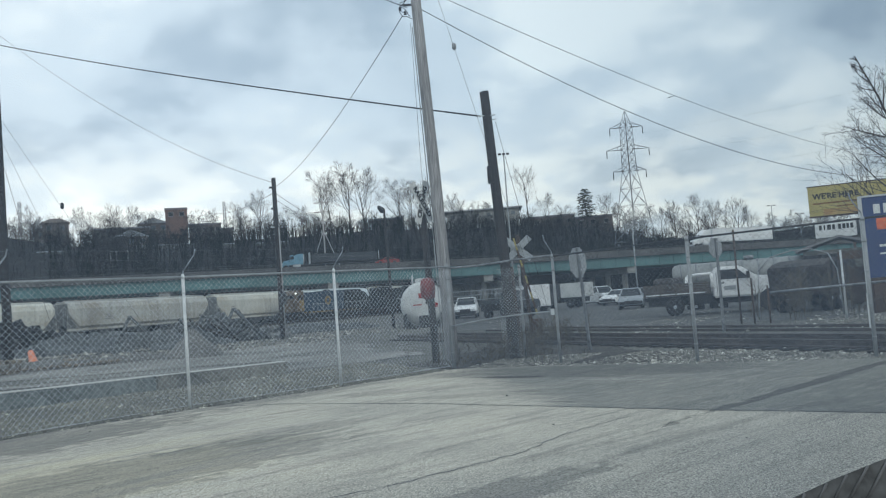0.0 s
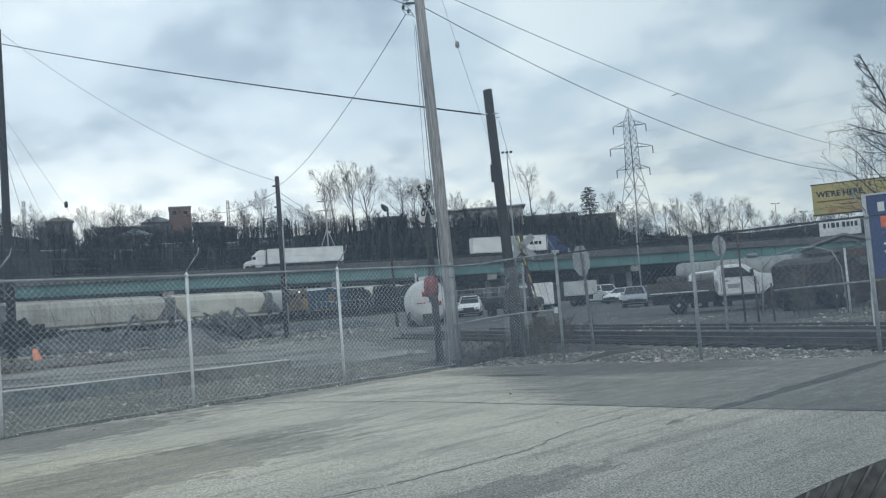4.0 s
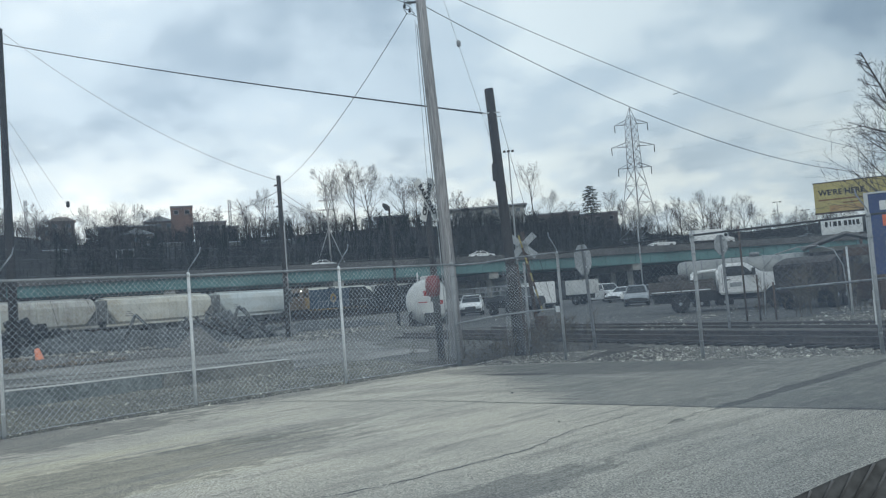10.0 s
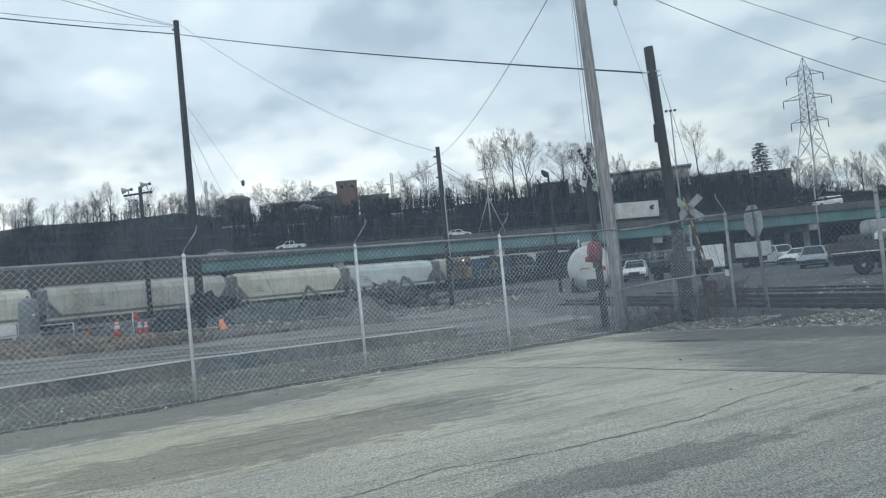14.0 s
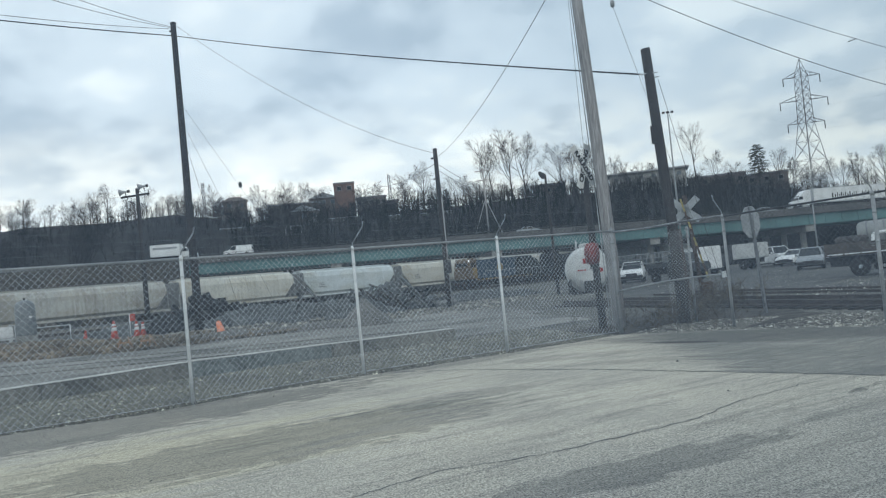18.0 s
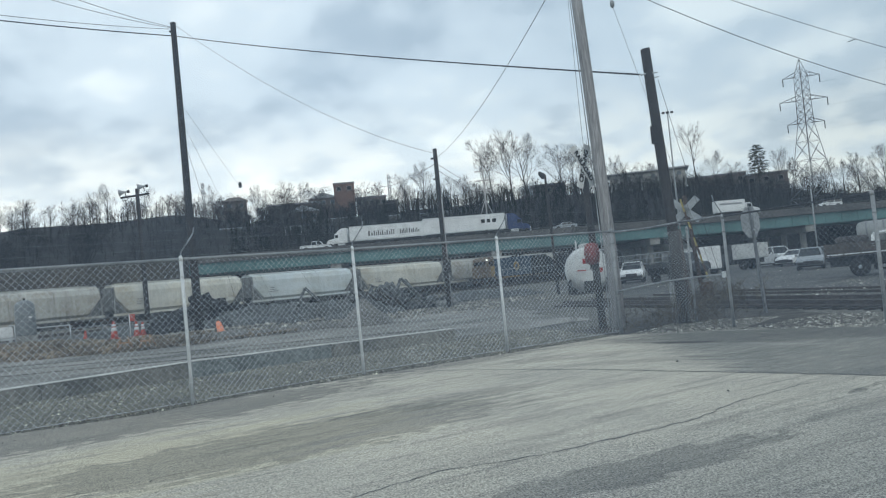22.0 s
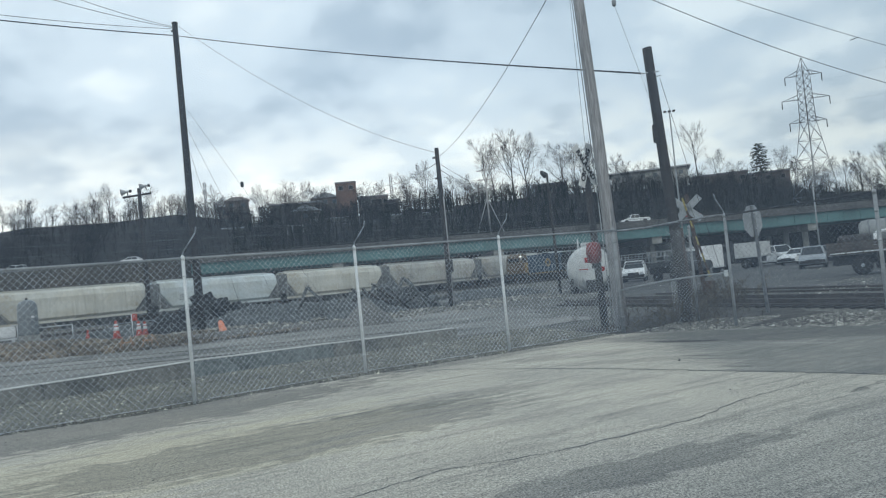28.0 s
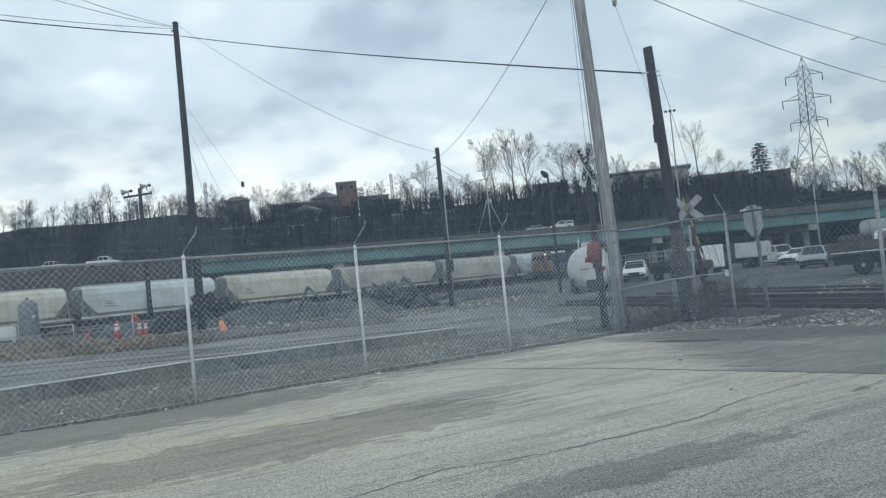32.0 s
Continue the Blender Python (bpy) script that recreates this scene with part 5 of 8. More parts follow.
wire((P2.x, P2.y, 8.6), (-17.3, 149, 15.2), 0.5, 0.02)
wire((9.25, 33.53, 8.76), (9.54, 33.52, 8.83), 0.005, 0.014, "short tie clipped across an overhead cable", 3)
for i in (1, 3, 5):
    wire(ARM_ENDS[i], ARM_ENDS[i] + Vector((120, -130, 9)), 5, 0.01, "thin far transmission line", 30)

# timber pole with crossarms on the near slope
hx, hy = -26.4, 203.3
hpole = thing("power_pole", "distant timber power pole with three crossarms and stays", "utility pole")
part("shaft", Mesh().tube((hx, hy, 8), (hx, hy, 27), 0.22, 0.15, 8), WOOD_GREY, hpole)
for z in (26.4, 24.2, 22.0):
    part("crossarm", Mesh().box(hx - 1.9, hx + 1.9, hy - 0.12, hy + 0.12, z, z + 0.22), WOOD_GREY, hpole)
for dx in (-4.2, 4.2):
    part("stay", Mesh().tube((hx, hy, 20), (hx + dx, hy, 9), 0.1, 0.1, 6), WOOD_GREY, hpole)

# pole with loudspeaker horns
hp = thing("horn_pole", "dark pole carrying two loudspeaker horns on a crossarm", "pole")
HX, HY = -49.0, 87.2
part("shaft", Mesh().tube((HX, HY, -0.2), (HX, HY, 14.9), 0.3, 0.2, 10), WOOD_DARK, hp)
part("crossarm", Mesh().box(-1.5, 1.5, -0.1, 0.1, -0.1, 0.1), WOOD_DARK, hp, at=pose(HX - 0.3, HY, 14.15, 0, -6, 28))
# White horns, coloured grey to stand out from the sky.
HORN = mat("greyed_horn_enamel", (0.42, 0.44, 0.45), (0.3, 0.31, 0.32), 0.5, scale=2, fine=14, bump=0, grain_by=0.15)
for dx, dz, turn in ((-1.75, 14.55, 20), (0.05, 15.05, 30)):
    h = part("horn", Mesh().lathe([(0.41, 0), (0.385, 0.03), (0.25, 0.26), (0.14, 0.52), (0.11, 0.85), (0.09, 0.95)], 14), HORN, hp, "grey loudspeaker horn", at=pose(HX + dx, HY + dx * 0.4, dz, 0, 84, turn))
    # a black disc paints the shade inside the mouth
    part("mouth", Mesh().lathe([(0.36, -0.012), (0.34, -0.004)], 14), TRIM, h, "black disc painted as the shaded mouth of the horn")
    part("driver_unit", Mesh().lathe([(0.13, 0.85), (0.16, 0.9), (0.16, 1.08), (0.12, 1.12)], 12), TRIM, h)
    part("yoke", Mesh().box(-0.05, 0.5, -0.05, 0.05, 0.6, 0.7), TRIM, h)

# tall floodlight mast and the yard lamp
fl = thing("light_mast", "tall slim light mast with a ring of lamps", "street lamp")
part("mast", Mesh().tube((7.35, 89.7, 0), (7.35, 89.7, 16.2), 0.11, 0.06, 10), GALV_DULL, fl)
for dx in (-0.42, 0, 0.42):
    part("lamp_head", Mesh().box(7.35 + dx - 0.14, 7.35 + dx + 0.14, 89.5, 89.9, 16.1, 16.28), TRIM, fl, bevel=0.03)
yl = thing("yard_lamp", "slim dark pole with a drooping yard lamp", "street lamp")
part("mast", Mesh().tube((-3.45, 59.8, -0.2), (-3.55, 59.8, 8.2), 0.11, 0.07, 10), WOOD_DARK, yl)
part("lamp_head", Mesh().lathe([(0.05, -0.3), (0.15, -0.2), (0.15, 0.15), (0.06, 0.3)], 10), TRIM, yl, at=pose(-3.78, 59.7, 8.15, 0, -32, 0))
part("lamp_arm", Mesh().tube((-3.55, 59.8, 8.15), (-3.7, 59.7, 8.3), 0.05, 0.05, 8), TRIM, yl)
for x, y, z in ((85.7, 224.0, 19.6), (92.5, 223.5, 17.0)):
    far_lamp = thing("street_lamp", "far highway lamp with two arms", "street lamp", pose(x, y, 0), "highway lamps")
    part("mast", Mesh().tube((0, 0, 5), (0, 0, z), 0.12, 0.08, 8), STEEL, far_lamp)
    part("arm", Mesh().box(-0.8, 0.8, -0.05, 0.05, z, z + 0.1), STEEL, far_lamp)
    for sx in (-0.8, 0.8):
        part("lamp_head", Mesh().box(sx - 0.28, sx + 0.28, -0.15, 0.15, z - 0.1, z + 0.12), TRIM, far_lamp, bevel=0.03)
sp = thing("slim_pole", "slim white-banded pole before the bridge", "pole")
part("mast", Mesh().tube((17.3, 78, 0), (17.3, 78, 6.4), 0.07, 0.06, 8), GALV_DULL, sp)


# ---- crossing signs ----
def board(m, length, width, thick=0.02):
    return m.box(-length / 2, length / 2, -thick, 0, -width / 2, width / 2)


cb = thing("crossbuck_sign", "white railroad crossing sign on dark post with red lamp hood", "railroad sign")
part("post", Mesh().tube((-0.28, 23.02, -0.1), (-0.36, 23.02, 4.5), 0.1, 0.085, 10), WOOD_DARK, cb)
for deg, text, dz in ((70, "CROSSING", 0.0), (-56, "RAILROAD", 0.02)):
    b = part("blade", board(Mesh(), 1.18, 0.21), SIGN_WHITE, cb, at=pose(-0.36, 22.88 - dz, 4.22, 0, 0, 46) @ pose(0, 0, 0, 0, -deg, 0))
    words(text, 0.185, SIGN_BLACK, b, pose(0, -0.026, 0, 90, 0, 0), bold=0.008)
hood = part("lamp_hood", Mesh().lathe([(0.05, -0.28), (0.17, -0.24), (0.2, 0), (0.17, 0.24), (0.05, 0.28)], 16, (-0.37, 22.8, 1.95)), WINE, cb, "faded red lamp hood")
part("lamp_bracket", Mesh().box(-0.45, -0.25, 22.78, 23.0, 1.55, 1.7), TRIM, cb)
cb2 = thing("crossbuck_sign", "bare back of a crossing sign with a raised striped barrier arm", "railroad sign")
part("post", Mesh().tube((3.05, 30.5, -0.1), (2.75, 30.5, 3.7), 0.075, 0.07, 10), RUST, cb2)
for deg in (40, -42):
    part("blade", board(Mesh(), 1.15, 0.23), SIGN_BACK, cb2, at=pose(2.72, 30.38, 3.2, 0, 0, -8) @ pose(0, 0, 0, 0, deg, 0))
arm = part("barrier_arm", Mesh().box(-0.028, 0.028, -0.02, 0.02, 0, 2.75), STRIPE_YELLOW, cb2, "yellow striped barrier arm", at=pose(3.2, 30.2, 0.9, 0, -13, 0))
for z in (0.2, 0.8, 1.4, 2.0):
    part("stripe", Mesh().box(-0.034, 0.034, -0.025, 0.025, z, z + 0.3), RUST, arm)
part("base_box", Mesh().box(2.95, 3.35, 30.3, 30.7, 0, 0.75), RUST, cb2, "rusty barrier mechanism box", bevel=0.03)
part("counter_post", Mesh().tube((2.55, 30.6, 0), (2.45, 30.6, 2.6), 0.09, 0.08, 8), RUST, cb2)


def octagon_sign(x, y, turn, h, r, label, lean=0.0):
    t = thing("stop_sign", label, "road sign", pose(x, y, 0, 0, lean, turn))
    part("post", Mesh().box(-0.035, 0.035, -0.03, 0.03, -0.2, h + r * 0.9), STEEL, t)
    part("sign_plate", Mesh().prism([(r * math.cos(radians(22.5 + 45 * k)), h + r * math.sin(radians(22.5 + 45 * k))) for k in range(8)], 0.032, 0.045), SIGN_BACK, t,
         "bare aluminium back of an octagonal sign")
    for dz in (-0.2, 0.2):
        part("bolt", Mesh().tube((0, -0.045, h + dz), (0, -0.03, h + dz), 0.02, 0.02, 6), GALV, t)
    return t


octagon_sign(3.82, 23.55, 48, 2.36, 0.43, "octagonal stop sign seen from its bare back", -4.5)
octagon_sign(8.55, 27.1, 34, 2.6, 0.33, "second octagonal sign back beyond the rails")

# ---- rails ----
def track(name, a, b, gauge=1.435, label="railway track on dark ballast", ties=True, z=-0.08):
    a, b = Vector((*a, 0)), Vector((*b, 0))
    d = b - a
    n = Vector((-d.y, d.x, 0)).normalized()
    deg = math.degrees(math.atan2(d.y, d.x))
    t = thing(name, label, "railway track", rot_z(a.x, a.y, deg, z), kind="structure")
    length = d.length
    part("ballast", Mesh().prism([(-2.0, -0.05), (-1.5, 0.07), (1.5, 0.07), (2.0, -0.05)], 0, length, "x"), BALLAST, t)
    for y in (-gauge / 2, gauge / 2):
        part("rail", Mesh().prism([(y - 0.065, 0.13), (y - 0.065, 0.15), (y - 0.012, 0.165), (y - 0.012, 0.24), (y - 0.036, 0.25), (y - 0.036, 0.285),
                                   (y + 0.036, 0.285), (y + 0.036, 0.25), (y + 0.012, 0.24), (y + 0.012, 0.165), (y + 0.065, 0.15), (y + 0.065, 0.13)], 0, length, "x"), RAIL, t)
    if ties:
        me = Mesh().box(-0.11, 0.11, -1.25, 1.25, -0.05, 0.13).data("sleeper", 0.012)
        me.materials.append(TIE)
        for k in range(min(60, int(length / 0.55))):
            part("sleeper", me, TIE, t, at=pose(0.3 + 0.55 * k, 0, 0, 0, 0, 0))
    return t


track("crossing_track", (-1.5, 40.5), (15.0, 4.4), label="dark rails on ballast beside the fence")
track("crossing_track", (2.6, 42.5), (19.0, 6.6), label="second dark track half sunk in the gravel", z=-0.2)
TA = radians(33.2)
T_U, T_N = Vector((math.sin(TA), math.cos(TA), 0)), Vector((-math.cos(TA), math.sin(TA), 0))


def track_at(s, h, z=0.0):
    p = T_N * h + T_U * s
    return Vector((p.x, p.y, z))


for h in (92, 86):
    track("yard_track", track_at(-60, h).xy, track_at(300, h).xy, label="yard track under a standing train", ties=False)


# ---- freight cars ----
def wheelset(parent, x, z=0.74, r=0.42):
    m = Mesh()
    for y in (-0.75, 0.75):
        m.tube((x, y - 0.07, z), (x, y + 0.07, z), r, r, 14)
    m.tube((x, -0.75, z), (x, 0.75, z), 0.08, 0.08, 8)
    part("wheelset", m, RUST, parent)


def hopper_car(paint, label, pitch=17.2):
    """A covered hopper: pitch metres over its couplers, along x, its rails at z = 0.28."""
    e = pitch / 2 - 8.6
    t = thing("hopper_car", label, "freight car", group="hopper cars")
    top, low = 7.75 + e, 6.4 + e
    secs = []
    for x, k in ((-top, 0), (-low, 1), (low, 1), (top, 0)):
        z0 = 1.65 if k else 3.15
        sec = [(x, -1.2, z0), (x, -1.5, z0 + 0.25)]
        sec += [(x, -1.52, 2.6 if k else 3.5), (x, -1.48, 3.9), (x, -1.2, 4.46), (x, -0.7, 4.72), (x, 0.7, 4.72), (x, 1.2, 4.46), (x, 1.48, 3.9), (x, 1.52, 2.6 if k else 3.5)]
        sec += [(x, 1.5, z0 + 0.25), (x, 1.2, z0)]
        secs.append(sec)
    part("body", Mesh().loft(secs, True, False), paint, t)
    for sx in (-1, 1):
        part("end_sheet", Mesh().add([(sx * (7.6 + e), -1.25, 3.1), (sx * (7.6 + e), 1.25, 3.1), (sx * (6.45 + e), 1.25, 1.6), (sx * (6.45 + e), -1.25, 1.6),
                                      (sx * (7.72 + e), -1.25, 3.15), (sx * (7.72 + e), 1.25, 3.15), (sx * (6.5 + e), 1.25, 1.4), (sx * (6.5 + e), -1.25, 1.4)],
                                     [(0, 1, 2, 3), (4, 7, 6, 5), (0, 4, 5, 1), (3, 2, 6, 7), (0, 3, 7, 4), (1, 5, 6, 2)]), HOPPER_DARK, t, "dark sloping end sheet")
        for sy in (-1, 1):
            g0, g1 = sorted((sy * 1.3, sy * 1.36))
            # dark panel fills the open end corner, whose shade is in its colour
            part("end_gusset", Mesh().prism([(sx * (6.5 + e), 1.4), (sx * (7.7 + e), 3.1), (sx * (7.7 + e), 1.4)], g0, g1), HOPPER_DARK, t, "ribbed dark end gusset")
            for q in range(3):
                x = sx * (6.95 + e + 0.3 * q)
                part("gusset_rib", Mesh().box(x - 0.04, x + 0.04, min(sy * 1.36, sy * 1.42), max(sy * 1.36, sy * 1.42), 1.4, 1.95 + 0.42 * q), HOPPER_DARK, t)
            part("end_post", Mesh().box(min(sx * (7.78 + e), sx * (7.95 + e)), max(sx * (7.78 + e), sx * (7.95 + e)), min(sy * 1.36, sy * 1.44), max(sy * 1.36, sy * 1.44), 1.4, 3.4), HOPPER_END, t)
        # mid-grey plate fills the gap left between two cars
        part("end_plate", Mesh().box(min(sx * (7.76 + e), sx * (7.84 + e)), max(sx * (7.76 + e), sx * (7.84 + e)), -1.4, 1.4, 2.0, 4.5), HOPPER_END, t, "mid-grey end plate", bevel=0.02)
        part("end_platform", Mesh().box(min(sx * (5.2 + e), sx * (8.2 + e)), max(sx * (5.2 + e), sx * (8.2 + e)), -1.35, 1.35, 1.2, 1.38), HOPPER_DARK, t)
        part("coupler", Mesh().box(min(sx * (8.1 + e), sx * (8.62 + e)), max(sx * (8.1 + e), sx * (8.62 + e)), -0.14, 0.14, 0.95, 1.2), RUST, t)
        m = Mesh()
        for y in (-1.38, 1.38):
            m.tube((sx * (8.1 + e), y, 1.3), (sx * (8.1 + e), y, 4.5), 0.045, 0.045, 6)
            m.tube((sx * (7.4 + e), y, 1.3), (sx * (7.4 + e), y, 3.6), 0.04, 0.04, 6)
            for q in range(6):
                m.tube((sx * (8.1 + e), y, 1.6 + 0.4 * q), (sx * (7.5 + e), y, 1.6 + 0.4 * q), 0.02, 0.02, 4)
        part("ladder", m, HOPPER_DARK, t)
        bog = part("truck_frame", Mesh().box(sx * (6.6 + e) - 1.3, sx * (6.6 + e) + 1.3, -1.02, -0.88, 0.6, 0.95).box(sx * (6.6 + e) - 1.3, sx * (6.6 + e) + 1.3, 0.88, 1.02, 0.6, 0.95)
                   .box(sx * (6.6 + e) - 0.3, sx * (6.6 + e) + 0.3, -1.0, 1.0, 0.65, 1.15), UNDER, t, bevel=0.04)
        for dx in (-0.88, 0.88):
            wheelset(bog, sx * (6.6 + e) + dx)
    part("side_sill", Mesh().box(-8.1 - e, 8.1 + e, -1.5, -1.42, 1.38, 1.62).box(-8.1 - e, 8.1 + e, 1.42, 1.5, 1.38, 1.62), paint, t)
    for x in (-3.5 - 0.6 * e, 0, 3.5 + 0.6 * e):
        part("hopper_bay", Mesh().loft([[(x - 1.6, -1.3, 1.65), (x + 1.6, -1.3, 1.65), (x + 1.6, 1.3, 1.65), (x - 1.6, 1.3, 1.65)],
                                        [(x - 0.4, -0.7, 0.6), (x + 0.4, -0.7, 0.6), (x + 0.4, 0.7, 0.6), (x - 0.4, 0.7, 0.6)]], True, False), HOPPER_DARK, t)
    part("running_board", Mesh().box(-8.0 - e, 8.0 + e, -0.35, 0.35, 4.76, 4.8), GALV, t)
    part("roof_hatch", Mesh().box(-7.2 - e, 7.2 + e, -0.3, 0.3, 4.8, 4.9), paint, t, bevel=0.03)
    for k in range(3):
        part("stencil", Mesh().box(-5.6 + 0.05 * k, -4.3 - 0.25 * k, -1.535, -1.522, 2.5 + 0.24 * k, 2.58 + 0.24 * k), STEEL, t, "dark unreadable stencil bars")
    return t


# the string of cars, from one coupling on: towards the bridge, and back from it
CREAM = "cream covered hopper car with dark ends"
PALE_CAR = "pale grey covered hopper car with dark ends"
DULL_CAR = "long weathered grey covered hopper car with rust streaks"
HOP_A, HOP_B, HOP_C = hopper_car(HOPPER_A, CREAM, 17.5), hopper_car(HOPPER_B, PALE_CAR, 17.3), hopper_car(HOPPER_C, "weathered grey covered hopper car with rust streaks", 17.3)
HOP_LONG, HOP_LONGER = hopper_car(HOPPER_C, DULL_CAR, 19.5), hopper_car(HOPPER_C, DULL_CAR, 22.3)


def another(ob):
    return copy_thing(ob, Matrix.Identity(4))


HOPPERS = []
ahead = 0.0
for ob, pitch in ((HOP_A, 17.5), (HOP_B, 17.3), (another(HOP_A), 17.5), (HOP_LONG, 19.5), (HOP_C, 17.3), (another(HOP_B), 17.3), (another(HOP_A), 17.5), (another(HOP_B), 17.3),
                  (another(HOP_C), 17.3), (another(HOP_A), 17.5), (another(HOP_B), 17.3)):
    HOPPERS.append((ob, ahead + pitch / 2))
    ahead += pitch
behind = 0.0
for ob, pitch in ((HOP_LONGER, 22.3), (another(HOP_A), 17.5), (another(HOP_C), 17.3)):
    HOPPERS.append((ob, behind - pitch / 2))
    behind -= pitch


def engine(label, hood, cab_paint, trim, lit):
    """A diesel engine, 20 m long: its cab end at x = 0, its long hood towards +x."""
    t = thing("diesel_engine", label, "locomotive")
    part("frame", Mesh().box(0.1, 19.9, -1.5, 1.5, 1.25, 1.6), UNDER, t, bevel=0.05)
    part("sill_stripe", Mesh().box(0.2, 19.8, -1.53, -1.505, 1.3, 1.55), UNDER, t)
    part("sill_stripe", Mesh().box(4.4, 8.2, -1.545, -1.531, 1.36, 1.52), trim, t, "faded sill stripe")
    part("nose", Mesh().box(0.4, 1.2, -1.0, 1.0, 1.6, 3.05), cab_paint, t, bevel=0.1)
    cabm = Mesh().prism([(1.2, 1.6), (1.15, 3.4), (1.4, 4.35), (1.7, 4.62), (2.6, 4.62), (2.8, 4.35), (2.8, 1.6)], -1.5, 1.5)
    cab = part("cab", cabm, cab_paint, t, "grimy cab", bevel=0.05)
    part("side_window", Mesh().box(1.55, 1.95, -1.53, -1.5, 3.3, 3.95).box(2.1, 2.4, -1.53, -1.5, 3.3, 3.95), GLASS, cab)
    part("windscreen", Mesh().box(1.13, 1.19, -1.1, 1.1, 3.45, 4.0), GLASS, cab)
    if lit:
        part("headlamp", Mesh().tube((1.3, -1.35, 4.2), (1.2, -1.45, 4.2), 0.13, 0.13, 10),
             glow("engine_headlamp", (1.0, 0.97, 0.85), 1.6), t, "lit headlamp")
    part("long_hood", Mesh().box(2.8, 12.2, -1.05, 1.05, 1.6, 4.3), hood, t, bevel=0.12)
    part("rear_hood", Mesh().prism([(12.2, 1.6), (12.2, 4.3), (16.2, 4.3), (17.6, 3.9), (18.4, 3.0), (18.4, 1.6)], -1.05, 1.05), LOCO_BLACK, t, "near-black rear hood", bevel=0.1)
    part("radiator", Mesh().box(12.6, 16.0, -1.4, 1.4, 3.5, 4.45), LOCO_BLACK, t, bevel=0.1)
    part("exhaust_stack", Mesh().box(9.0, 9.8, -0.4, 0.4, 4.3, 4.6), TRIM, t, bevel=0.04)
    part("dynamic_brake", Mesh().box(7.6, 12.2, -1.25, 1.25, 3.7, 4.4), hood, t, bevel=0.08)
    disc = [(8.4 + 0.68 * math.cos(a * 0.3142), 3.0 + 0.68 * math.sin(a * 0.3142)) for a in range(20)]
    emblem = part("emblem", Mesh().prism(disc, -1.11, -1.09), trim, t, "faded round emblem")
    part("emblem_core", Mesh().prism([(8.4 + (x - 8.4) * 0.45, 3.0 + (z - 3.0) * 0.45) for x, z in disc], -1.125, -1.112), hood, emblem)
    part("cab_panel", Mesh().box(1.9, 2.75, -1.52, -1.502, 1.7, 3.2), trim, cab, "mustard cab side panel")
    for k in range(14):
        part("sill_dash", Mesh().box(2.6 + 0.95 * k, 3.1 + 0.95 * k, -1.56, -1.546, 1.38, 1.5), trim, t)
    for k in range(9):
        part("hood_door", Mesh().box(4.5 + k * 1.1, 5.45 + k * 1.1, -1.085, -1.055, 1.75, 2.45), hood if k < 7 else LOCO_BLACK, t, bevel=0.01)
    part("fuel_tank", Mesh().box(7.4, 12.6, -1.4, 1.4, 0.5, 1.25), UNDER, t, bevel=0.15)
    for x in (4.0, 16.0):
        bog = part("truck_frame", Mesh().box(x - 2.3, x + 2.3, -1.2, -1.0, 0.6, 1.1).box(x - 2.3, x + 2.3, 1.0, 1.2, 0.6, 1.1), UNDER, t, bevel=0.05)
        for dx in (-1.7, 0, 1.7):
            wheelset(bog, x + dx, 0.78, 0.5)
    rail = Mesh()
    for k in range(13):
        rail.tube((4.6 + 1.1 * k, -1.48, 1.6), (4.6 + 1.1 * k, -1.48, 2.6), 0.02, 0.02, 5)
    rail.tube((4.6, -1.48, 2.6), (17.8, -1.48, 2.6), 0.02, 0.02, 5)
    part("handrail", rail, WHITE_DIRTY, t)
    part("coupler", Mesh().box(-0.5, 0.2, -0.15, 0.15, 0.9, 1.2).box(19.8, 20.5, -0.15, 0.15, 0.9, 1.2), RUST, t)
    return t


ENGINE = engine("dark blue and mustard diesel engine with a lit headlamp", LOCO_BLUE, LOCO_DULL, LOCO_YELLOW, True)
# Second unit put in for the dark mass beyond the blue engine.
ENGINE_DARK = engine("near-black diesel engine coupled to a blue one", LOCO_BLACK, LOCO_BLACK, UNDER, False)


# ---- road vehicles ----
def wheel_data(r, w):
    m = Mesh()
    n = 16
    prof = [(r * 0.62, -w / 2), (r * 0.94, -w / 2), (r, -w * 0.32), (r, w * 0.32), (r * 0.94, w / 2), (r * 0.62, w / 2)]
    secs = [[(p * math.cos(2 * math.pi * i / n), y, p * math.sin(2 * math.pi * i / n)) for i in range(n)] for p, y in prof]
    m.loft(secs, True)
    rim = Mesh().tube((0, -w * 0.42, 0), (0, w * 0.42, 0), r * 0.6, r * 0.6, 12).tube((0, -w * 0.52, 0), (0, w * 0.52, 0), r * 0.2, r * 0.2, 8)
    a, b = m.data("wheel"), rim.data("rim")
    a.materials.append(TYRE), b.materials.append(RIM)
    return a, b


WHEELS = {}


def wheel(parent, x, y, r=0.33, w=0.22):
    if (r, w) not in WHEELS:
        WHEELS[r, w] = wheel_data(r, w)
    a, b = WHEELS[r, w]
    ob = part("wheel", a, TYRE, parent, at=pose(x, y, r))
    part("rim", b, RIM, ob)


def quad_loft(lo, hi, z0, z1, y0, y1):
    """A cabin: its floor from lo[0] to lo[1] and its top from hi[0] to hi[1], y0 and y1 its half widths."""
    return Mesh().loft([[(lo[0], -y0, z0), (lo[1], -y0, z0), (lo[1], y0, z0), (lo[0], y0, z0)],
                        [(hi[0], -y1, z1), (hi[1], -y1, z1), (hi[1], y1, z1), (hi[0], y1, z1)]], True, False)


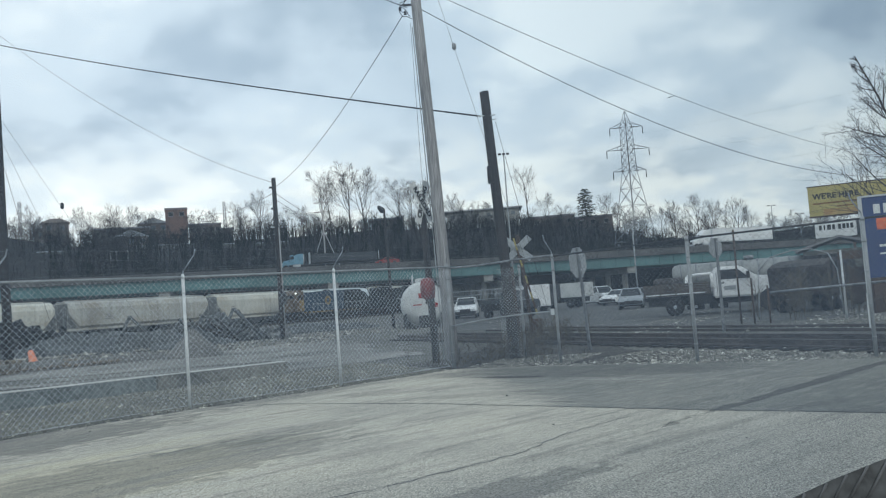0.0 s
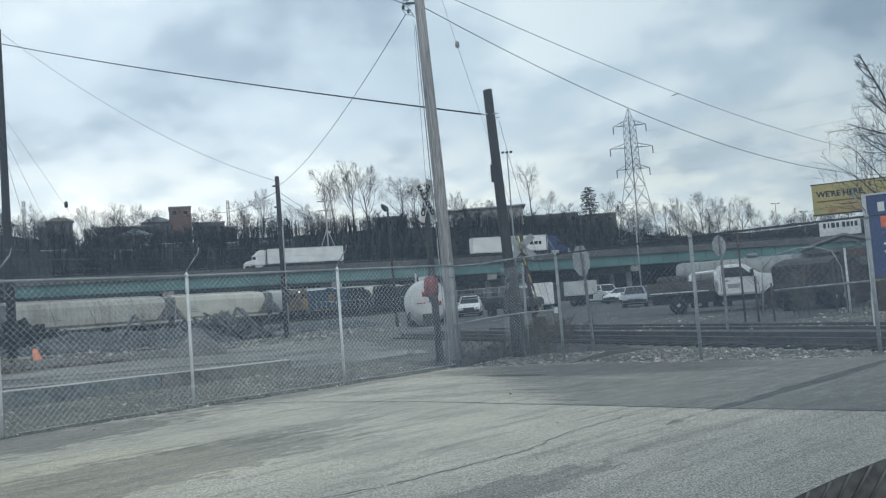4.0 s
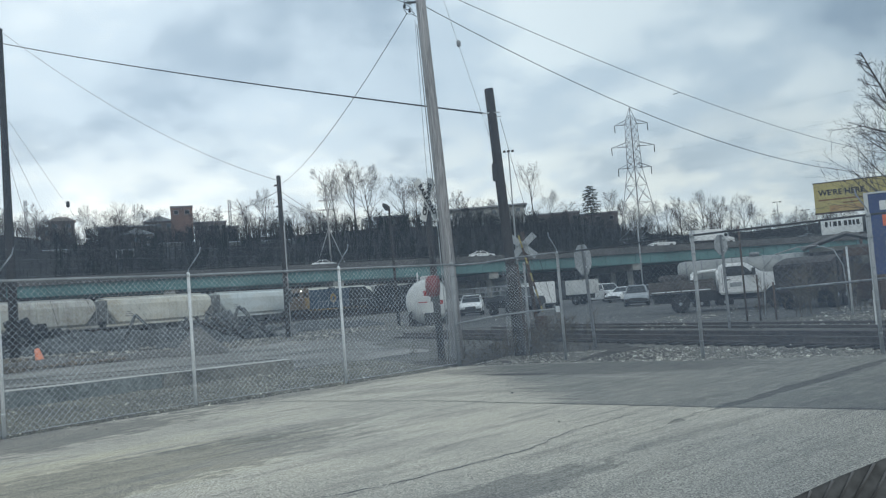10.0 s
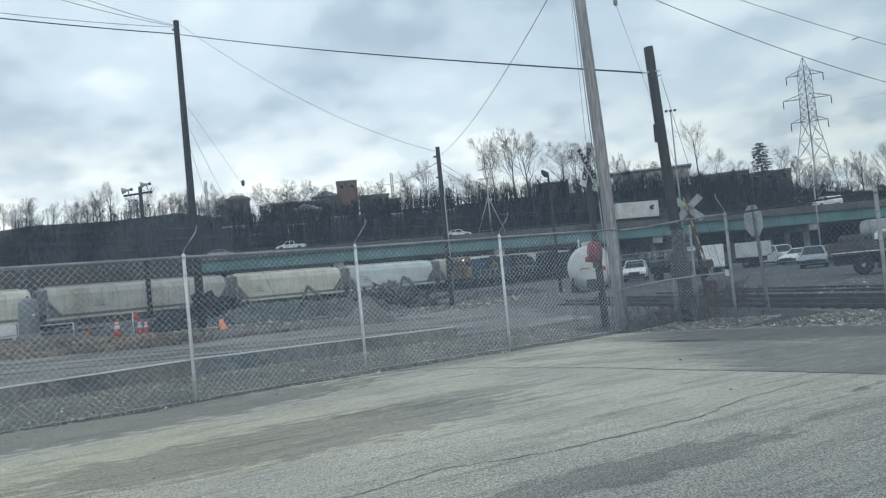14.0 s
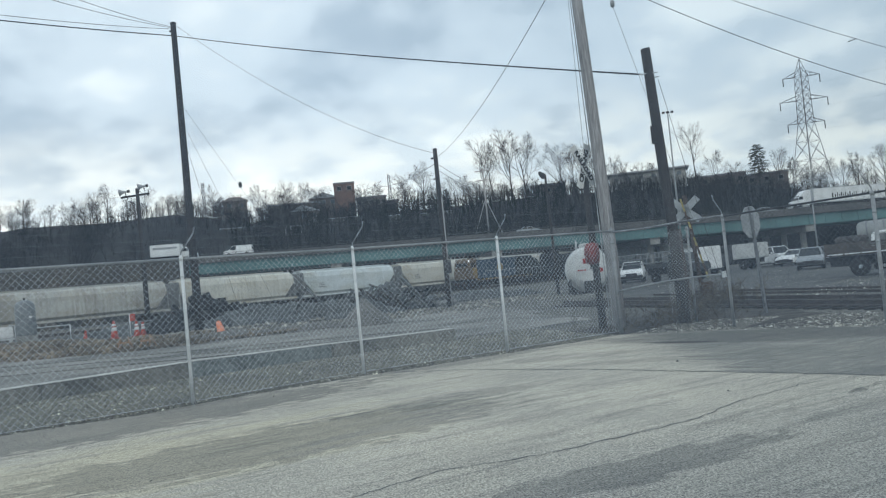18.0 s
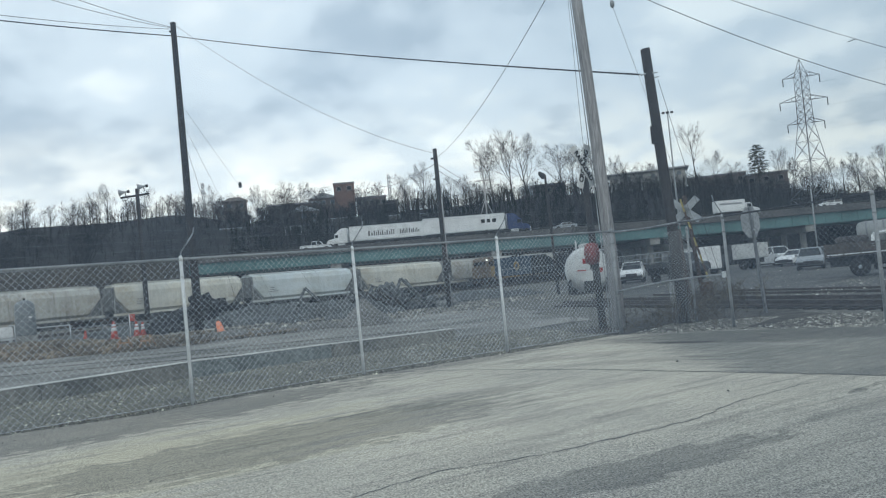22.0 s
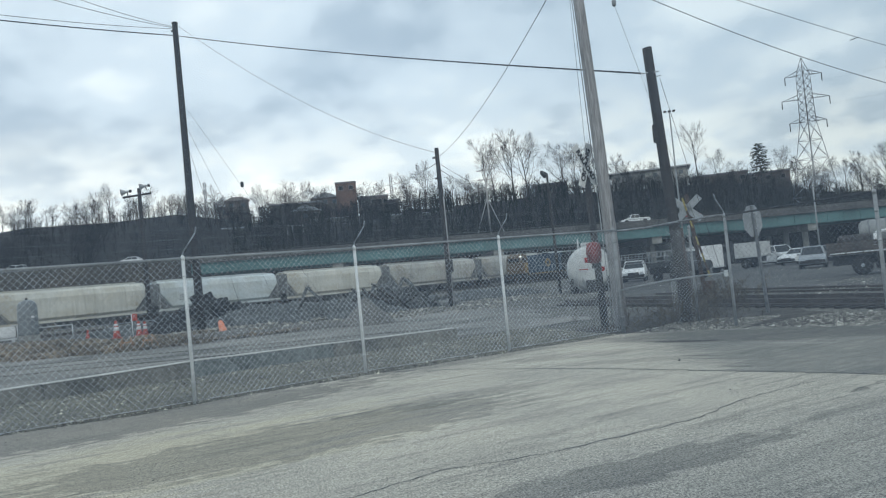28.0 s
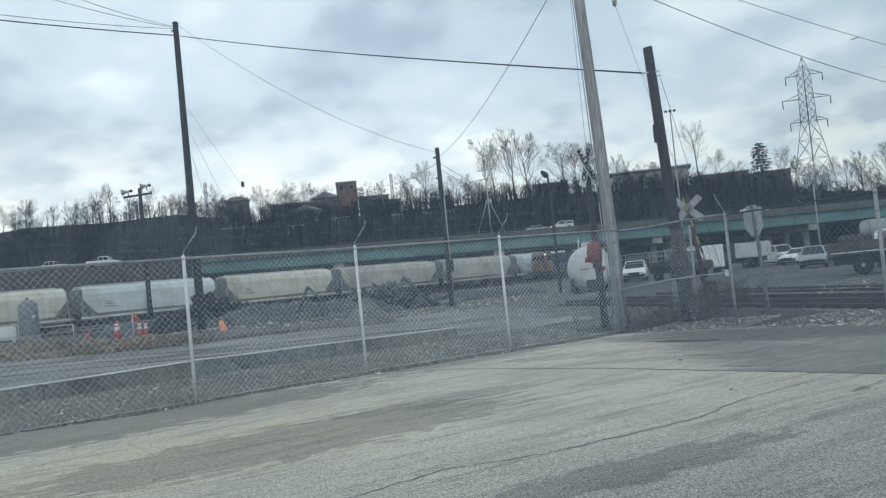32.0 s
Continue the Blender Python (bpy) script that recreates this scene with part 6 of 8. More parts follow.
SHAPES = {  # length, width, belt, roof, cabin floor, cabin top, wheel, wheel places
    "sedan": (4.75, 1.8, 0.98, 1.45, (-1.75, 0.95), (-1.05, 0.3), 0.32, (1.42, -1.4)),
    "suv": (4.75, 1.9, 1.12, 1.75, (-2.3, 1.0), (-2.1, 0.35), 0.37, (1.45, -1.42)),
    "pickup": (5.8, 1.98, 1.2, 1.9, (-0.75, 1.35), (-0.6, 0.75), 0.4, (1.9, -1.75)),
    "wagon": (4.3, 1.74, 0.95, 1.52, (-2.05, 1.0), (-1.85, 0.35), 0.32, (1.3, -1.28)),
    "van": (5.6, 2.0, 1.3, 2.15, (-2.7, 1.75), (-2.65, 0.95), 0.36, (1.75, -1.7)),
}


def car(kind, paint, label, at=None, group="highway traffic", cat=None):
    L, W, belt, roof, lo, hi, wr, wx = SHAPES[kind]
    h, y = L / 2, W / 2
    t = thing({"sedan": "car", "wagon": "car", "suv": "suv", "pickup": "pickup_truck", "van": "van"}[kind], label, cat or {"pickup": "truck", "van": "van"}.get(kind, "car"), at, group)
    nose = belt - (0.22 if kind != "van" else 0.1)
    prof = [(-h + 0.05, 0.32), (-h, 0.6), (-h + 0.04, belt - 0.06), (-h + 0.2, belt), (lo[1] - 0.05, belt), (lo[1] + 0.35, belt - 0.03), (h - 0.25, nose), (h - 0.04, nose - 0.22),
            (h, 0.55), (h - 0.08, 0.3)]
    body = part("body", Mesh().prism(prof, -y, y), paint, t, bevel=0.07)
    if kind == "pickup":
        part("bed_well", Mesh().box(-h + 0.12, lo[0] - 0.1, -y + 0.12, y - 0.12, belt - 0.02, belt + 0.004), TRIM, body)
    part("glasshouse", quad_loft(lo, hi, belt - 0.01, roof - 0.06, y - 0.1, y - 0.27), GLASS, t, "dark tinted windows", bevel=0.03)
    part("roof_panel", quad_loft((hi[0] - 0.06, hi[1] + 0.06), (hi[0] + 0.08, hi[1] - 0.1), roof - 0.07, roof, y - 0.25, y - 0.33), paint, t, bevel=0.02)
    if kind == "van":
        part("side_panel", quad_loft((lo[0], 0.45), (hi[0], 0.3), belt - 0.02, roof - 0.08, y - 0.085, y - 0.25), paint, t)
    pil = Mesh()
    for sy in (-1, 1):
        for a, b in ((lo[0], hi[0]), ((lo[0] + lo[1]) / 2 - 0.1, (hi[0] + hi[1]) / 2), (lo[1], hi[1])):
            pil.tube((a, sy * (y - 0.1), belt), (b, sy * (y - 0.27), roof - 0.05), 0.045, 0.04, 6)
    part("pillars", pil, paint, t)
    for sx, x in ((1, h - 0.03), (-1, -h - 0.0)):
        part("bumper", Mesh().box(x - 0.07, x + 0.06, -y + 0.06, y - 0.06, 0.36, 0.58), TRIM, t, bevel=0.03)
        for sy in (-1, 1):
            part("headlamp" if sx > 0 else "tail_lamp", Mesh().box(x - 0.05 if sx > 0 else x - 0.01, x + 0.03 if sx > 0 else x + 0.03, sy * (y - 0.28) - 0.16, sy * (y - 0.28) + 0.16,
                                                                   nose - 0.3, nose - 0.14), LAMP_CLEAR if sx > 0 else LAMP_RED, t, bevel=0.02)
    part("grille", Mesh().box(h - 0.03, h + 0.02, -0.45, 0.45, nose - 0.32, nose - 0.12), TRIM, t)
    part("underbody", Mesh().box(-h + 0.2, h - 0.2, -y + 0.12, y - 0.12, 0.2, 0.4), UNDER, t)
    for x in wx:
        for sy in (-1, 1):
            wheel(t, x, sy * (y - 0.11), wr)
            part("wheel_arch", Mesh().tube((x, sy * (y - 0.05), wr), (x, sy * (y + 0.012), wr), wr * 1.2, wr * 1.2, 14), TRIM, t)
    for sy in (-1, 1):
        part("mirror", Mesh().box(lo[1] - 0.3, lo[1] - 0.12, sy * (y + 0.02) - 0.08, sy * (y + 0.02) + 0.08, belt, belt + 0.14), paint, t, bevel=0.02)
    return t


def tractor(t, x0, paint, high=True):
    """A tractor from x0 (back of its sleeper) forwards."""
    z = 3.9 if high else 3.1
    part("sleeper", Mesh().prism([(x0, 1.0), (x0, z), (x0 + 1.1, z - 0.05), (x0 + 1.7, z - 0.45), (x0 + 2.1, 3.0), (x0 + 2.55, 2.75), (x0 + 2.7, 1.0)], -1.2, 1.2), paint, t, "cab with a sloping roof fairing", bevel=0.12)
    part("hood", Mesh().prism([(x0 + 2.6, 0.8), (x0 + 2.6, 2.0), (x0 + 3.7, 1.75), (x0 + 4.0, 1.45), (x0 + 4.1, 0.6)], -1.0, 1.0), paint, t, bevel=0.12)
    part("windscreen", Mesh().add([(x0 + 2.1, -1.0, 2.83), (x0 + 2.1, 1.0, 2.83), (x0 + 2.65, 1.0, 2.0), (x0 + 2.65, -1.0, 2.0), (x0 + 2.42, -1.0, 2.86), (x0 + 2.42, 1.0, 2.86), (x0 + 2.8, 1.0, 2.02), (x0 + 2.8, -1.0, 2.02)],
                                  [(4, 7, 6, 5), (0, 1, 2, 3), (0, 4, 5, 1), (3, 2, 6, 7), (0, 3, 7, 4), (1, 5, 6, 2)]), GLASS, t)
    part("side_window", Mesh().box(x0 + 1.75, x0 + 2.4, -1.215, -1.2, 2.05, 2.65).box(x0 + 1.75, x0 + 2.4, 1.2, 1.215, 2.05, 2.65), GLASS, t)
    part("bumper", Mesh().box(x0 + 4.0, x0 + 4.22, -1.15, 1.15, 0.4, 0.85), GALV, t, bevel=0.04)
    part("grille", Mesh().box(x0 + 4.06, x0 + 4.12, -0.5, 0.5, 0.85, 1.45), TRIM, t)
    for sy in (-1, 1):
        part("headlamp", Mesh().box(x0 + 3.95, x0 + 4.1, sy * 0.85 - 0.15, sy * 0.85 + 0.15, 1.0, 1.3), LAMP_CLEAR, t)
        part("fuel_tank", Mesh().tube((x0 + 0.5, sy * 1.0, 0.75), (x0 + 1.9, sy * 1.0, 0.75), 0.32, 0.32, 12), GALV, t)
        part("exhaust", Mesh().tube((x0 - 0.15, sy * 1.0, 1.0), (x0 - 0.15, sy * 1.0, z - 0.1), 0.08, 0.08, 8), GALV, t)
        part("mirror", Mesh().box(x0 + 2.5, x0 + 2.6, sy * 1.35 - 0.1, sy * 1.35 + 0.1, 1.95, 2.6), TRIM, t)
        wheel(t, x0 + 3.35, sy * 1.02, 0.5, 0.3)
        for x in (x0 - 0.6, x0 - 1.9):
            wheel(t, x, sy * 0.95, 0.5, 0.55)
    part("chassis", Mesh().box(x0 - 2.6, x0 + 3.8, -0.45, 0.45, 0.6, 0.95), UNDER, t)


def box_trailer(t, half, paint, marks):
    part("trailer_body", Mesh().box(-half, half, -1.28, 1.28, 1.2, 4.02), paint, t, "plain white box trailer", bevel=0.05)
    part("bottom_rail", Mesh().box(-half, half, -1.3, -1.27, 1.16, 1.34).box(-half, half, 1.27, 1.3, 1.16, 1.34), GALV, t)
    part("top_rail", Mesh().box(-half, half, -1.3, -1.27, 3.92, 4.04).box(-half, half, 1.27, 1.3, 3.92, 4.04), GALV, t)
    for sx in (-0.64, 0.64):
        part("rear_door", Mesh().box(-half - 0.05, -half, sx - 0.6, sx + 0.6, 1.3, 3.95), paint, t, bevel=0.01)
    for k in range(13):
        x = -half + 0.6 + k * (2 * half - 1.2) / 12
        part("side_post", Mesh().box(x - 0.05, x + 0.05, -1.296, -1.282, 1.34, 3.92).box(x - 0.05, x + 0.05, 1.282, 1.296, 1.34, 3.92), paint, t)
    part("landing_gear", Mesh().box(half - 3.4, half - 3.2, -0.9, -0.75, 0.3, 1.2).box(half - 3.4, half - 3.2, 0.75, 0.9, 0.3, 1.2), UNDER, t)
    part("bogie", Mesh().box(-half + 0.6, -half + 3.6, -0.6, 0.6, 0.6, 1.2), UNDER, t)
    for x in (-half + 1.4, -half + 2.7):
        for sy in (-1, 1):
            wheel(t, x, sy * 0.95, 0.5, 0.55)
    for x0, x1, z0, z1 in marks:
        for sy in (-1, 1):
            a, b = (x0, x1) if sy < 0 else (-x1, -x0)
            part("lettering_bar", Mesh().box(a, b, min(sy * 1.302, sy * 1.31), max(sy * 1.302, sy * 1.31), z0, z1), SIGN_BLACK, t, "dark lettering bar")


def semi(label, cab_paint, marks=(), half=8.08, paint=None, high=True, split=False):
    t = thing("semi_truck", label, "truck", group="highway traffic")
    box_trailer(t, half, paint or WHITE, marks)
    if split:
        part("seam", Mesh().box(half - 6.0, half - 5.7, -1.31, -1.302, 1.3, 3.95), TRIM, t)
    tractor(t, half + 0.45, cab_paint, high)
    return t


def flatbed(label, cab_paint):
    t = thing("flatbed_truck", label, "truck", group="highway traffic")
    part("bed", Mesh().box(-7, 6.6, -1.25, 1.25, 1.1, 1.35), UNDER, t, bevel=0.03)
    part("load", Mesh().box(-6.6, 6.3, -1.1, 1.1, 1.36, 2.95), DARKCAR, t, "tarpaulined dark load", bevel=0.12)
    for k in range(7):
        part("strap", Mesh().box(-6 + 1.9 * k, -5.92 + 1.9 * k, -1.13, 1.13, 1.36, 2.98), TRIM, t)
    part("headboard", Mesh().box(6.6, 6.75, -1.25, 1.25, 1.1, 3.3).box(-7.1, -7.0, -0.1, 0.1, 1.1, 3.2), GALV, t)
    for x in (-5.8, -4.5):
        for sy in (-1, 1):
            wheel(t, x, sy * 0.95, 0.5, 0.55)
    tractor(t, 8.0, cab_paint, False)
    return t


def box_truck(label, length, paint, cab_paint, band=None, group="highway traffic", at=None, top=3.1, low=1.0):
    t = thing("box_truck", label, "truck", at, group)
    a, b = -length / 2, length / 2
    part("box_body", Mesh().box(a, b, -1.2, 1.2, low, top), paint, t, bevel=0.05)
    part("rear_door", Mesh().box(a - 0.04, a, -1.05, 1.05, low + 0.1, top - 0.15), paint, t)
    part("cab", Mesh().prism([(b + 0.1, 0.7), (b + 0.1, 2.45), (b + 1.1, 2.45), (b + 1.7, 1.55), (b + 2.5, 1.4), (b + 2.7, 1.1), (b + 2.7, 0.6)], -1.05, 1.05), cab_paint, t, bevel=0.09)
    part("windscreen", Mesh().add([(b + 1.16, -0.9, 2.36), (b + 1.16, 0.9, 2.36), (b + 1.7, 0.9, 1.6), (b + 1.7, -0.9, 1.6), (b + 1.2, -0.9, 2.4), (b + 1.2, 0.9, 2.4), (b + 1.76, 0.9, 1.62), (b + 1.76, -0.9, 1.62)],
                                  [(4, 7, 6, 5), (0, 1, 2, 3), (0, 4, 5, 1), (3, 2, 6, 7), (0, 3, 7, 4), (1, 5, 6, 2)]), GLASS, t)
    part("side_window", Mesh().box(b + 0.4, b + 1.15, -1.065, -1.05, 1.65, 2.25).box(b + 0.4, b + 1.15, 1.05, 1.065, 1.65, 2.25), GLASS, t)
    part("bumper", Mesh().box(b + 2.6, b + 2.8, -1.0, 1.0, 0.4, 0.65), GALV, t, bevel=0.03)
    part("chassis", Mesh().box(a + 0.2, b + 2.4, -0.5, 0.5, 0.55, 1.0), UNDER, t)
    for sy in (-1, 1):
        part("headlamp", Mesh().box(b + 2.6, b + 2.72, sy * 0.75 - 0.15, sy * 0.75 + 0.15, 0.9, 1.1), LAMP_CLEAR, t)
        part("mirror", Mesh().box(b + 1.3, b + 1.4, sy * 1.25 - 0.1, sy * 1.25 + 0.1, 1.6, 2.1), TRIM, t)
        wheel(t, b + 1.9, sy * 0.92, 0.42, 0.26)
        wheel(t, a + 1.6, sy * 0.85, 0.42, 0.5)
        if band:
            part("lettering_bar", Mesh().box(a + 0.5, b - 0.5, min(sy * 1.205, sy * 1.215), max(sy * 1.205, sy * 1.215), 2.25, 2.6), band, t, "grey lettering band")
    return t


def letters(x0, widths, z0, z1, gap=0.2, thin=False):
    out = []
    for w in widths:
        if thin and w > 0.4:
            out.append((x0, x0 + 0.3 * w, z0, z1))
            out.append((x0 + 0.62 * w, x0 + 0.88 * w, z0, z0 + 0.66 * (z1 - z0)))
        else:
            out.append((x0, x0 + w * (0.5 if thin else 1), z0, z1))
        x0 += w + gap
    return out


# heading: +1 drives right in the near lanes, -1 left in the far lanes; then the time, the place along the road and the speed there
NEAR, NEAR2, FAR, FAR2 = 157.0, 161.0, 173.2, 169.6
LORRY = box_truck("white box lorry with a dark cab", 7.6, WHITE_DIRTY, DARKCAR, top=3.85)
for sy in (-1, 1):
    a, b = sorted((sy * 1.205, sy * 1.215))
    part("emblem", Mesh().prism([(2.1, 2.9), (2.9, 3.15), (3.0, 2.75), (2.6, 2.65), (2.95, 2.5), (2.8, 2.2), (2.2, 2.35)], a, b), SIGN_BLACK, LORRY, "dark swirl emblem")
TRAFFIC = [
    (flatbed("flatbed truck with a pale blue cab and dark covered load", BLUE_PALE), -1, FAR, 0.0, 20.5, -26.8),
    (semi("white box trailer behind a dark blue tractor", BLUE_CAB, letters(3.8, (0.7, 0.7, 0.5), 2.3, 2.9), half=7.1, split=True), 1, NEAR, 1.0, -31.0, 26.6),
    (semi("all-white semi truck with a plain box trailer", WHITE, half=7.3), -1, FAR, 1.5, 72.1, -23.9),
    (box_truck("white delivery box truck", 5.9, WHITE, WHITE), 1, NEAR, 6.0, -20.4, 27.4),
    (car("sedan", RED, "dark red saloon car on the highway"), -1, FAR2, 0.0, 28.5, -31.3),
    (car("suv", WHITE, "white SUV on the highway"), 1, NEAR, 6.0, 6.6, 28.6),
    (car("sedan", DARKCAR, "charcoal saloon car on the highway"), 1, NEAR2, 6.0, 1.0, 28.6),
    (car("sedan", WHITE, "white saloon car on the highway"), 1, NEAR, 8.5, -1.1, 29.6),
    (car("sedan", WHITE, "white saloon car on the highway"), 1, NEAR2, 8.5, -24.2, 25.9),
    (LORRY, 1, NEAR, 11.5, -18.9, 24.3),
    (car("pickup", WHITE, "white pickup truck on the highway"), -1, FAR, 12.0, 32.6, -27.6),
    (car("sedan", WHITE, "white saloon car on the highway"), 1, NEAR, 12.0, -40.4, 24.9),
    (car("sedan", SILVER, "silver saloon car on the highway"), 1, NEAR2, 12.5, -71.6, 25.35),
    (car("van", WHITE, "white panel van on the highway"), -1, FAR, 14.5, 70.3, -29.3),
    (car("sedan", SILVER, "silver saloon car on the highway"), 1, NEAR2, 17.5, 9.0, 28.6),
    (box_truck("white rental box truck with a grey lettering band", 5.2, WHITE, WHITE, SILVER), 1, NEAR, 17.0, -67.1, 25.3),
    (semi("white semi truck with dark lettering bars along its trailer", WHITE, letters(-3.6, (0.95, 0.7, 0.7, 0.75, 0.8, 0.3, 0.3), 1.95, 2.9, 0.12, True) + letters(2.6, (0.6, 0.5, 0.35, 0.75, 0.55, 0.6), 2.0, 2.9, 0.1, True), half=7.3), -1, FAR, 19.0, 66.5, -23.2),
    (semi("white box trailer with three dark marks behind a blue tractor", BLUE_CAB, letters(3.0, (0.7, 0.6, 0.7), 2.5, 3.15, 0.35), half=7.3), 1, NEAR, 19.5, -52.2, 25.3),
    (car("pickup", WHITE, "white pickup truck on the highway"), 1, NEAR2, 20.5, -54.0, 25.4),
    (car("suv", WHITE, "white SUV on the highway"), -1, FAR, 23.0, 59.0, -27.0),
    (car("sedan", SILVER, "silver saloon car on the highway"), -1, FAR2, 20.0, 87.3, -27.9),
    (car("sedan", WHITE, "white saloon car on the highway"), 1, NEAR, 27.5, -61.6, 27.8),
    (car("pickup", WHITE, "white pickup truck on the highway"), -1, FAR, 27.5, 60.3, -28.7),
    (car("pickup", WHITE, "white pickup truck on the highway"), 1, NEAR, 31.5, -67.8, 29.0),
    (car("sedan", RED, "dark red saloon car on the highway"), -1, FAR2, 29.0, 26.7, -28.7),
    (car("suv", WHITE, "white SUV on the highway"), -1, FAR, 30.0, 87.0, -28.0),
    (car("sedan", SILVER, "silver saloon car on the highway"), 1, NEAR2, 31.0, -1.5, 26.0),
]

# ---- parked vehicles beyond the crossing ----
car("suv", WHITE, "white SUV parked facing the fence", rot_z(2.0, 76.0, -95), "parked cars")
car("wagon", SILVER, "silver estate car parked in the yard", rot_z(13.9, 65.0, -104), "parked cars")
car("pickup", WHITE, "white pickup parked behind the silver car", rot_z(16.2, 91.0, -70), "parked cars")
car("sedan", WHITE, "white saloon parked behind the lorries", rot_z(16.9, 84.5, -130), "parked cars")
car("sedan", DARKCAR, "dark saloon parked among vans", rot_z(17.2, 76.0, -110), "parked cars")
car("sedan", SILVER, "silver saloon parked among vans", rot_z(20.0, 88.0, -60), "parked cars")
box_truck("grubby white box truck parked with its cab turned away", 2.5, WHITE_DIRTY, DARKCAR, group="parked lorries", at=rot_z(13.15, 86.0, 148), top=2.4)
box_truck("small white box truck parked with its rear to the tracks", 3.6, WHITE, DARKCAR, group="parked lorries", at=rot_z(7.95, 78.0, 96), top=2.4, low=0.5)

# dark truck with a lattice rack
rack = thing("rack_truck", "dark truck with a pale lattice rack on its bed", "truck", rot_z(3.95, 66.0, -48))
part("chassis", Mesh().box(-0.8, 3.4, -0.9, 0.9, 0.6, 1.1), UNDER, rack, bevel=0.05)
part("cab", Mesh().prism([(1.4, 0.7), (1.4, 2.0), (2.3, 2.0), (2.8, 1.35), (3.6, 1.25), (3.7, 0.7)], -0.95, 0.95), DARKCAR, rack, bevel=0.08)
part("side_window", Mesh().box(1.6, 2.3, -0.965, -0.95, 1.4, 1.85), GLASS, rack)
rm = Mesh()
for y in (-0.9, 0.9):
    for z in (1.5, 1.85, 2.2):
        rm.tube((-3.7, y, z), (2.1, y, z), 0.03, 0.03, 6)
    for k in range(16):
        rm.tube((-3.7 + 0.38 * k, y, 1.5), (-3.5 + 0.38 * k, y, 2.2), 0.022, 0.022, 5)
    for x in (-0.7, 0.9):
        rm.tube((x, y, 1.0), (x, y, 2.2), 0.04, 0.04, 6)
part("side_board", Mesh().box(-0.8, 1.35, -0.98, -0.9, 1.1, 1.4).box(-0.8, 1.35, 0.9, 0.98, 1.1, 1.4), DARKCAR, rack)
part("rack", rm, GALV_DULL, rack, "pale pipe lattice rack")
for x in (0.0, 2.7):
    for sy in (-1, 1):
        wheel(rack, x, sy * 0.85, 0.4, 0.28)

# white tank trailer seen from its round end
tk = thing("tank_trailer", "white tank trailer showing its round end", "tank trailer", rot_z(-1.25, 55.2, 93) @ Matrix.Scale(1.07, 4))
part("tank", Mesh().loft([[(x, 1.3 * r * math.cos(a * 0.2618), 1.42 + 1.3 * r * math.sin(a * 0.2618)) for a in range(24)]
                          for x, r in ((-0.18, 0.55), (-0.08, 0.85), (0.12, 0.97), (0.4, 1), (8.6, 1), (8.9, 0.85), (9.0, 0.4))]), WHITE_DIRTY, tk)
part("rim_band", Mesh().loft([[(x, 1.33 * math.cos(a * 0.2618), 1.42 + 1.33 * math.sin(a * 0.2618)) for a in range(24)] for x in (0.35, 0.5)]), GALV, tk)
part("placard", Mesh().box(-0.21, -0.185, -0.25, 0.25, 1.75, 2.05), LAMP_RED, tk, "faded red placard")
part("placard", Mesh().box(-0.2, -0.17, -0.85, -0.55, 1.2, 1.45), LAMP_RED, tk, "faded red placard")
part("lettering_bar", Mesh().box(-0.2, -0.16, -0.75, -0.05, 2.1, 2.16).box(-0.2, -0.16, 0.1, 0.6, 1.35, 1.41), LAMP_RED, tk, "thin red marking bars")
part("rear_ladder", Mesh().tube((-0.2, 0.75, 0.3), (-0.12, 0.75, 2.4), 0.03, 0.03, 6).tube((-0.2, 0.45, 0.3), (-0.12, 0.45, 2.5), 0.03, 0.03, 6), GALV, tk)
part("valve_box", Mesh().box(-0.35, -0.05, -0.3, 0.3, 0.15, 0.75), TRIM, tk, bevel=0.04)
part("manhole", Mesh().tube((4, 0, 2.65), (4, 0, 3.0), 0.3, 0.3, 12).tube((0.9, 0, 2.65), (0.9, 0, 2.95), 0.22, 0.22, 12), WHITE_DIRTY, tk)
part("walkway_rail", Mesh().pipe([(0.6, 0.5, 2.6), (0.6, 0.5, 3.15), (3.2, 0.5, 3.15), (3.2, 0.5, 2.6)], 0.03, 6), GALV, tk)
part("bumper_frame", Mesh().box(-0.25, -0.1, -1.2, 1.2, 0.0, 0.15).box(-0.2, -0.1, -1.15, -1.0, 0.1, 0.9).box(-0.2, -0.1, 1.0, 1.15, 0.1, 0.9), TRIM, tk)
for x in (1.2, 2.5):
    for sy in (-1, 1):
        wheel(tk, x, sy * 0.95, 0.45, 0.5)

# white flatbed pickup, side-on beyond the rails
STAKE = mat("worn_brown_boards", (0.1, 0.085, 0.074), (0.06, 0.053, 0.048), 0.9, scale=2, fine=12, bump=0.3)
fp = thing("flatbed_pickup", "white work pickup with a dark flatbed parked side-on", "truck", rot_z(13.4, 43.4, -14))
part("cab", Mesh().prism([(-0.1, 0.75), (-0.12, 1.5), (0.0, 2.15), (0.2, 2.24), (1.2, 2.24), (1.92, 1.72), (3.15, 1.62), (3.42, 1.42), (3.5, 0.75)], -1.0, 1.0), WHITE, fp, "grubby white cab and bonnet", bevel=0.08)
part("side_window", Mesh().prism([(0.2, 1.62), (0.24, 2.08), (1.08, 2.08), (1.6, 1.62)], -1.02, -0.995), GLASS, fp)
part("door_seam", Mesh().box(0.08, 0.1, -1.01, -0.998, 0.9, 2.0).box(1.66, 1.68, -1.01, -0.998, 0.9, 1.6), TRIM, fp)
part("door_handle", Mesh().box(0.2, 0.42, -1.03, -1.0, 1.42, 1.48), TRIM, fp)
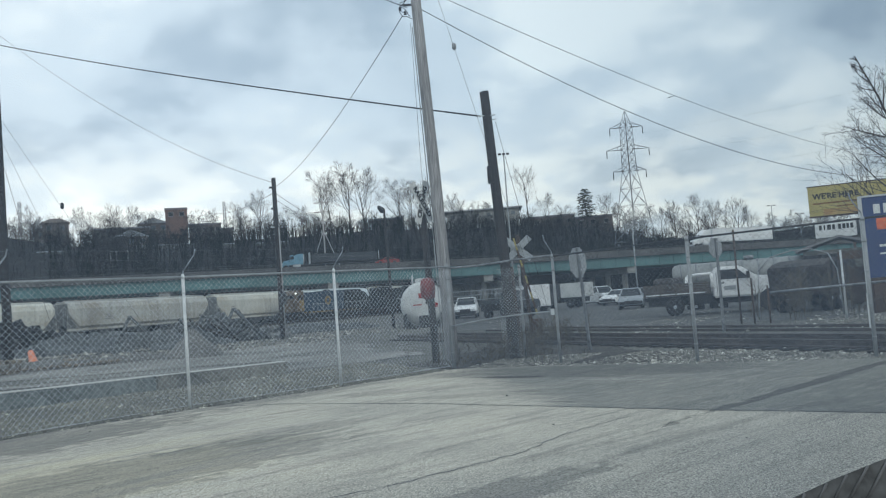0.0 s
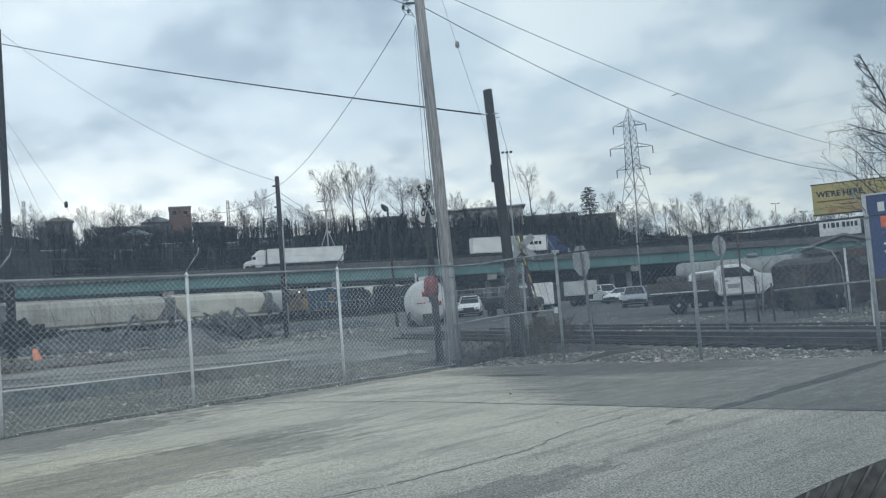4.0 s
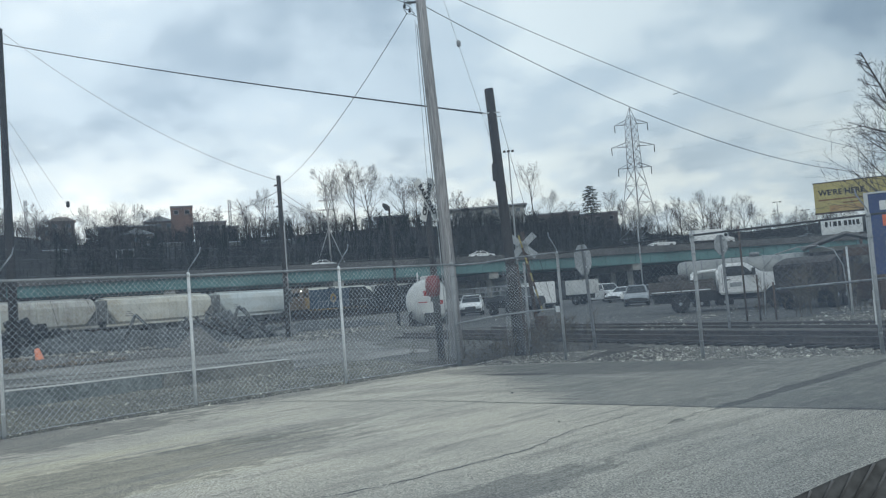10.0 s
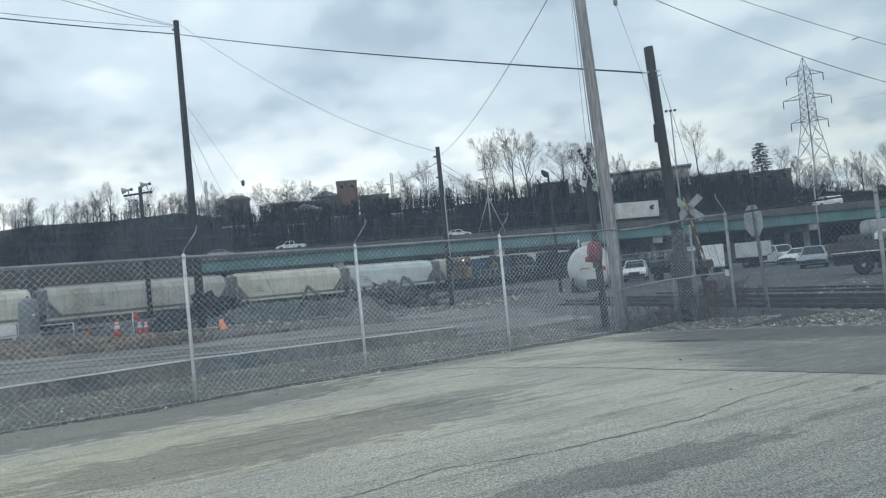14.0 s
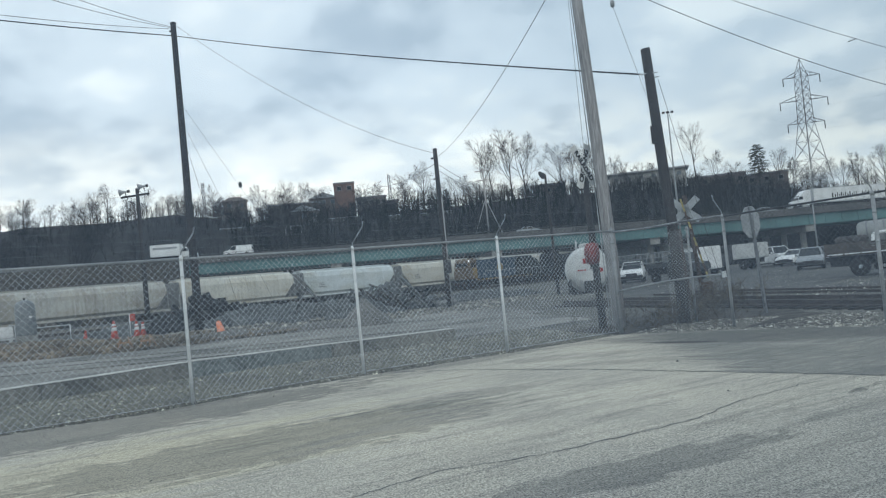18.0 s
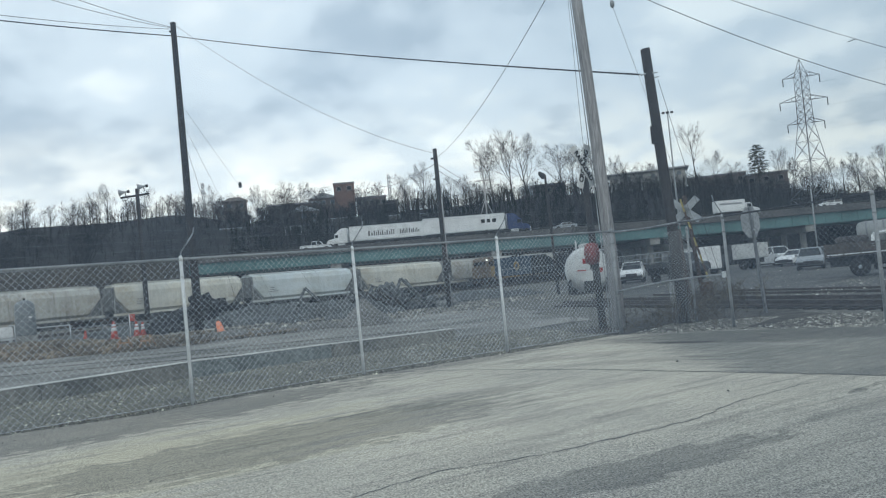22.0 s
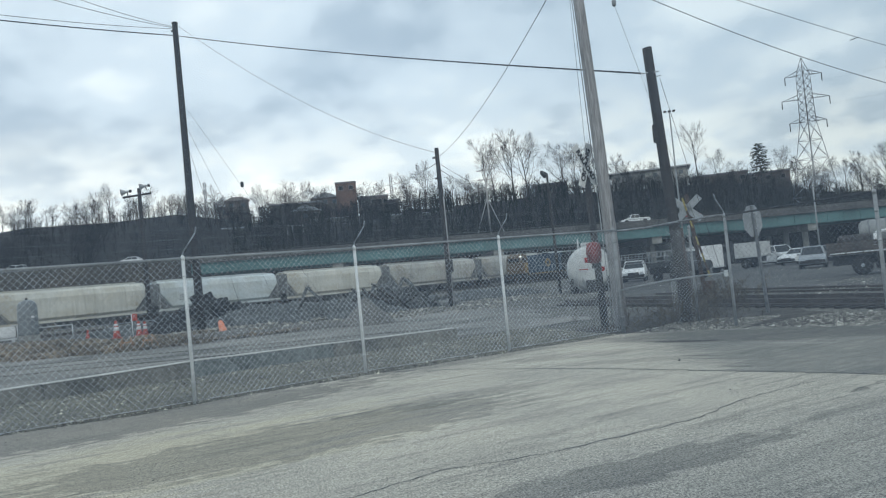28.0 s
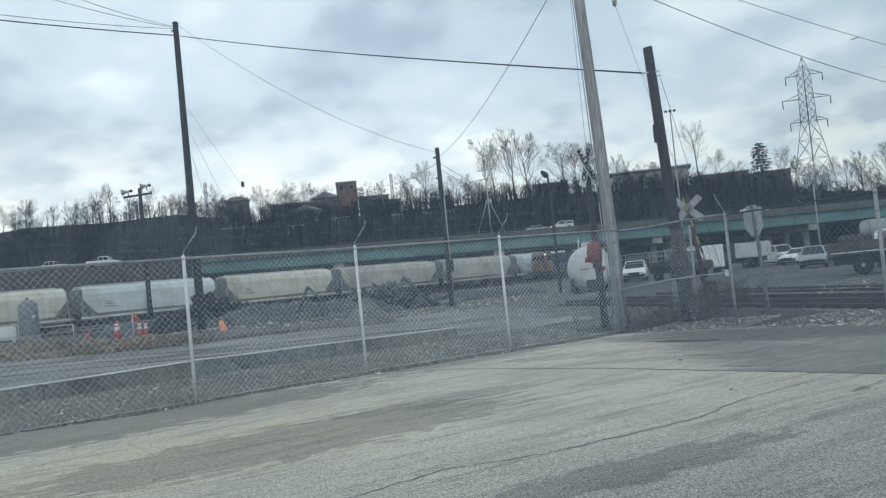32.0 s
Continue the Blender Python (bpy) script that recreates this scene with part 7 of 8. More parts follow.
part("mirror", Mesh().box(1.45, 1.6, -1.3, -1.05, 1.6, 1.95), TRIM, fp, bevel=0.02)
part("windscreen", Mesh().add([(1.3, -0.85, 2.18), (1.3, 0.85, 2.18), (1.96, 0.85, 1.75), (1.96, -0.85, 1.75), (1.22, -0.85, 2.14), (1.22, 0.85, 2.14), (1.88, 0.85, 1.69), (1.88, -0.85, 1.69)],
                              [(0, 1, 2, 3), (4, 7, 6, 5), (0, 4, 5, 1), (3, 2, 6, 7), (0, 3, 7, 4), (1, 5, 6, 2)]), GLASS_PALE, fp)
part("rear_arch", Mesh().pipe([(-1.35, -0.98, 1.25), (-1.3, -0.98, 1.85), (-1.1, -0.98, 1.92), (-0.15, -0.98, 1.96), (-0.1, -0.98, 1.2)], 0.07, 8), WHITE, fp, "white headache rack frame")
part("bed", Mesh().box(-3.4, -0.25, -1.1, 1.1, 1.0, 1.22), STAKE, fp, "dark timber flatbed", bevel=0.02)
for k in range(3):
    part("stake_board", Mesh().box(-3.4, -0.3, -1.12, -1.06, 1.23 + 0.115 * k, 1.335 + 0.115 * k), STAKE, fp)
for k in range(5):
    part("stake", Mesh().box(-3.35 + 0.72 * k, -3.27 + 0.72 * k, -1.15, -1.12, 1.0, 1.6), STAKE, fp)
part("reflector_strip", Mesh().box(-3.3, -0.5, -1.135, -1.125, 1.05, 1.1), REFLECT, fp)
part("tool_box", Mesh().box(-1.3, -0.2, -1.05, 1.05, 0.55, 1.0), TRIM, fp, bevel=0.03)
part("tank_on_bed", Mesh().loft([[(x, 0.4 * r * math.cos(a * 0.3927), 1.56 + 0.33 * r * math.sin(a * 0.3927)) for a in range(16)] for x, r in ((-2.9, 0.7), (-2.75, 1), (-1.6, 1), (-1.45, 0.7))]), MURK, fp, "small grimy tank on the bed")
part("chassis", Mesh().box(-3.2, 3.3, -0.5, 0.5, 0.5, 0.95), UNDER, fp)
part("bumper", Mesh().box(3.45, 3.62, -0.98, 0.98, 0.5, 0.8), TRIM, fp, bevel=0.03)
part("headlamp", Mesh().box(3.44, 3.53, -0.9, -0.6, 1.05, 1.25).box(3.44, 3.53, 0.6, 0.9, 1.05, 1.25), LAMP_CLEAR, fp)
part("door_mark", Mesh().box(0.4, 0.95, -1.025, -1.015, 1.1, 1.3), SILVER, fp)
part("side_step", Mesh().box(0.0, 1.8, -1.1, -0.9, 0.48, 0.56), TRIM, fp)
for x, w in ((2.5, 0.28), (-1.95, 0.5)):
    for sy in (-1, 1):
        wheel(fp, x, sy * 0.86, 0.45, w)
part("wheel_arch", Mesh().tube((2.5, -0.99, 0.5), (2.5, -1.015, 0.5), 0.56, 0.56, 16), TRIM, fp)

# long ribbed tanker behind the pickup
tt = thing("tanker_trailer", "long dull aluminium tanker trailer with ribs", "tank trailer", pose(17.9, 51.0, -0.3, 0, 0, -14))
part("tank", Mesh().loft([[(x, 0.78 * r * math.cos(a * 0.3142), 2.25 + 0.72 * r * math.sin(a * 0.3142)) for a in range(20)] for x, r in ((-4.35, 0.7), (-4.2, 0.93), (-3.9, 1), (3.9, 1), (4.2, 0.93), (4.35, 0.7))]), TANK_SHELL, tt)
for k in range(10):
    x = -3.9 + 0.86 * k
    part("rib", Mesh().loft([[(x + d, 0.82 * math.cos(a * 0.3142), 2.25 + 0.76 * math.sin(a * 0.3142)) for a in range(20)] for d in (0, 0.07)]), STEEL, tt)
part("frame", Mesh().box(-4.2, 4.3, -0.5, 0.5, 1.1, 1.45), UNDER, tt)
part("leg", Mesh().box(3.0, 3.15, -0.7, -0.55, 0, 1.2).box(3.0, 3.15, 0.55, 0.7, 0, 1.2), UNDER, tt)
part("manhole", Mesh().tube((0, 0, 3.0), (0, 0, 3.2), 0.28, 0.28, 12), STEEL, tt)
for x in (-3.2, -1.9):
    for sy in (-1, 1):
        wheel(tt, x, sy * 0.85, 0.48, 0.5)

# dark dump truck and hoses at the fence corner
dt = thing("dump_truck", "dark tipper truck body seen through the fence", "truck", rot_z(16.4, 38.6, 52))
part("tipper_body", Mesh().prism([(-2.6, 0.7), (-2.8, 1.9), (-2.2, 2.05), (-1.0, 2.2), (0.6, 2.15), (1.4, 1.8), (1.6, 0.7)], -1.2, 1.2), MURK, dt, "rusty dark steel tipper body", bevel=0.06)
for k in range(5):
    part("side_rib", Mesh().box(-2.2 + 0.8 * k, -2.08 + 0.8 * k, -1.28, -1.2, 1.0, 2.05), UNDER, dt)
part("cab", Mesh().prism([(1.7, 0.8), (1.7, 2.4), (2.9, 2.4), (3.3, 1.6), (4.1, 1.5), (4.2, 0.8)], -1.0, 1.0), COAL, dt, bevel=0.08)
part("chassis", Mesh().box(-2.6, 4.0, -0.5, 0.5, 0.6, 1.0), UNDER, dt)
for x in (-1.9, -0.7, 3.2):
    for sy in (-1, 1):
        wheel(dt, x, sy * 0.9, 0.5, 0.4)
solo("pipe_hoop", Mesh().pipe([(12.0, 33.6, 0.0), (12.1, 33.6, 1.8), (12.5, 33.4, 2.3), (13.2, 33.0, 2.5), (13.8, 32.7, 2.5), (14.3, 32.4, 2.3), (14.5, 32.2, 1.7), (14.6, 32.2, 0.0)], 0.024, 8), GALV_DULL,
     "bent pale pipe hoop over dark machinery", "pipe")
crane = thing("yard_hoist", "rusty dark steel post and frame beside the truck", "hoist")
part("post", Mesh().box(15.4, 15.9, 31.5, 32.0, 0, 2.4), RUST, crane, bevel=0.04)
part("beam", Mesh().box(14.4, 16.4, 31.6, 31.9, 2.0, 2.3), RUST, crane, bevel=0.03)
part("panel", Mesh().box(14.9, 16.6, 32.1, 32.25, 0.4, 1.7), RUST, crane, bevel=0.03)
for x, y, h, m in ((10.45, 31.1, 3.35, RUST), (10.75, 30.6, 1.6, RUST), (11.15, 30.2, 1.3, RUST), (13.45, 29.5, 2.3, GALV)):
    solo("steel_post", Mesh().tube((x, y, -0.1), (x, y, h), 0.036, 0.034, 10), m, "weathered steel post beyond the rails", "post", group="steel posts")
solo("pipe_rail", Mesh().pipe([(11.1, 29.9, 1.05), (14.0, 28.4, 1.15), (17.5, 26.5, 1.2)], 0.04, 8), STEEL, "low grey pipe rail beyond the tracks", "pipe")

# ---- signs, shed and tree at the corner ----
bb = thing("billboard", "yellow roadside billboard reading WE'RE HERE", "billboard", rot_z(26.4, 56.3, -24.6))
part("panel", Mesh().box(-2.25, 2.6, -0.12, 0.12, 5.25, 7.15), YELLOW, bb, "yellow printed panel", bevel=0.02)
part("frame", Mesh().box(-2.3, 2.65, -0.1, 0.14, 5.15, 5.25).box(-2.3, 2.65, -0.1, 0.14, 7.15, 7.22), RUST, bb)
part("print_band", Mesh().box(-1.4, 2.58, -0.127, -0.122, 5.27, 5.66), mat("billboard_orange_print", (0.36, 0.2, 0.08), (0.42, 0.3, 0.1), 0.6, scale=0.7, fine=4, bump=0, grain_by=0.2), bb, "faded orange printed foot")
words("WE'RE HERE", 0.5, SIGN_BLACK, bb, pose(-0.62, -0.13, 6.5, 90, 0, 0), bold=0.016)
part("print_line", Mesh().box(-2.0, 0.9, -0.128, -0.122, 6.0, 6.1).box(-0.6, 0.5, -0.128, -0.122, 5.74, 5.83), YELLOW_TXT, bb, "small unreadable print")
part("post", Mesh().tube((1.2, 0.3, -0.2), (1.2, 0.3, 5.3), 0.2, 0.2, 12), RUST, bb)
ts = thing("shop_sign", "white wired-glass shop sign with black lettering bars", "sign", rot_z(25.6, 56.4, -24.6))
part("panel", Mesh().box(-1.25, 1.2, -0.08, 0.08, 3.8, 4.85), SIGN_WHITE, ts, bevel=0.02)
for k, (x, w) in enumerate(((-1.0, 0.16), (-0.72, 0.08), (-0.52, 0.22), (-0.22, 0.16), (0.12, 0.18), (0.38, 0.18), (0.62, 0.14), (0.84, 0.18))):
    part("lettering_bar", Mesh().box(x, x + w, -0.088, -0.082, 4.3, 4.62), SIGN_BLACK, ts)
part("post", Mesh().tube((1.0, 0.15, -0.2), (1.0, 0.15, 3.9), 0.09, 0.09, 10), RUST, ts)
shed = thing("shed", "grey gabled shed behind the yard", "building", rot_z(22.6, 49.5, -24.6))
part("wall", Mesh().box(-1.9, 1.9, -2, 2, 0, 2.8), CONCRETE_OLD, shed, bevel=0.03)
part("roof", Mesh().prism([(-2.3, 2.75), (0, 3.45), (2.3, 2.75), (2.3, 2.87), (0, 3.57), (-2.3, 2.87)], -2.3, 2.3), ROOF, shed)
part("door", Mesh().box(-0.5, 0.5, -2.04, -2.0, 0, 2.1), TRIM, shed)
bs = thing("rental_sign", "deep blue sign board with an orange mark and white frame", "sign", rot_z(12.05, 23.15, -24))
part("panel", Mesh().box(-0.72, 1.6, -0.06, 0.04, 1.35, 3.5), SIGN_BLUE, bs, bevel=0.01)
part("frame", Mesh().box(-0.82, -0.72, -0.1, 0.06, 0.9, 3.54).box(-0.82, 1.7, -0.1, 0.06, 3.5, 3.545), WHITE_DIRTY, bs, "white sign frame", bevel=0.01)
part("mark", Mesh().box(-0.42, 0.55, -0.075, -0.064, 2.62, 2.92), SIGN_ORANGE, bs)
part("lettering_bar", Mesh().box(-0.46, -0.3, -0.075, -0.064, 3.05, 3.3).box(-0.22, -0.06, -0.075, -0.064, 3.05, 3.3).box(0.02, 0.18, -0.075, -0.064, 3.05, 3.3).box(-0.4, 0.3, -0.075, -0.064, 2.16, 2.22).box(-0.4, 0.2, -0.075, -0.064, 1.96, 2.0), SIGN_WHITE, bs)
part("leg", Mesh().box(-0.84, -0.74, -0.05, 0.05, -0.1, 0.95).box(1.5, 1.6, -0.05, 0.05, -0.1, 1.4), WHITE_DIRTY, bs)
RT = bare_tree(31, 13.3, 0.8, 26, -0.11, 0.22, (6, 4, 3), 0.42, 0.62, 0.7, 0.33)
rt = thing("bare_tree", "leafless roadside tree with fine spreading twigs", "tree", pose(23.05, 39.8, 0))
part("trunk", RT[0], BARK, rt)
part("crown", RT[1], BARK, rt)

# ---- yard clutter ----
def cone(x, y, h=0.71, tilt=0.0, turn=0.0, bands=False, body=None):
    k = h / 0.71
    t = thing("traffic_cone", "tilted orange traffic cone on the road edge" if not bands else "red-orange traffic cone with white bands", "traffic cone",
              pose(x, y, 0.03, tilt * 0.3, tilt, turn) @ Matrix.Scale(k, 4), "traffic cones")
    part("base", Mesh().box(-0.19, 0.19, -0.19, 0.19, 0, 0.035), body or ORANGE, t, bevel=0.01)
    fat = [(0.155, 0.03), (0.125, 0.2), (0.06, 0.62), (0.052, 0.7), (0.03, 0.705)] if body else [(0.2, 0.03), (0.185, 0.2), (0.135, 0.52), (0.11, 0.66), (0.05, 0.71), (0.01, 0.715)]
    part("shell", Mesh().lathe(fat, 16), body or ORANGE, t)
    if bands:
        part("band", Mesh().lathe([(0.112, 0.3), (0.088, 0.45)], 16), REFLECT, t, "white reflective band")
        part("band", Mesh().lathe([(0.082, 0.5), (0.07, 0.58)], 16), REFLECT, t, "white reflective band")
    return t


cone(-19.2, 41.2, 0.76, -14, 15)
cone(-31.6, 51.9, 1.15, 0, 30, True, BARREL)
cone(-30.3, 52.4, 1.0, 0, 60, True, BARREL)
cone(-34.4, 53.0, 0.71, 4, 20, False, BARREL)
cone(-31.0, 54.4, 0.9, 0, 20, True, BARREL)
post_m = thing("delineator_post", "red flagged delineator post beside the cones", "post", pose(-31.1, 53.0, 0))
part("stake", Mesh().tube((0, 0, 0), (0, 0, 1.5), 0.03, 0.03, 8), REFLECT, post_m)
part("flag", Mesh().box(-0.02, 0.4, -0.01, 0.01, 1.05, 1.5), BARREL, post_m)

RUSTY_ORANGE = mat("faded_orange_pipe", (0.33, 0.18, 0.1), (0.24, 0.15, 0.095), 0.7, scale=3, fine=20, bump=0.1)
for x, y, deg in ((-18.9, 31.7, 15), (-18.1, 32.0, -12)):
    af = thing("folded_barricade", "faded orange A-frame barricade lying on the berm", "barricade", rot_z(x, y, deg, 0.24), "barricades")
    for sx in (-0.24, 0.24):
        part("leg", Mesh().tube((sx, -0.14, 0), (sx * 0.6, 0, 0.44), 0.02, 0.02, 6), RUSTY_ORANGE, af)
        part("leg", Mesh().tube((sx, 0.22, 0), (sx * 0.6, 0, 0.44), 0.02, 0.02, 6), RUSTY_ORANGE, af)
    part("rail", Mesh().box(-0.26, 0.26, -0.11, -0.085, 0.18, 0.24), RUSTY_ORANGE, af)

cabn = thing("storage_tank", "upright grey steel tank with a domed top", "tank", pose(-40.9, 56.0, 0.62, 0, 0, 38))
part("shell", Mesh().lathe([(0.66, 0.1), (0.68, 0.2), (0.68, 2.0), (0.62, 2.3), (0.45, 2.5), (0.2, 2.6), (0.02, 2.62)], 24), CABINET, cabn)
part("seam_band", Mesh().lathe([(0.7, 1.05), (0.7, 1.13)], 24), STEEL, cabn)
part("notice", Mesh().box(0.2, 0.4, -0.72, -0.6, 1.3, 1.45), REFLECT, cabn)
part("valve", Mesh().tube((0, 0, 2.6), (0, 0, 2.75), 0.08, 0.08, 10), TRIM, cabn)
part("plinth", Mesh().box(-0.7, 0.7, -0.7, 0.7, -0.65, 0.1), CONCRETE, cabn)
gen = thing("generator_trailer", "low white generator box on a frame", "generator", pose(-42.6, 55.2, 0.3, 0, 0, 38))
part("housing", Mesh().box(-1.3, 1.0, -0.5, 0.5, 0.35, 1.15), WHITE, gen, bevel=0.08)
part("frame", Mesh().pipe([(1.1, -0.5, 0.05), (1.1, -0.5, 1.2), (0.7, -0.5, 1.2)], 0.04, 6).box(-1.3, 2.0, -0.45, 0.45, 0.2, 0.32).box(-1.1, -0.9, -0.4, 0.4, -0.32, 0.2).box(0.7, 0.9, -0.4, 0.4, -0.32, 0.2), GALV, gen)
part("vent", Mesh().box(-0.9, -0.2, -0.515, -0.5, 0.5, 0.9), TRIM, gen)
railing = thing("pipe_railing", "low galvanised pipe railing by the tracks", "railing")
part("top_pipe", Mesh().pipe([(-42.0, 57.9, 1.15), (-39.6, 59.2, 1.15)], 0.04, 8), GALV, railing)
for p in ((-42.0, 57.9), (-39.6, 59.2)):
    part("leg", Mesh().tube((*p, 0), (*p, 1.15), 0.04, 0.04, 8), GALV, railing)
long_rail = thing("pipe_railing", "long low pipe rail beside the yard track", "railing")
part("top_pipe", Mesh().pipe([(-43, 62, 0.8), (-30, 71, 0.8), (-18, 80, 0.8)], 0.05, 8), STEEL, long_rail)
for k in range(9):
    part("leg", Mesh().tube((-43 + 3.0 * k, 62 + 2.1 * k, 0), (-43 + 3.0 * k, 62 + 2.1 * k, 0.8), 0.04, 0.04, 6), STEEL, long_rail)


def heap(name, label, cx, cy, rx, ry, h, material, seed, turn=0.0, jag=0.3, category="heap", n=28, sharp=1.0):
    """An uneven mound."""
    m = Mesh()
    secs = []
    off = Vector((seed * 3.7, seed * 1.3, 0))
    for j in range(10):
        k = j / 9
        ring = []
        for i in range(n):
            a = 2 * math.pi * i / n
            x, y = math.cos(a) * (1 - k), math.sin(a) * (1 - k)
            w = (noise.noise(Vector((x * 3, y * 3, k)) + off) + 0.45 * noise.noise(Vector((x * 9, y * 9, k * 3)) + off)) * jag
            z = h * (k ** sharp) * (1 + w) + (0 if j else -0.15)
            ring.append((x * rx * (1 + w * 0.4), y * ry * (1 + w * 0.4), max(z, -0.15)))
        secs.append(ring)
    m.loft(secs, True, True)
    return solo(name, m, material, label, category, rot_z(cx, cy, turn))


heap("aggregate_heap", "grey cone-shaped heap of aggregate", -10.95, 38.3, 1.35, 1.3, 1.28, SAND, 3, 0, 0.12, "heap", 36)
for i, (x, y, rx, ry, h, tn) in enumerate(((-26.8, 56.3, 3.0, 1.8, 1.85, 30), (-29.0, 55.2, 2.2, 1.4, 1.2, 10), (-24.4, 57.0, 2.2, 1.3, 1.3, 60))):
    heap("scrap_heap", "jagged black heap of scrap in the yard", x, y, rx, ry, h, COAL, 11 + i, tn, 0.75, "heap", 40, 0.7)
for i, (x, y, rx, ry, h, tn) in enumerate(((-19.0, 59.0, 5.0, 2.0, 0.9, 12), (-21.5, 58.0, 2.2, 1.5, 0.95, 40), (-15.4, 59.2, 2.6, 1.8, 1.7, 10), (-17.2, 58.6, 2.4, 1.7, 1.45, 70), (-13.0, 58.4, 2.6, 1.3, 0.85, 25), (-33, 60, 9, 2.2, 0.45, 30))):
    heap("debris_heap", "dark heap of broken timber and spoil", x, y, rx, ry, h, SCRAP, 31 + i, tn, 0.8, "heap", 40, 0.75)
for i, (x, y, rx, ry, h, tn, mt) in enumerate(((-25.6, 36.0, 3.4, 1.3, 0.5, 40, DIRT), (-22.6, 34.8, 3.0, 1.2, 0.42, 30, DIRT), (-27.5, 38.5, 3.4, 1.2, 0.42, 40, SAND), (-30.5, 42.0, 4.4, 1.5, 0.55, 45, DIRT), (-19.6, 34.4, 2.8, 1.1, 0.42, 15, DIRT), (-16.8, 36.6, 3.4, 1.0, 0.34, 25, SAND), (-36, 47.0, 6, 2.2, 0.5, 40, DIRT), (-13.8, 38.6, 2.4, 0.9, 0.3, 20, SAND), (-22.0, 40.5, 5.0, 1.4, 0.35, 25, DIRT))):
    heap("dirt_berm", "low brown berm of rough dirt by the road", x, y, rx, ry, h, mt, 51 + i, tn, 0.7, "dirt", 44, 0.6)
g_s = random.Random(77)
for k in range(34):
    x, y = (g_s.gauss(-14.9, 1.3), g_s.uniform(57.6, 59.4)) if k < 24 else (g_s.uniform(-21, -15), g_s.uniform(57.5, 59.5))
    L = g_s.uniform(0.9, 2.4)
    top = 1.4 - 0.3 * abs(x + 14.9) if k < 24 else 0.7
    solo("timber_scrap", Mesh().box(-L / 2, L / 2, -0.11, 0.11, -0.1, 0.1), SCRAP, "broken dark timber on the debris heap", "timber",
         pose(x, y, max(0.15, top * g_s.uniform(0.6, 1.05)), g_s.uniform(-40, 40), g_s.uniform(-40, 40), g_s.uniform(0, 180)), "timber scraps", bevel=0.015)
for k in range(22):
    x, y = g_s.gauss(-26.8, 1.1), g_s.uniform(54.6, 56.3)
    L = g_s.uniform(0.6, 1.6)
    solo("scrap_block", Mesh().box(-L / 2, L / 2, -0.25, 0.25, -0.2, 0.2), COAL, "black block of scrap on the heap", "scrap",
         pose(x, y, max(0.2, (2.2 - 0.55 * abs(x + 26.8)) * g_s.uniform(0.6, 1.0)), g_s.uniform(-30, 30), g_s.uniform(-30, 30), g_s.uniform(0, 180)), "scrap blocks", bevel=0.03)
for k in range(2):
    solo("trestle", Mesh().pipe([(-0.8, 0, 0), (0, 0, 1.75), (1.6, 0, 0)], 0.11, 6), SCRAP, "leaning dark timber trestle on the heap", "trestle",
         pose(-19.2 + 6.1 * k, 53.9 + 1.1 * k, 0.35, 0, 0, 12), "trestles")
for i, (x, y, rx, ry, h, tn) in enumerate(((-21.5, 55.0, 5.5, 1.6, 1.15, 20), (-16.2, 52.6, 3.6, 1.4, 1.0, 25), (-31.5, 58.5, 6.0, 1.8, 0.9, 25), (-9.0, 66.5, 4.0, 1.6, 0.7, 0))):
    heap("debris_heap", "dark heap of broken timber and spoil", x, y, rx, ry, h, SCRAP, 71 + i, tn, 0.85, "heap", 44, 0.7)
for k in range(16):
    L = g_s.uniform(1.6, 3.2)
    solo("timber_scrap", Mesh().box(-L / 2, L / 2, -0.14, 0.14, -0.05, 0.05), SCRAP if k % 2 else TIE, "long dark plank leaning on the debris heap", "timber",
         pose(g_s.gauss(-14.9, 1.3), g_s.uniform(56.2, 57.8), g_s.uniform(0.4, 0.9), g_s.uniform(-20, 20), g_s.choice((-1, 1)) * g_s.uniform(25, 60), g_s.uniform(-25, 25)), "timber scraps", bevel=0.012)
GREY_TIMBER = mat("weathered_broken_timber", (0.19, 0.195, 0.19), (0.1, 0.104, 0.103), 0.9, scale=1.5, fine=10, bump=0.4, random_value=0.35)
timber_kinds = []
for L, w, d in ((1.2, 0.09, 0.06), (0.7, 0.16, 0.1), (1.9, 0.1, 0.04), (0.45, 0.2, 0.14)):
    me = Mesh().box(-L / 2, L / 2, -w, w, -d, d).data("broken_timber", 0.012)
    me.materials.append(GREY_TIMBER)
    timber_kinds.append(me)
for cx, cy, rx, ry, hh, count in ((-15.4, 58.8, 2.4, 1.6, 1.5, 46), (-17.2, 58.2, 2.2, 1.5, 1.3, 34), (-20.0, 57.6, 3.6, 1.4, 0.85, 34), (-12.2, 58.0, 2.2, 1.2, 0.8, 22), (-26.8, 56.0, 2.6, 1.5, 1.7, 22)):
    for k in range(count):
        a, q = g_s.uniform(0, 6.283), math.sqrt(g_s.random())
        solo("broken_timber", timber_kinds[k % 4], GREY_TIMBER, "broken grey timber lying on a debris heap", "timber",
             pose(cx + rx * q * math.cos(a), cy - abs(ry * q * math.sin(a)), max(0.12, hh * (1 - q) ** 0.75 + 0.05), g_s.uniform(-35, 35), g_s.uniform(-35, 35), g_s.uniform(0, 180)), "broken timbers")
twig_field("yard_scrub", 46, lambda g: (g.uniform(11.6, 15.8), g.uniform(30.5, 34.5), 0.0), (0.6, 1.9), GRASS_DRY, "brown bare scrub round the machinery", 17, 0.03, 12)
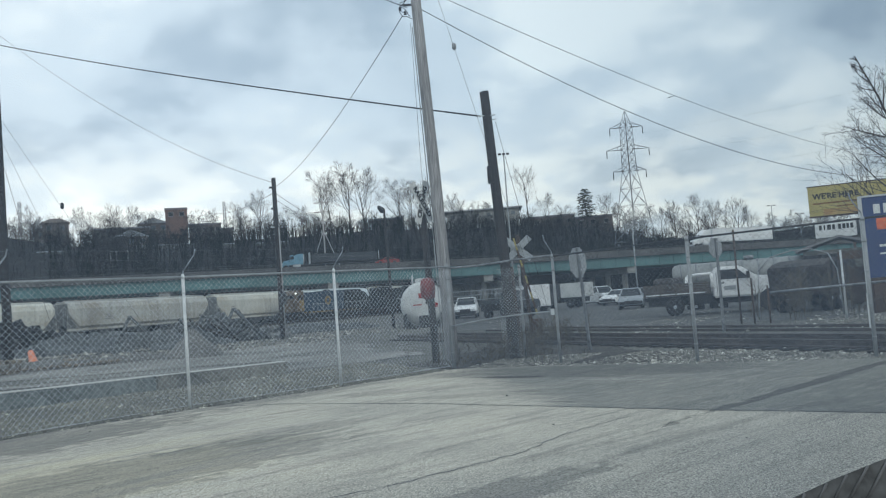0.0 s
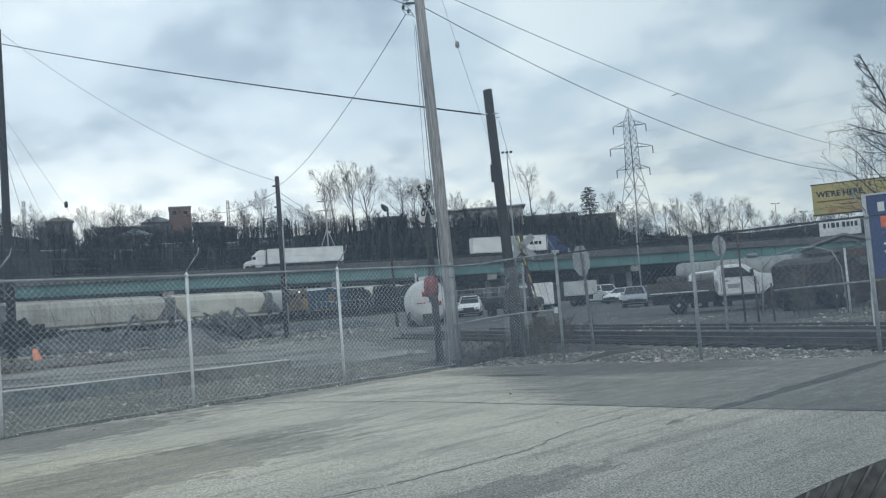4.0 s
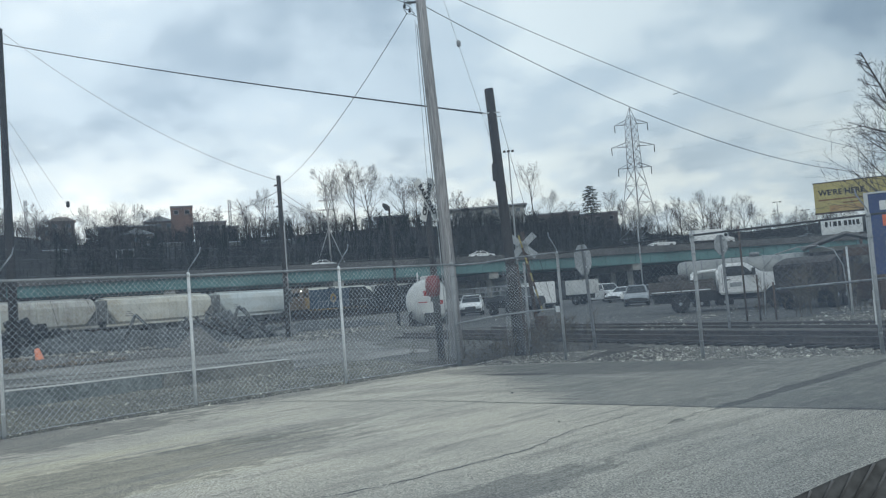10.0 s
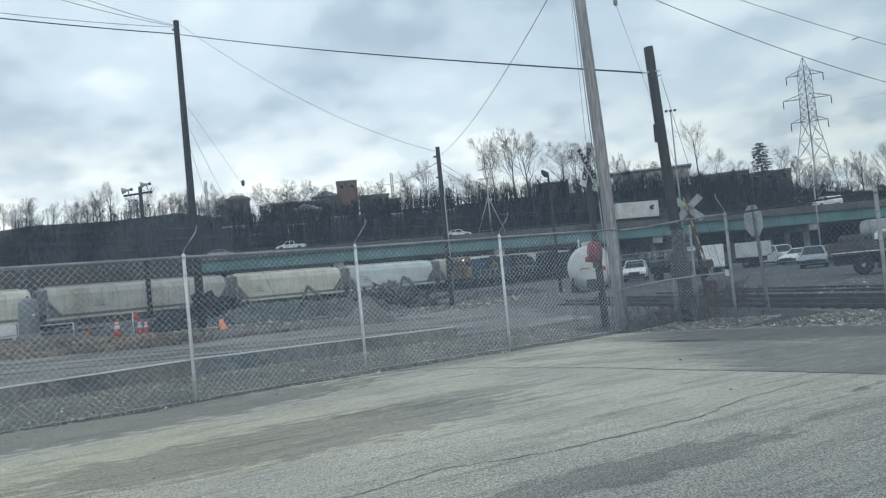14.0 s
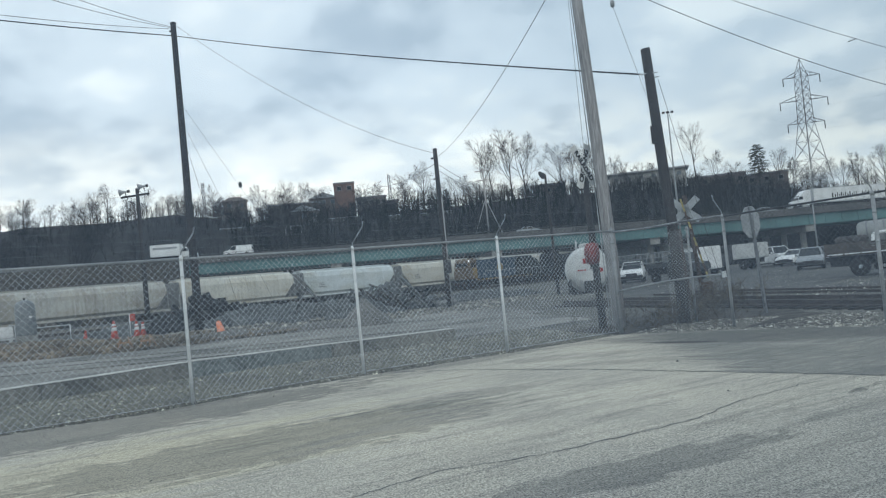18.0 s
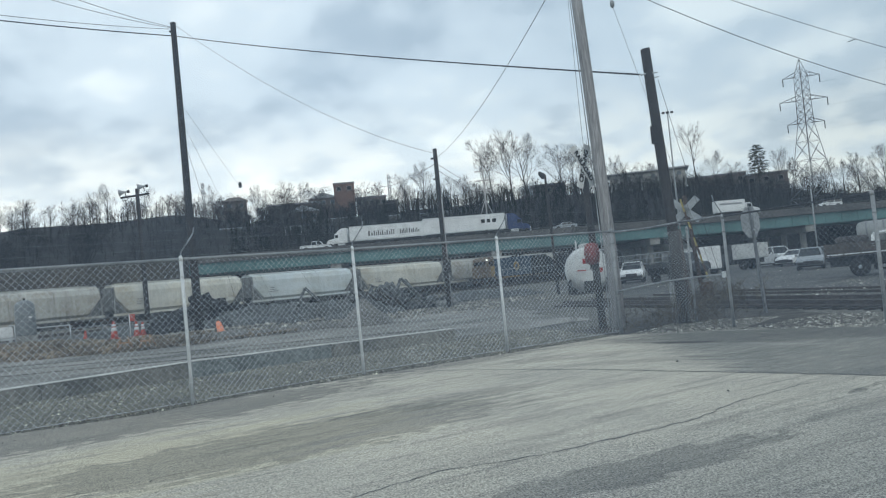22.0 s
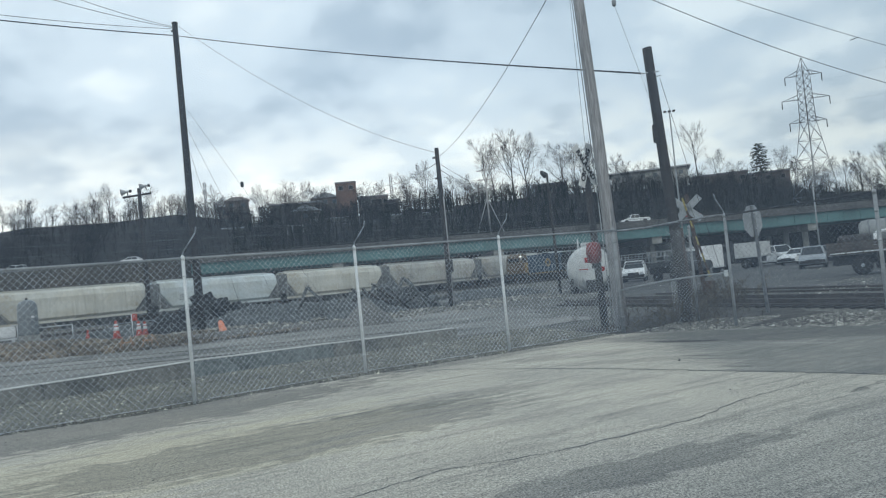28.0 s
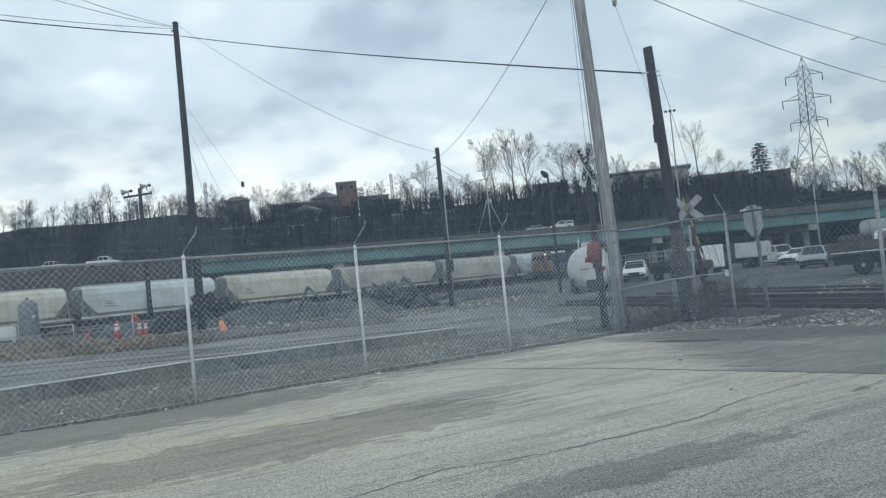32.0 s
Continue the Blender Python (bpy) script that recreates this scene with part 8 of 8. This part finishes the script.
scatter("yard_rubble", 1500, lambda g: (g.uniform(-24, -6), g.uniform(42, 56), 0.0), (0.025, 0.09), STONE_PALE, "pale broken rubble strewn over the yard", 21)
scatter("yard_rubble", 1500, lambda g: (*along([(-26.0, 48.5), (-23.4, 50.4), (-19.75, 51.6), (-17.2, 50.6)], 0.5, g), 0.05), (0.03, 0.1), STONE_PALE, "pale stone spilled along the foot of the heaps", 25)
scatter("yard_rubble", 900, lambda g: (*along([(-27, 34), (-20, 32.5), (-13, 35.5)], 4, g), 0.12), (0.03, 0.12), DIRT, "brown clods along the road edge", 22)
scatter("yard_rubble", 900, lambda g: (g.uniform(2, 16), g.uniform(33, 70), 0.0), (0.015, 0.045), STONE_PALE, "broken stone and litter strewn over the parking ground", 24)
scatter("yard_rubble", 800, lambda g: (g.uniform(-9.5, 0), g.uniform(52, 66), 0.0), (0.03, 0.08), STONE_PALE, "pale spilled stone by the tank trailer", 23)


def blades(name, count, where, h, material, label, seed):
    g = random.Random(seed)
    v, f = [], []
    for _ in range(count):
        x, y, z = where(g)
        a, hh = g.uniform(0, 6.3), g.uniform(*h)
        w = 0.006 + 0.01 * g.random()
        lx, ly = g.uniform(-.4, .4) * hh, g.uniform(-.4, .4) * hh
        k = len(v)
        v += [(x - w * math.cos(a), y - w * math.sin(a), z - 0.02), (x + w * math.cos(a), y + w * math.sin(a), z - 0.02), (x + lx * 0.5, y + ly * 0.5, z + hh * 0.7), (x + lx, y + ly, z + hh)]
        f += [(0 + k, 1 + k, 2 + k), (0 + k, 2 + k, 3 + k), (1 + k, 3 + k, 2 + k)]
    me = bpy.data.meshes.new(name)
    me.from_pydata(v, [], f)
    return solo(name, me, material, label, "weeds", kind="stuff", fix=False)


blades("dry_weeds", 900, lambda g: (g.gauss(0.9, 1.0), g.gauss(22.9, 0.9), 0.0), (0.02, 0.1), GRASS_DRY, "dry brown weeds round the poles", 61)
twig_field("dry_scrub", 90, lambda g: (g.gauss(1.7, 0.8), g.gauss(22.6, 0.8), 0.0), (0.25, 0.75), GRASS_DRY, "dry brown scrub round the sawn-off pole", 18, 0.018, 12)
twig_field("dry_scrub", 60, lambda g: (g.gauss(3.3, 0.7), g.gauss(29.5, 1.2), 0.0), (0.3, 0.9), GRASS_DRY, "dry brown scrub by the barrier post", 19, 0.02, 12)
blades("dry_weeds", 1800, lambda g: (*along([(-30, 38), (-24, 33.5), (-17, 33)], 3.0, g), 0.15), (0.1, 0.35), GRASS_DRY, "straw-coloured weeds on the berm", 63)
blades("dry_weeds", 700, lambda g: (*along(LEFT_EDGE, 0.5, g, -0.05), 0.0), (0.02, 0.07), GRASS_DRY, "thin dry grass at the asphalt edge", 64)

for x, y, r in ((1.21, 10.64, 0.02), (0.9, 14.06, 0.03), (-4.37, 7.58, 0.014), (-1.9, 10.9, 0.012), (2.9, 8.8, 0.012)):
    solo("pebble", Mesh().lathe([(0.3, 0), (1.0, 0.25), (0.85, 0.55), (0.3, 0.75), (0.02, 0.8)], 7).move(Matrix.Diagonal((r, r * 0.7, r, 1))), TAR, "small dark lump of tar on the asphalt", "pebble",
         pose(x, y, 0.02, 0, 0, x * 70), "loose lumps")

# ---- dashboard corner and windscreen of the parked car ----
DASH_AT = aim(0.0, 3.29, -4.41) @ Matrix.Translation((0, 0, -0.75))
DK = 0.75 / 1555


def dash_pt(x, y, z=0.0):
    return ((x - 784) * DK, (441 - y) * DK, z)


dash = thing("dashboard", "black ribbed corner of a car dashboard", "car interior", DASH_AT)
edge = [(1330, 908), (1402, 882), (1480, 846), (1568, 811), (1660, 778), (1660, 1000), (1330, 1000)]
part("pad", Mesh().add([dash_pt(x, y) for x, y in edge] + [dash_pt(784 + (x - 784) * 1.05, 441 + (y - 441) * 1.05, -0.03) for x, y in edge],
                       [tuple(range(7)), tuple(range(13, 6, -1))] + [(k, 7 + k, 7 + (k + 1) % 7, (k + 1) % 7) for k in range(7)]), DASH, dash, bevel=0.002)
for x0, y0, x1, y1 in ((1432, 870, 1424, 890), (1471, 852, 1452, 890), (1507, 836, 1480, 890), (1544, 821, 1506, 890), (1578, 812, 1538, 890)):
    part("rib", Mesh().tube(dash_pt(x0, y0, 0.001), dash_pt(x1, y1, 0.001), 0.0012, 0.0012, 6), DASH_LINE, dash)
# Clear glass mixed with a bluish diffuse colour: reflected haze painted over the view.
screen_glass = bpy.data.materials.new("hazed_windscreen_glass")
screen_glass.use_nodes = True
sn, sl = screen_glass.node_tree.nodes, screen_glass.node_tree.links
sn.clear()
s_out, s_mix, s_clear, s_haze, s_noise, s_co, s_map = (sn.new("ShaderNode" + k) for k in ("OutputMaterial", "MixShader", "BsdfTransparent", "BsdfDiffuse", "TexNoise", "TexCoord", "MapRange"))
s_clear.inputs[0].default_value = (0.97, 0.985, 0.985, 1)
s_haze.inputs[0].default_value = (0.50, 0.66, 0.88, 1)
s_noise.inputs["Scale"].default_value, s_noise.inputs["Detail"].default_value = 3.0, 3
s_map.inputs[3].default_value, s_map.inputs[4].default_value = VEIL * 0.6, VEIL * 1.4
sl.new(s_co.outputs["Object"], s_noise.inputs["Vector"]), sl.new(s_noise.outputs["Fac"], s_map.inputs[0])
sl.new(s_map.outputs[0], s_mix.inputs[0]), sl.new(s_clear.outputs[0], s_mix.inputs[1]), sl.new(s_haze.outputs[0], s_mix.inputs[2])
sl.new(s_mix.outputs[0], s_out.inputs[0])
ws = solo("windscreen", Mesh().box(-1.0, 1.0, -0.6, 0.6, -0.002, 0.002), screen_glass, "car windscreen before the eye with a bluish haze painted in", "windscreen",
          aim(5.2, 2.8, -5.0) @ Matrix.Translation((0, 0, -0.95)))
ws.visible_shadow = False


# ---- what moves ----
def steady():
    """Times at which a thing at even speed is keyed."""
    return [0.0, 0.1] + [float(k) for k in range(1, 32)] + [31.9, 32.0]


def motions():
    slope = math.degrees(math.atan(0.016))
    for ob, way, lane, t0, s0, v in TRAFFIC:
        rows = []
        for t in steady():
            s = s0 + v * (t - t0)
            p = road_at(s, lane)
            tilt = slope * way if abs(s) < 160 else 0.0
            rows.append((t, pose(p.x, p.y, p.z + (0.81 if way < 0 else 0.01), 0, tilt, 13 if way > 0 else 193)))
        walk(ob, rows)
    deg = math.degrees(math.atan2(T_U.y, T_U.x))
    # place of one coupling of the hopper string, in metres along its track
    gap = [(0, 82.8), (0.1, 82.62), (3.5, 76.1), (6, 71.6), (8, 68.1), (10, 64.9), (14, 58.4), (17, 53.1), (19, 49.2), (21, 45.4), (23, 41.6), (25, 37.5), (28, 31.0), (30, 26.6), (31.9, 22.42), (32, 22.2)]
    for ob, along_by in HOPPERS:
        rows = []
        for t, s in gap:
            p = track_at(s - 0.8 + along_by, 92)
            rows.append((t, pose(p.x, p.y, 0.0, 0, 0, deg)))
        walk(ob, rows)
    for ob, ahead in ((ENGINE, 0.0), (ENGINE_DARK, 20.3)):
        rows = []
        for t, s in ((0, 90.6), (8, 90.6), (14, 90.7), (16.5, 91.4), (18, 92.4), (20, 94.3), (22.5, 96.9), (25.5, 100.4), (29, 105.3), (31.9, 109.75), (32, 109.9)):
            p = track_at(s + ahead, 86)
            rows.append((t, pose(p.x, p.y, 0.0, 0, 0, deg)))
        walk(ob, rows)


motions()
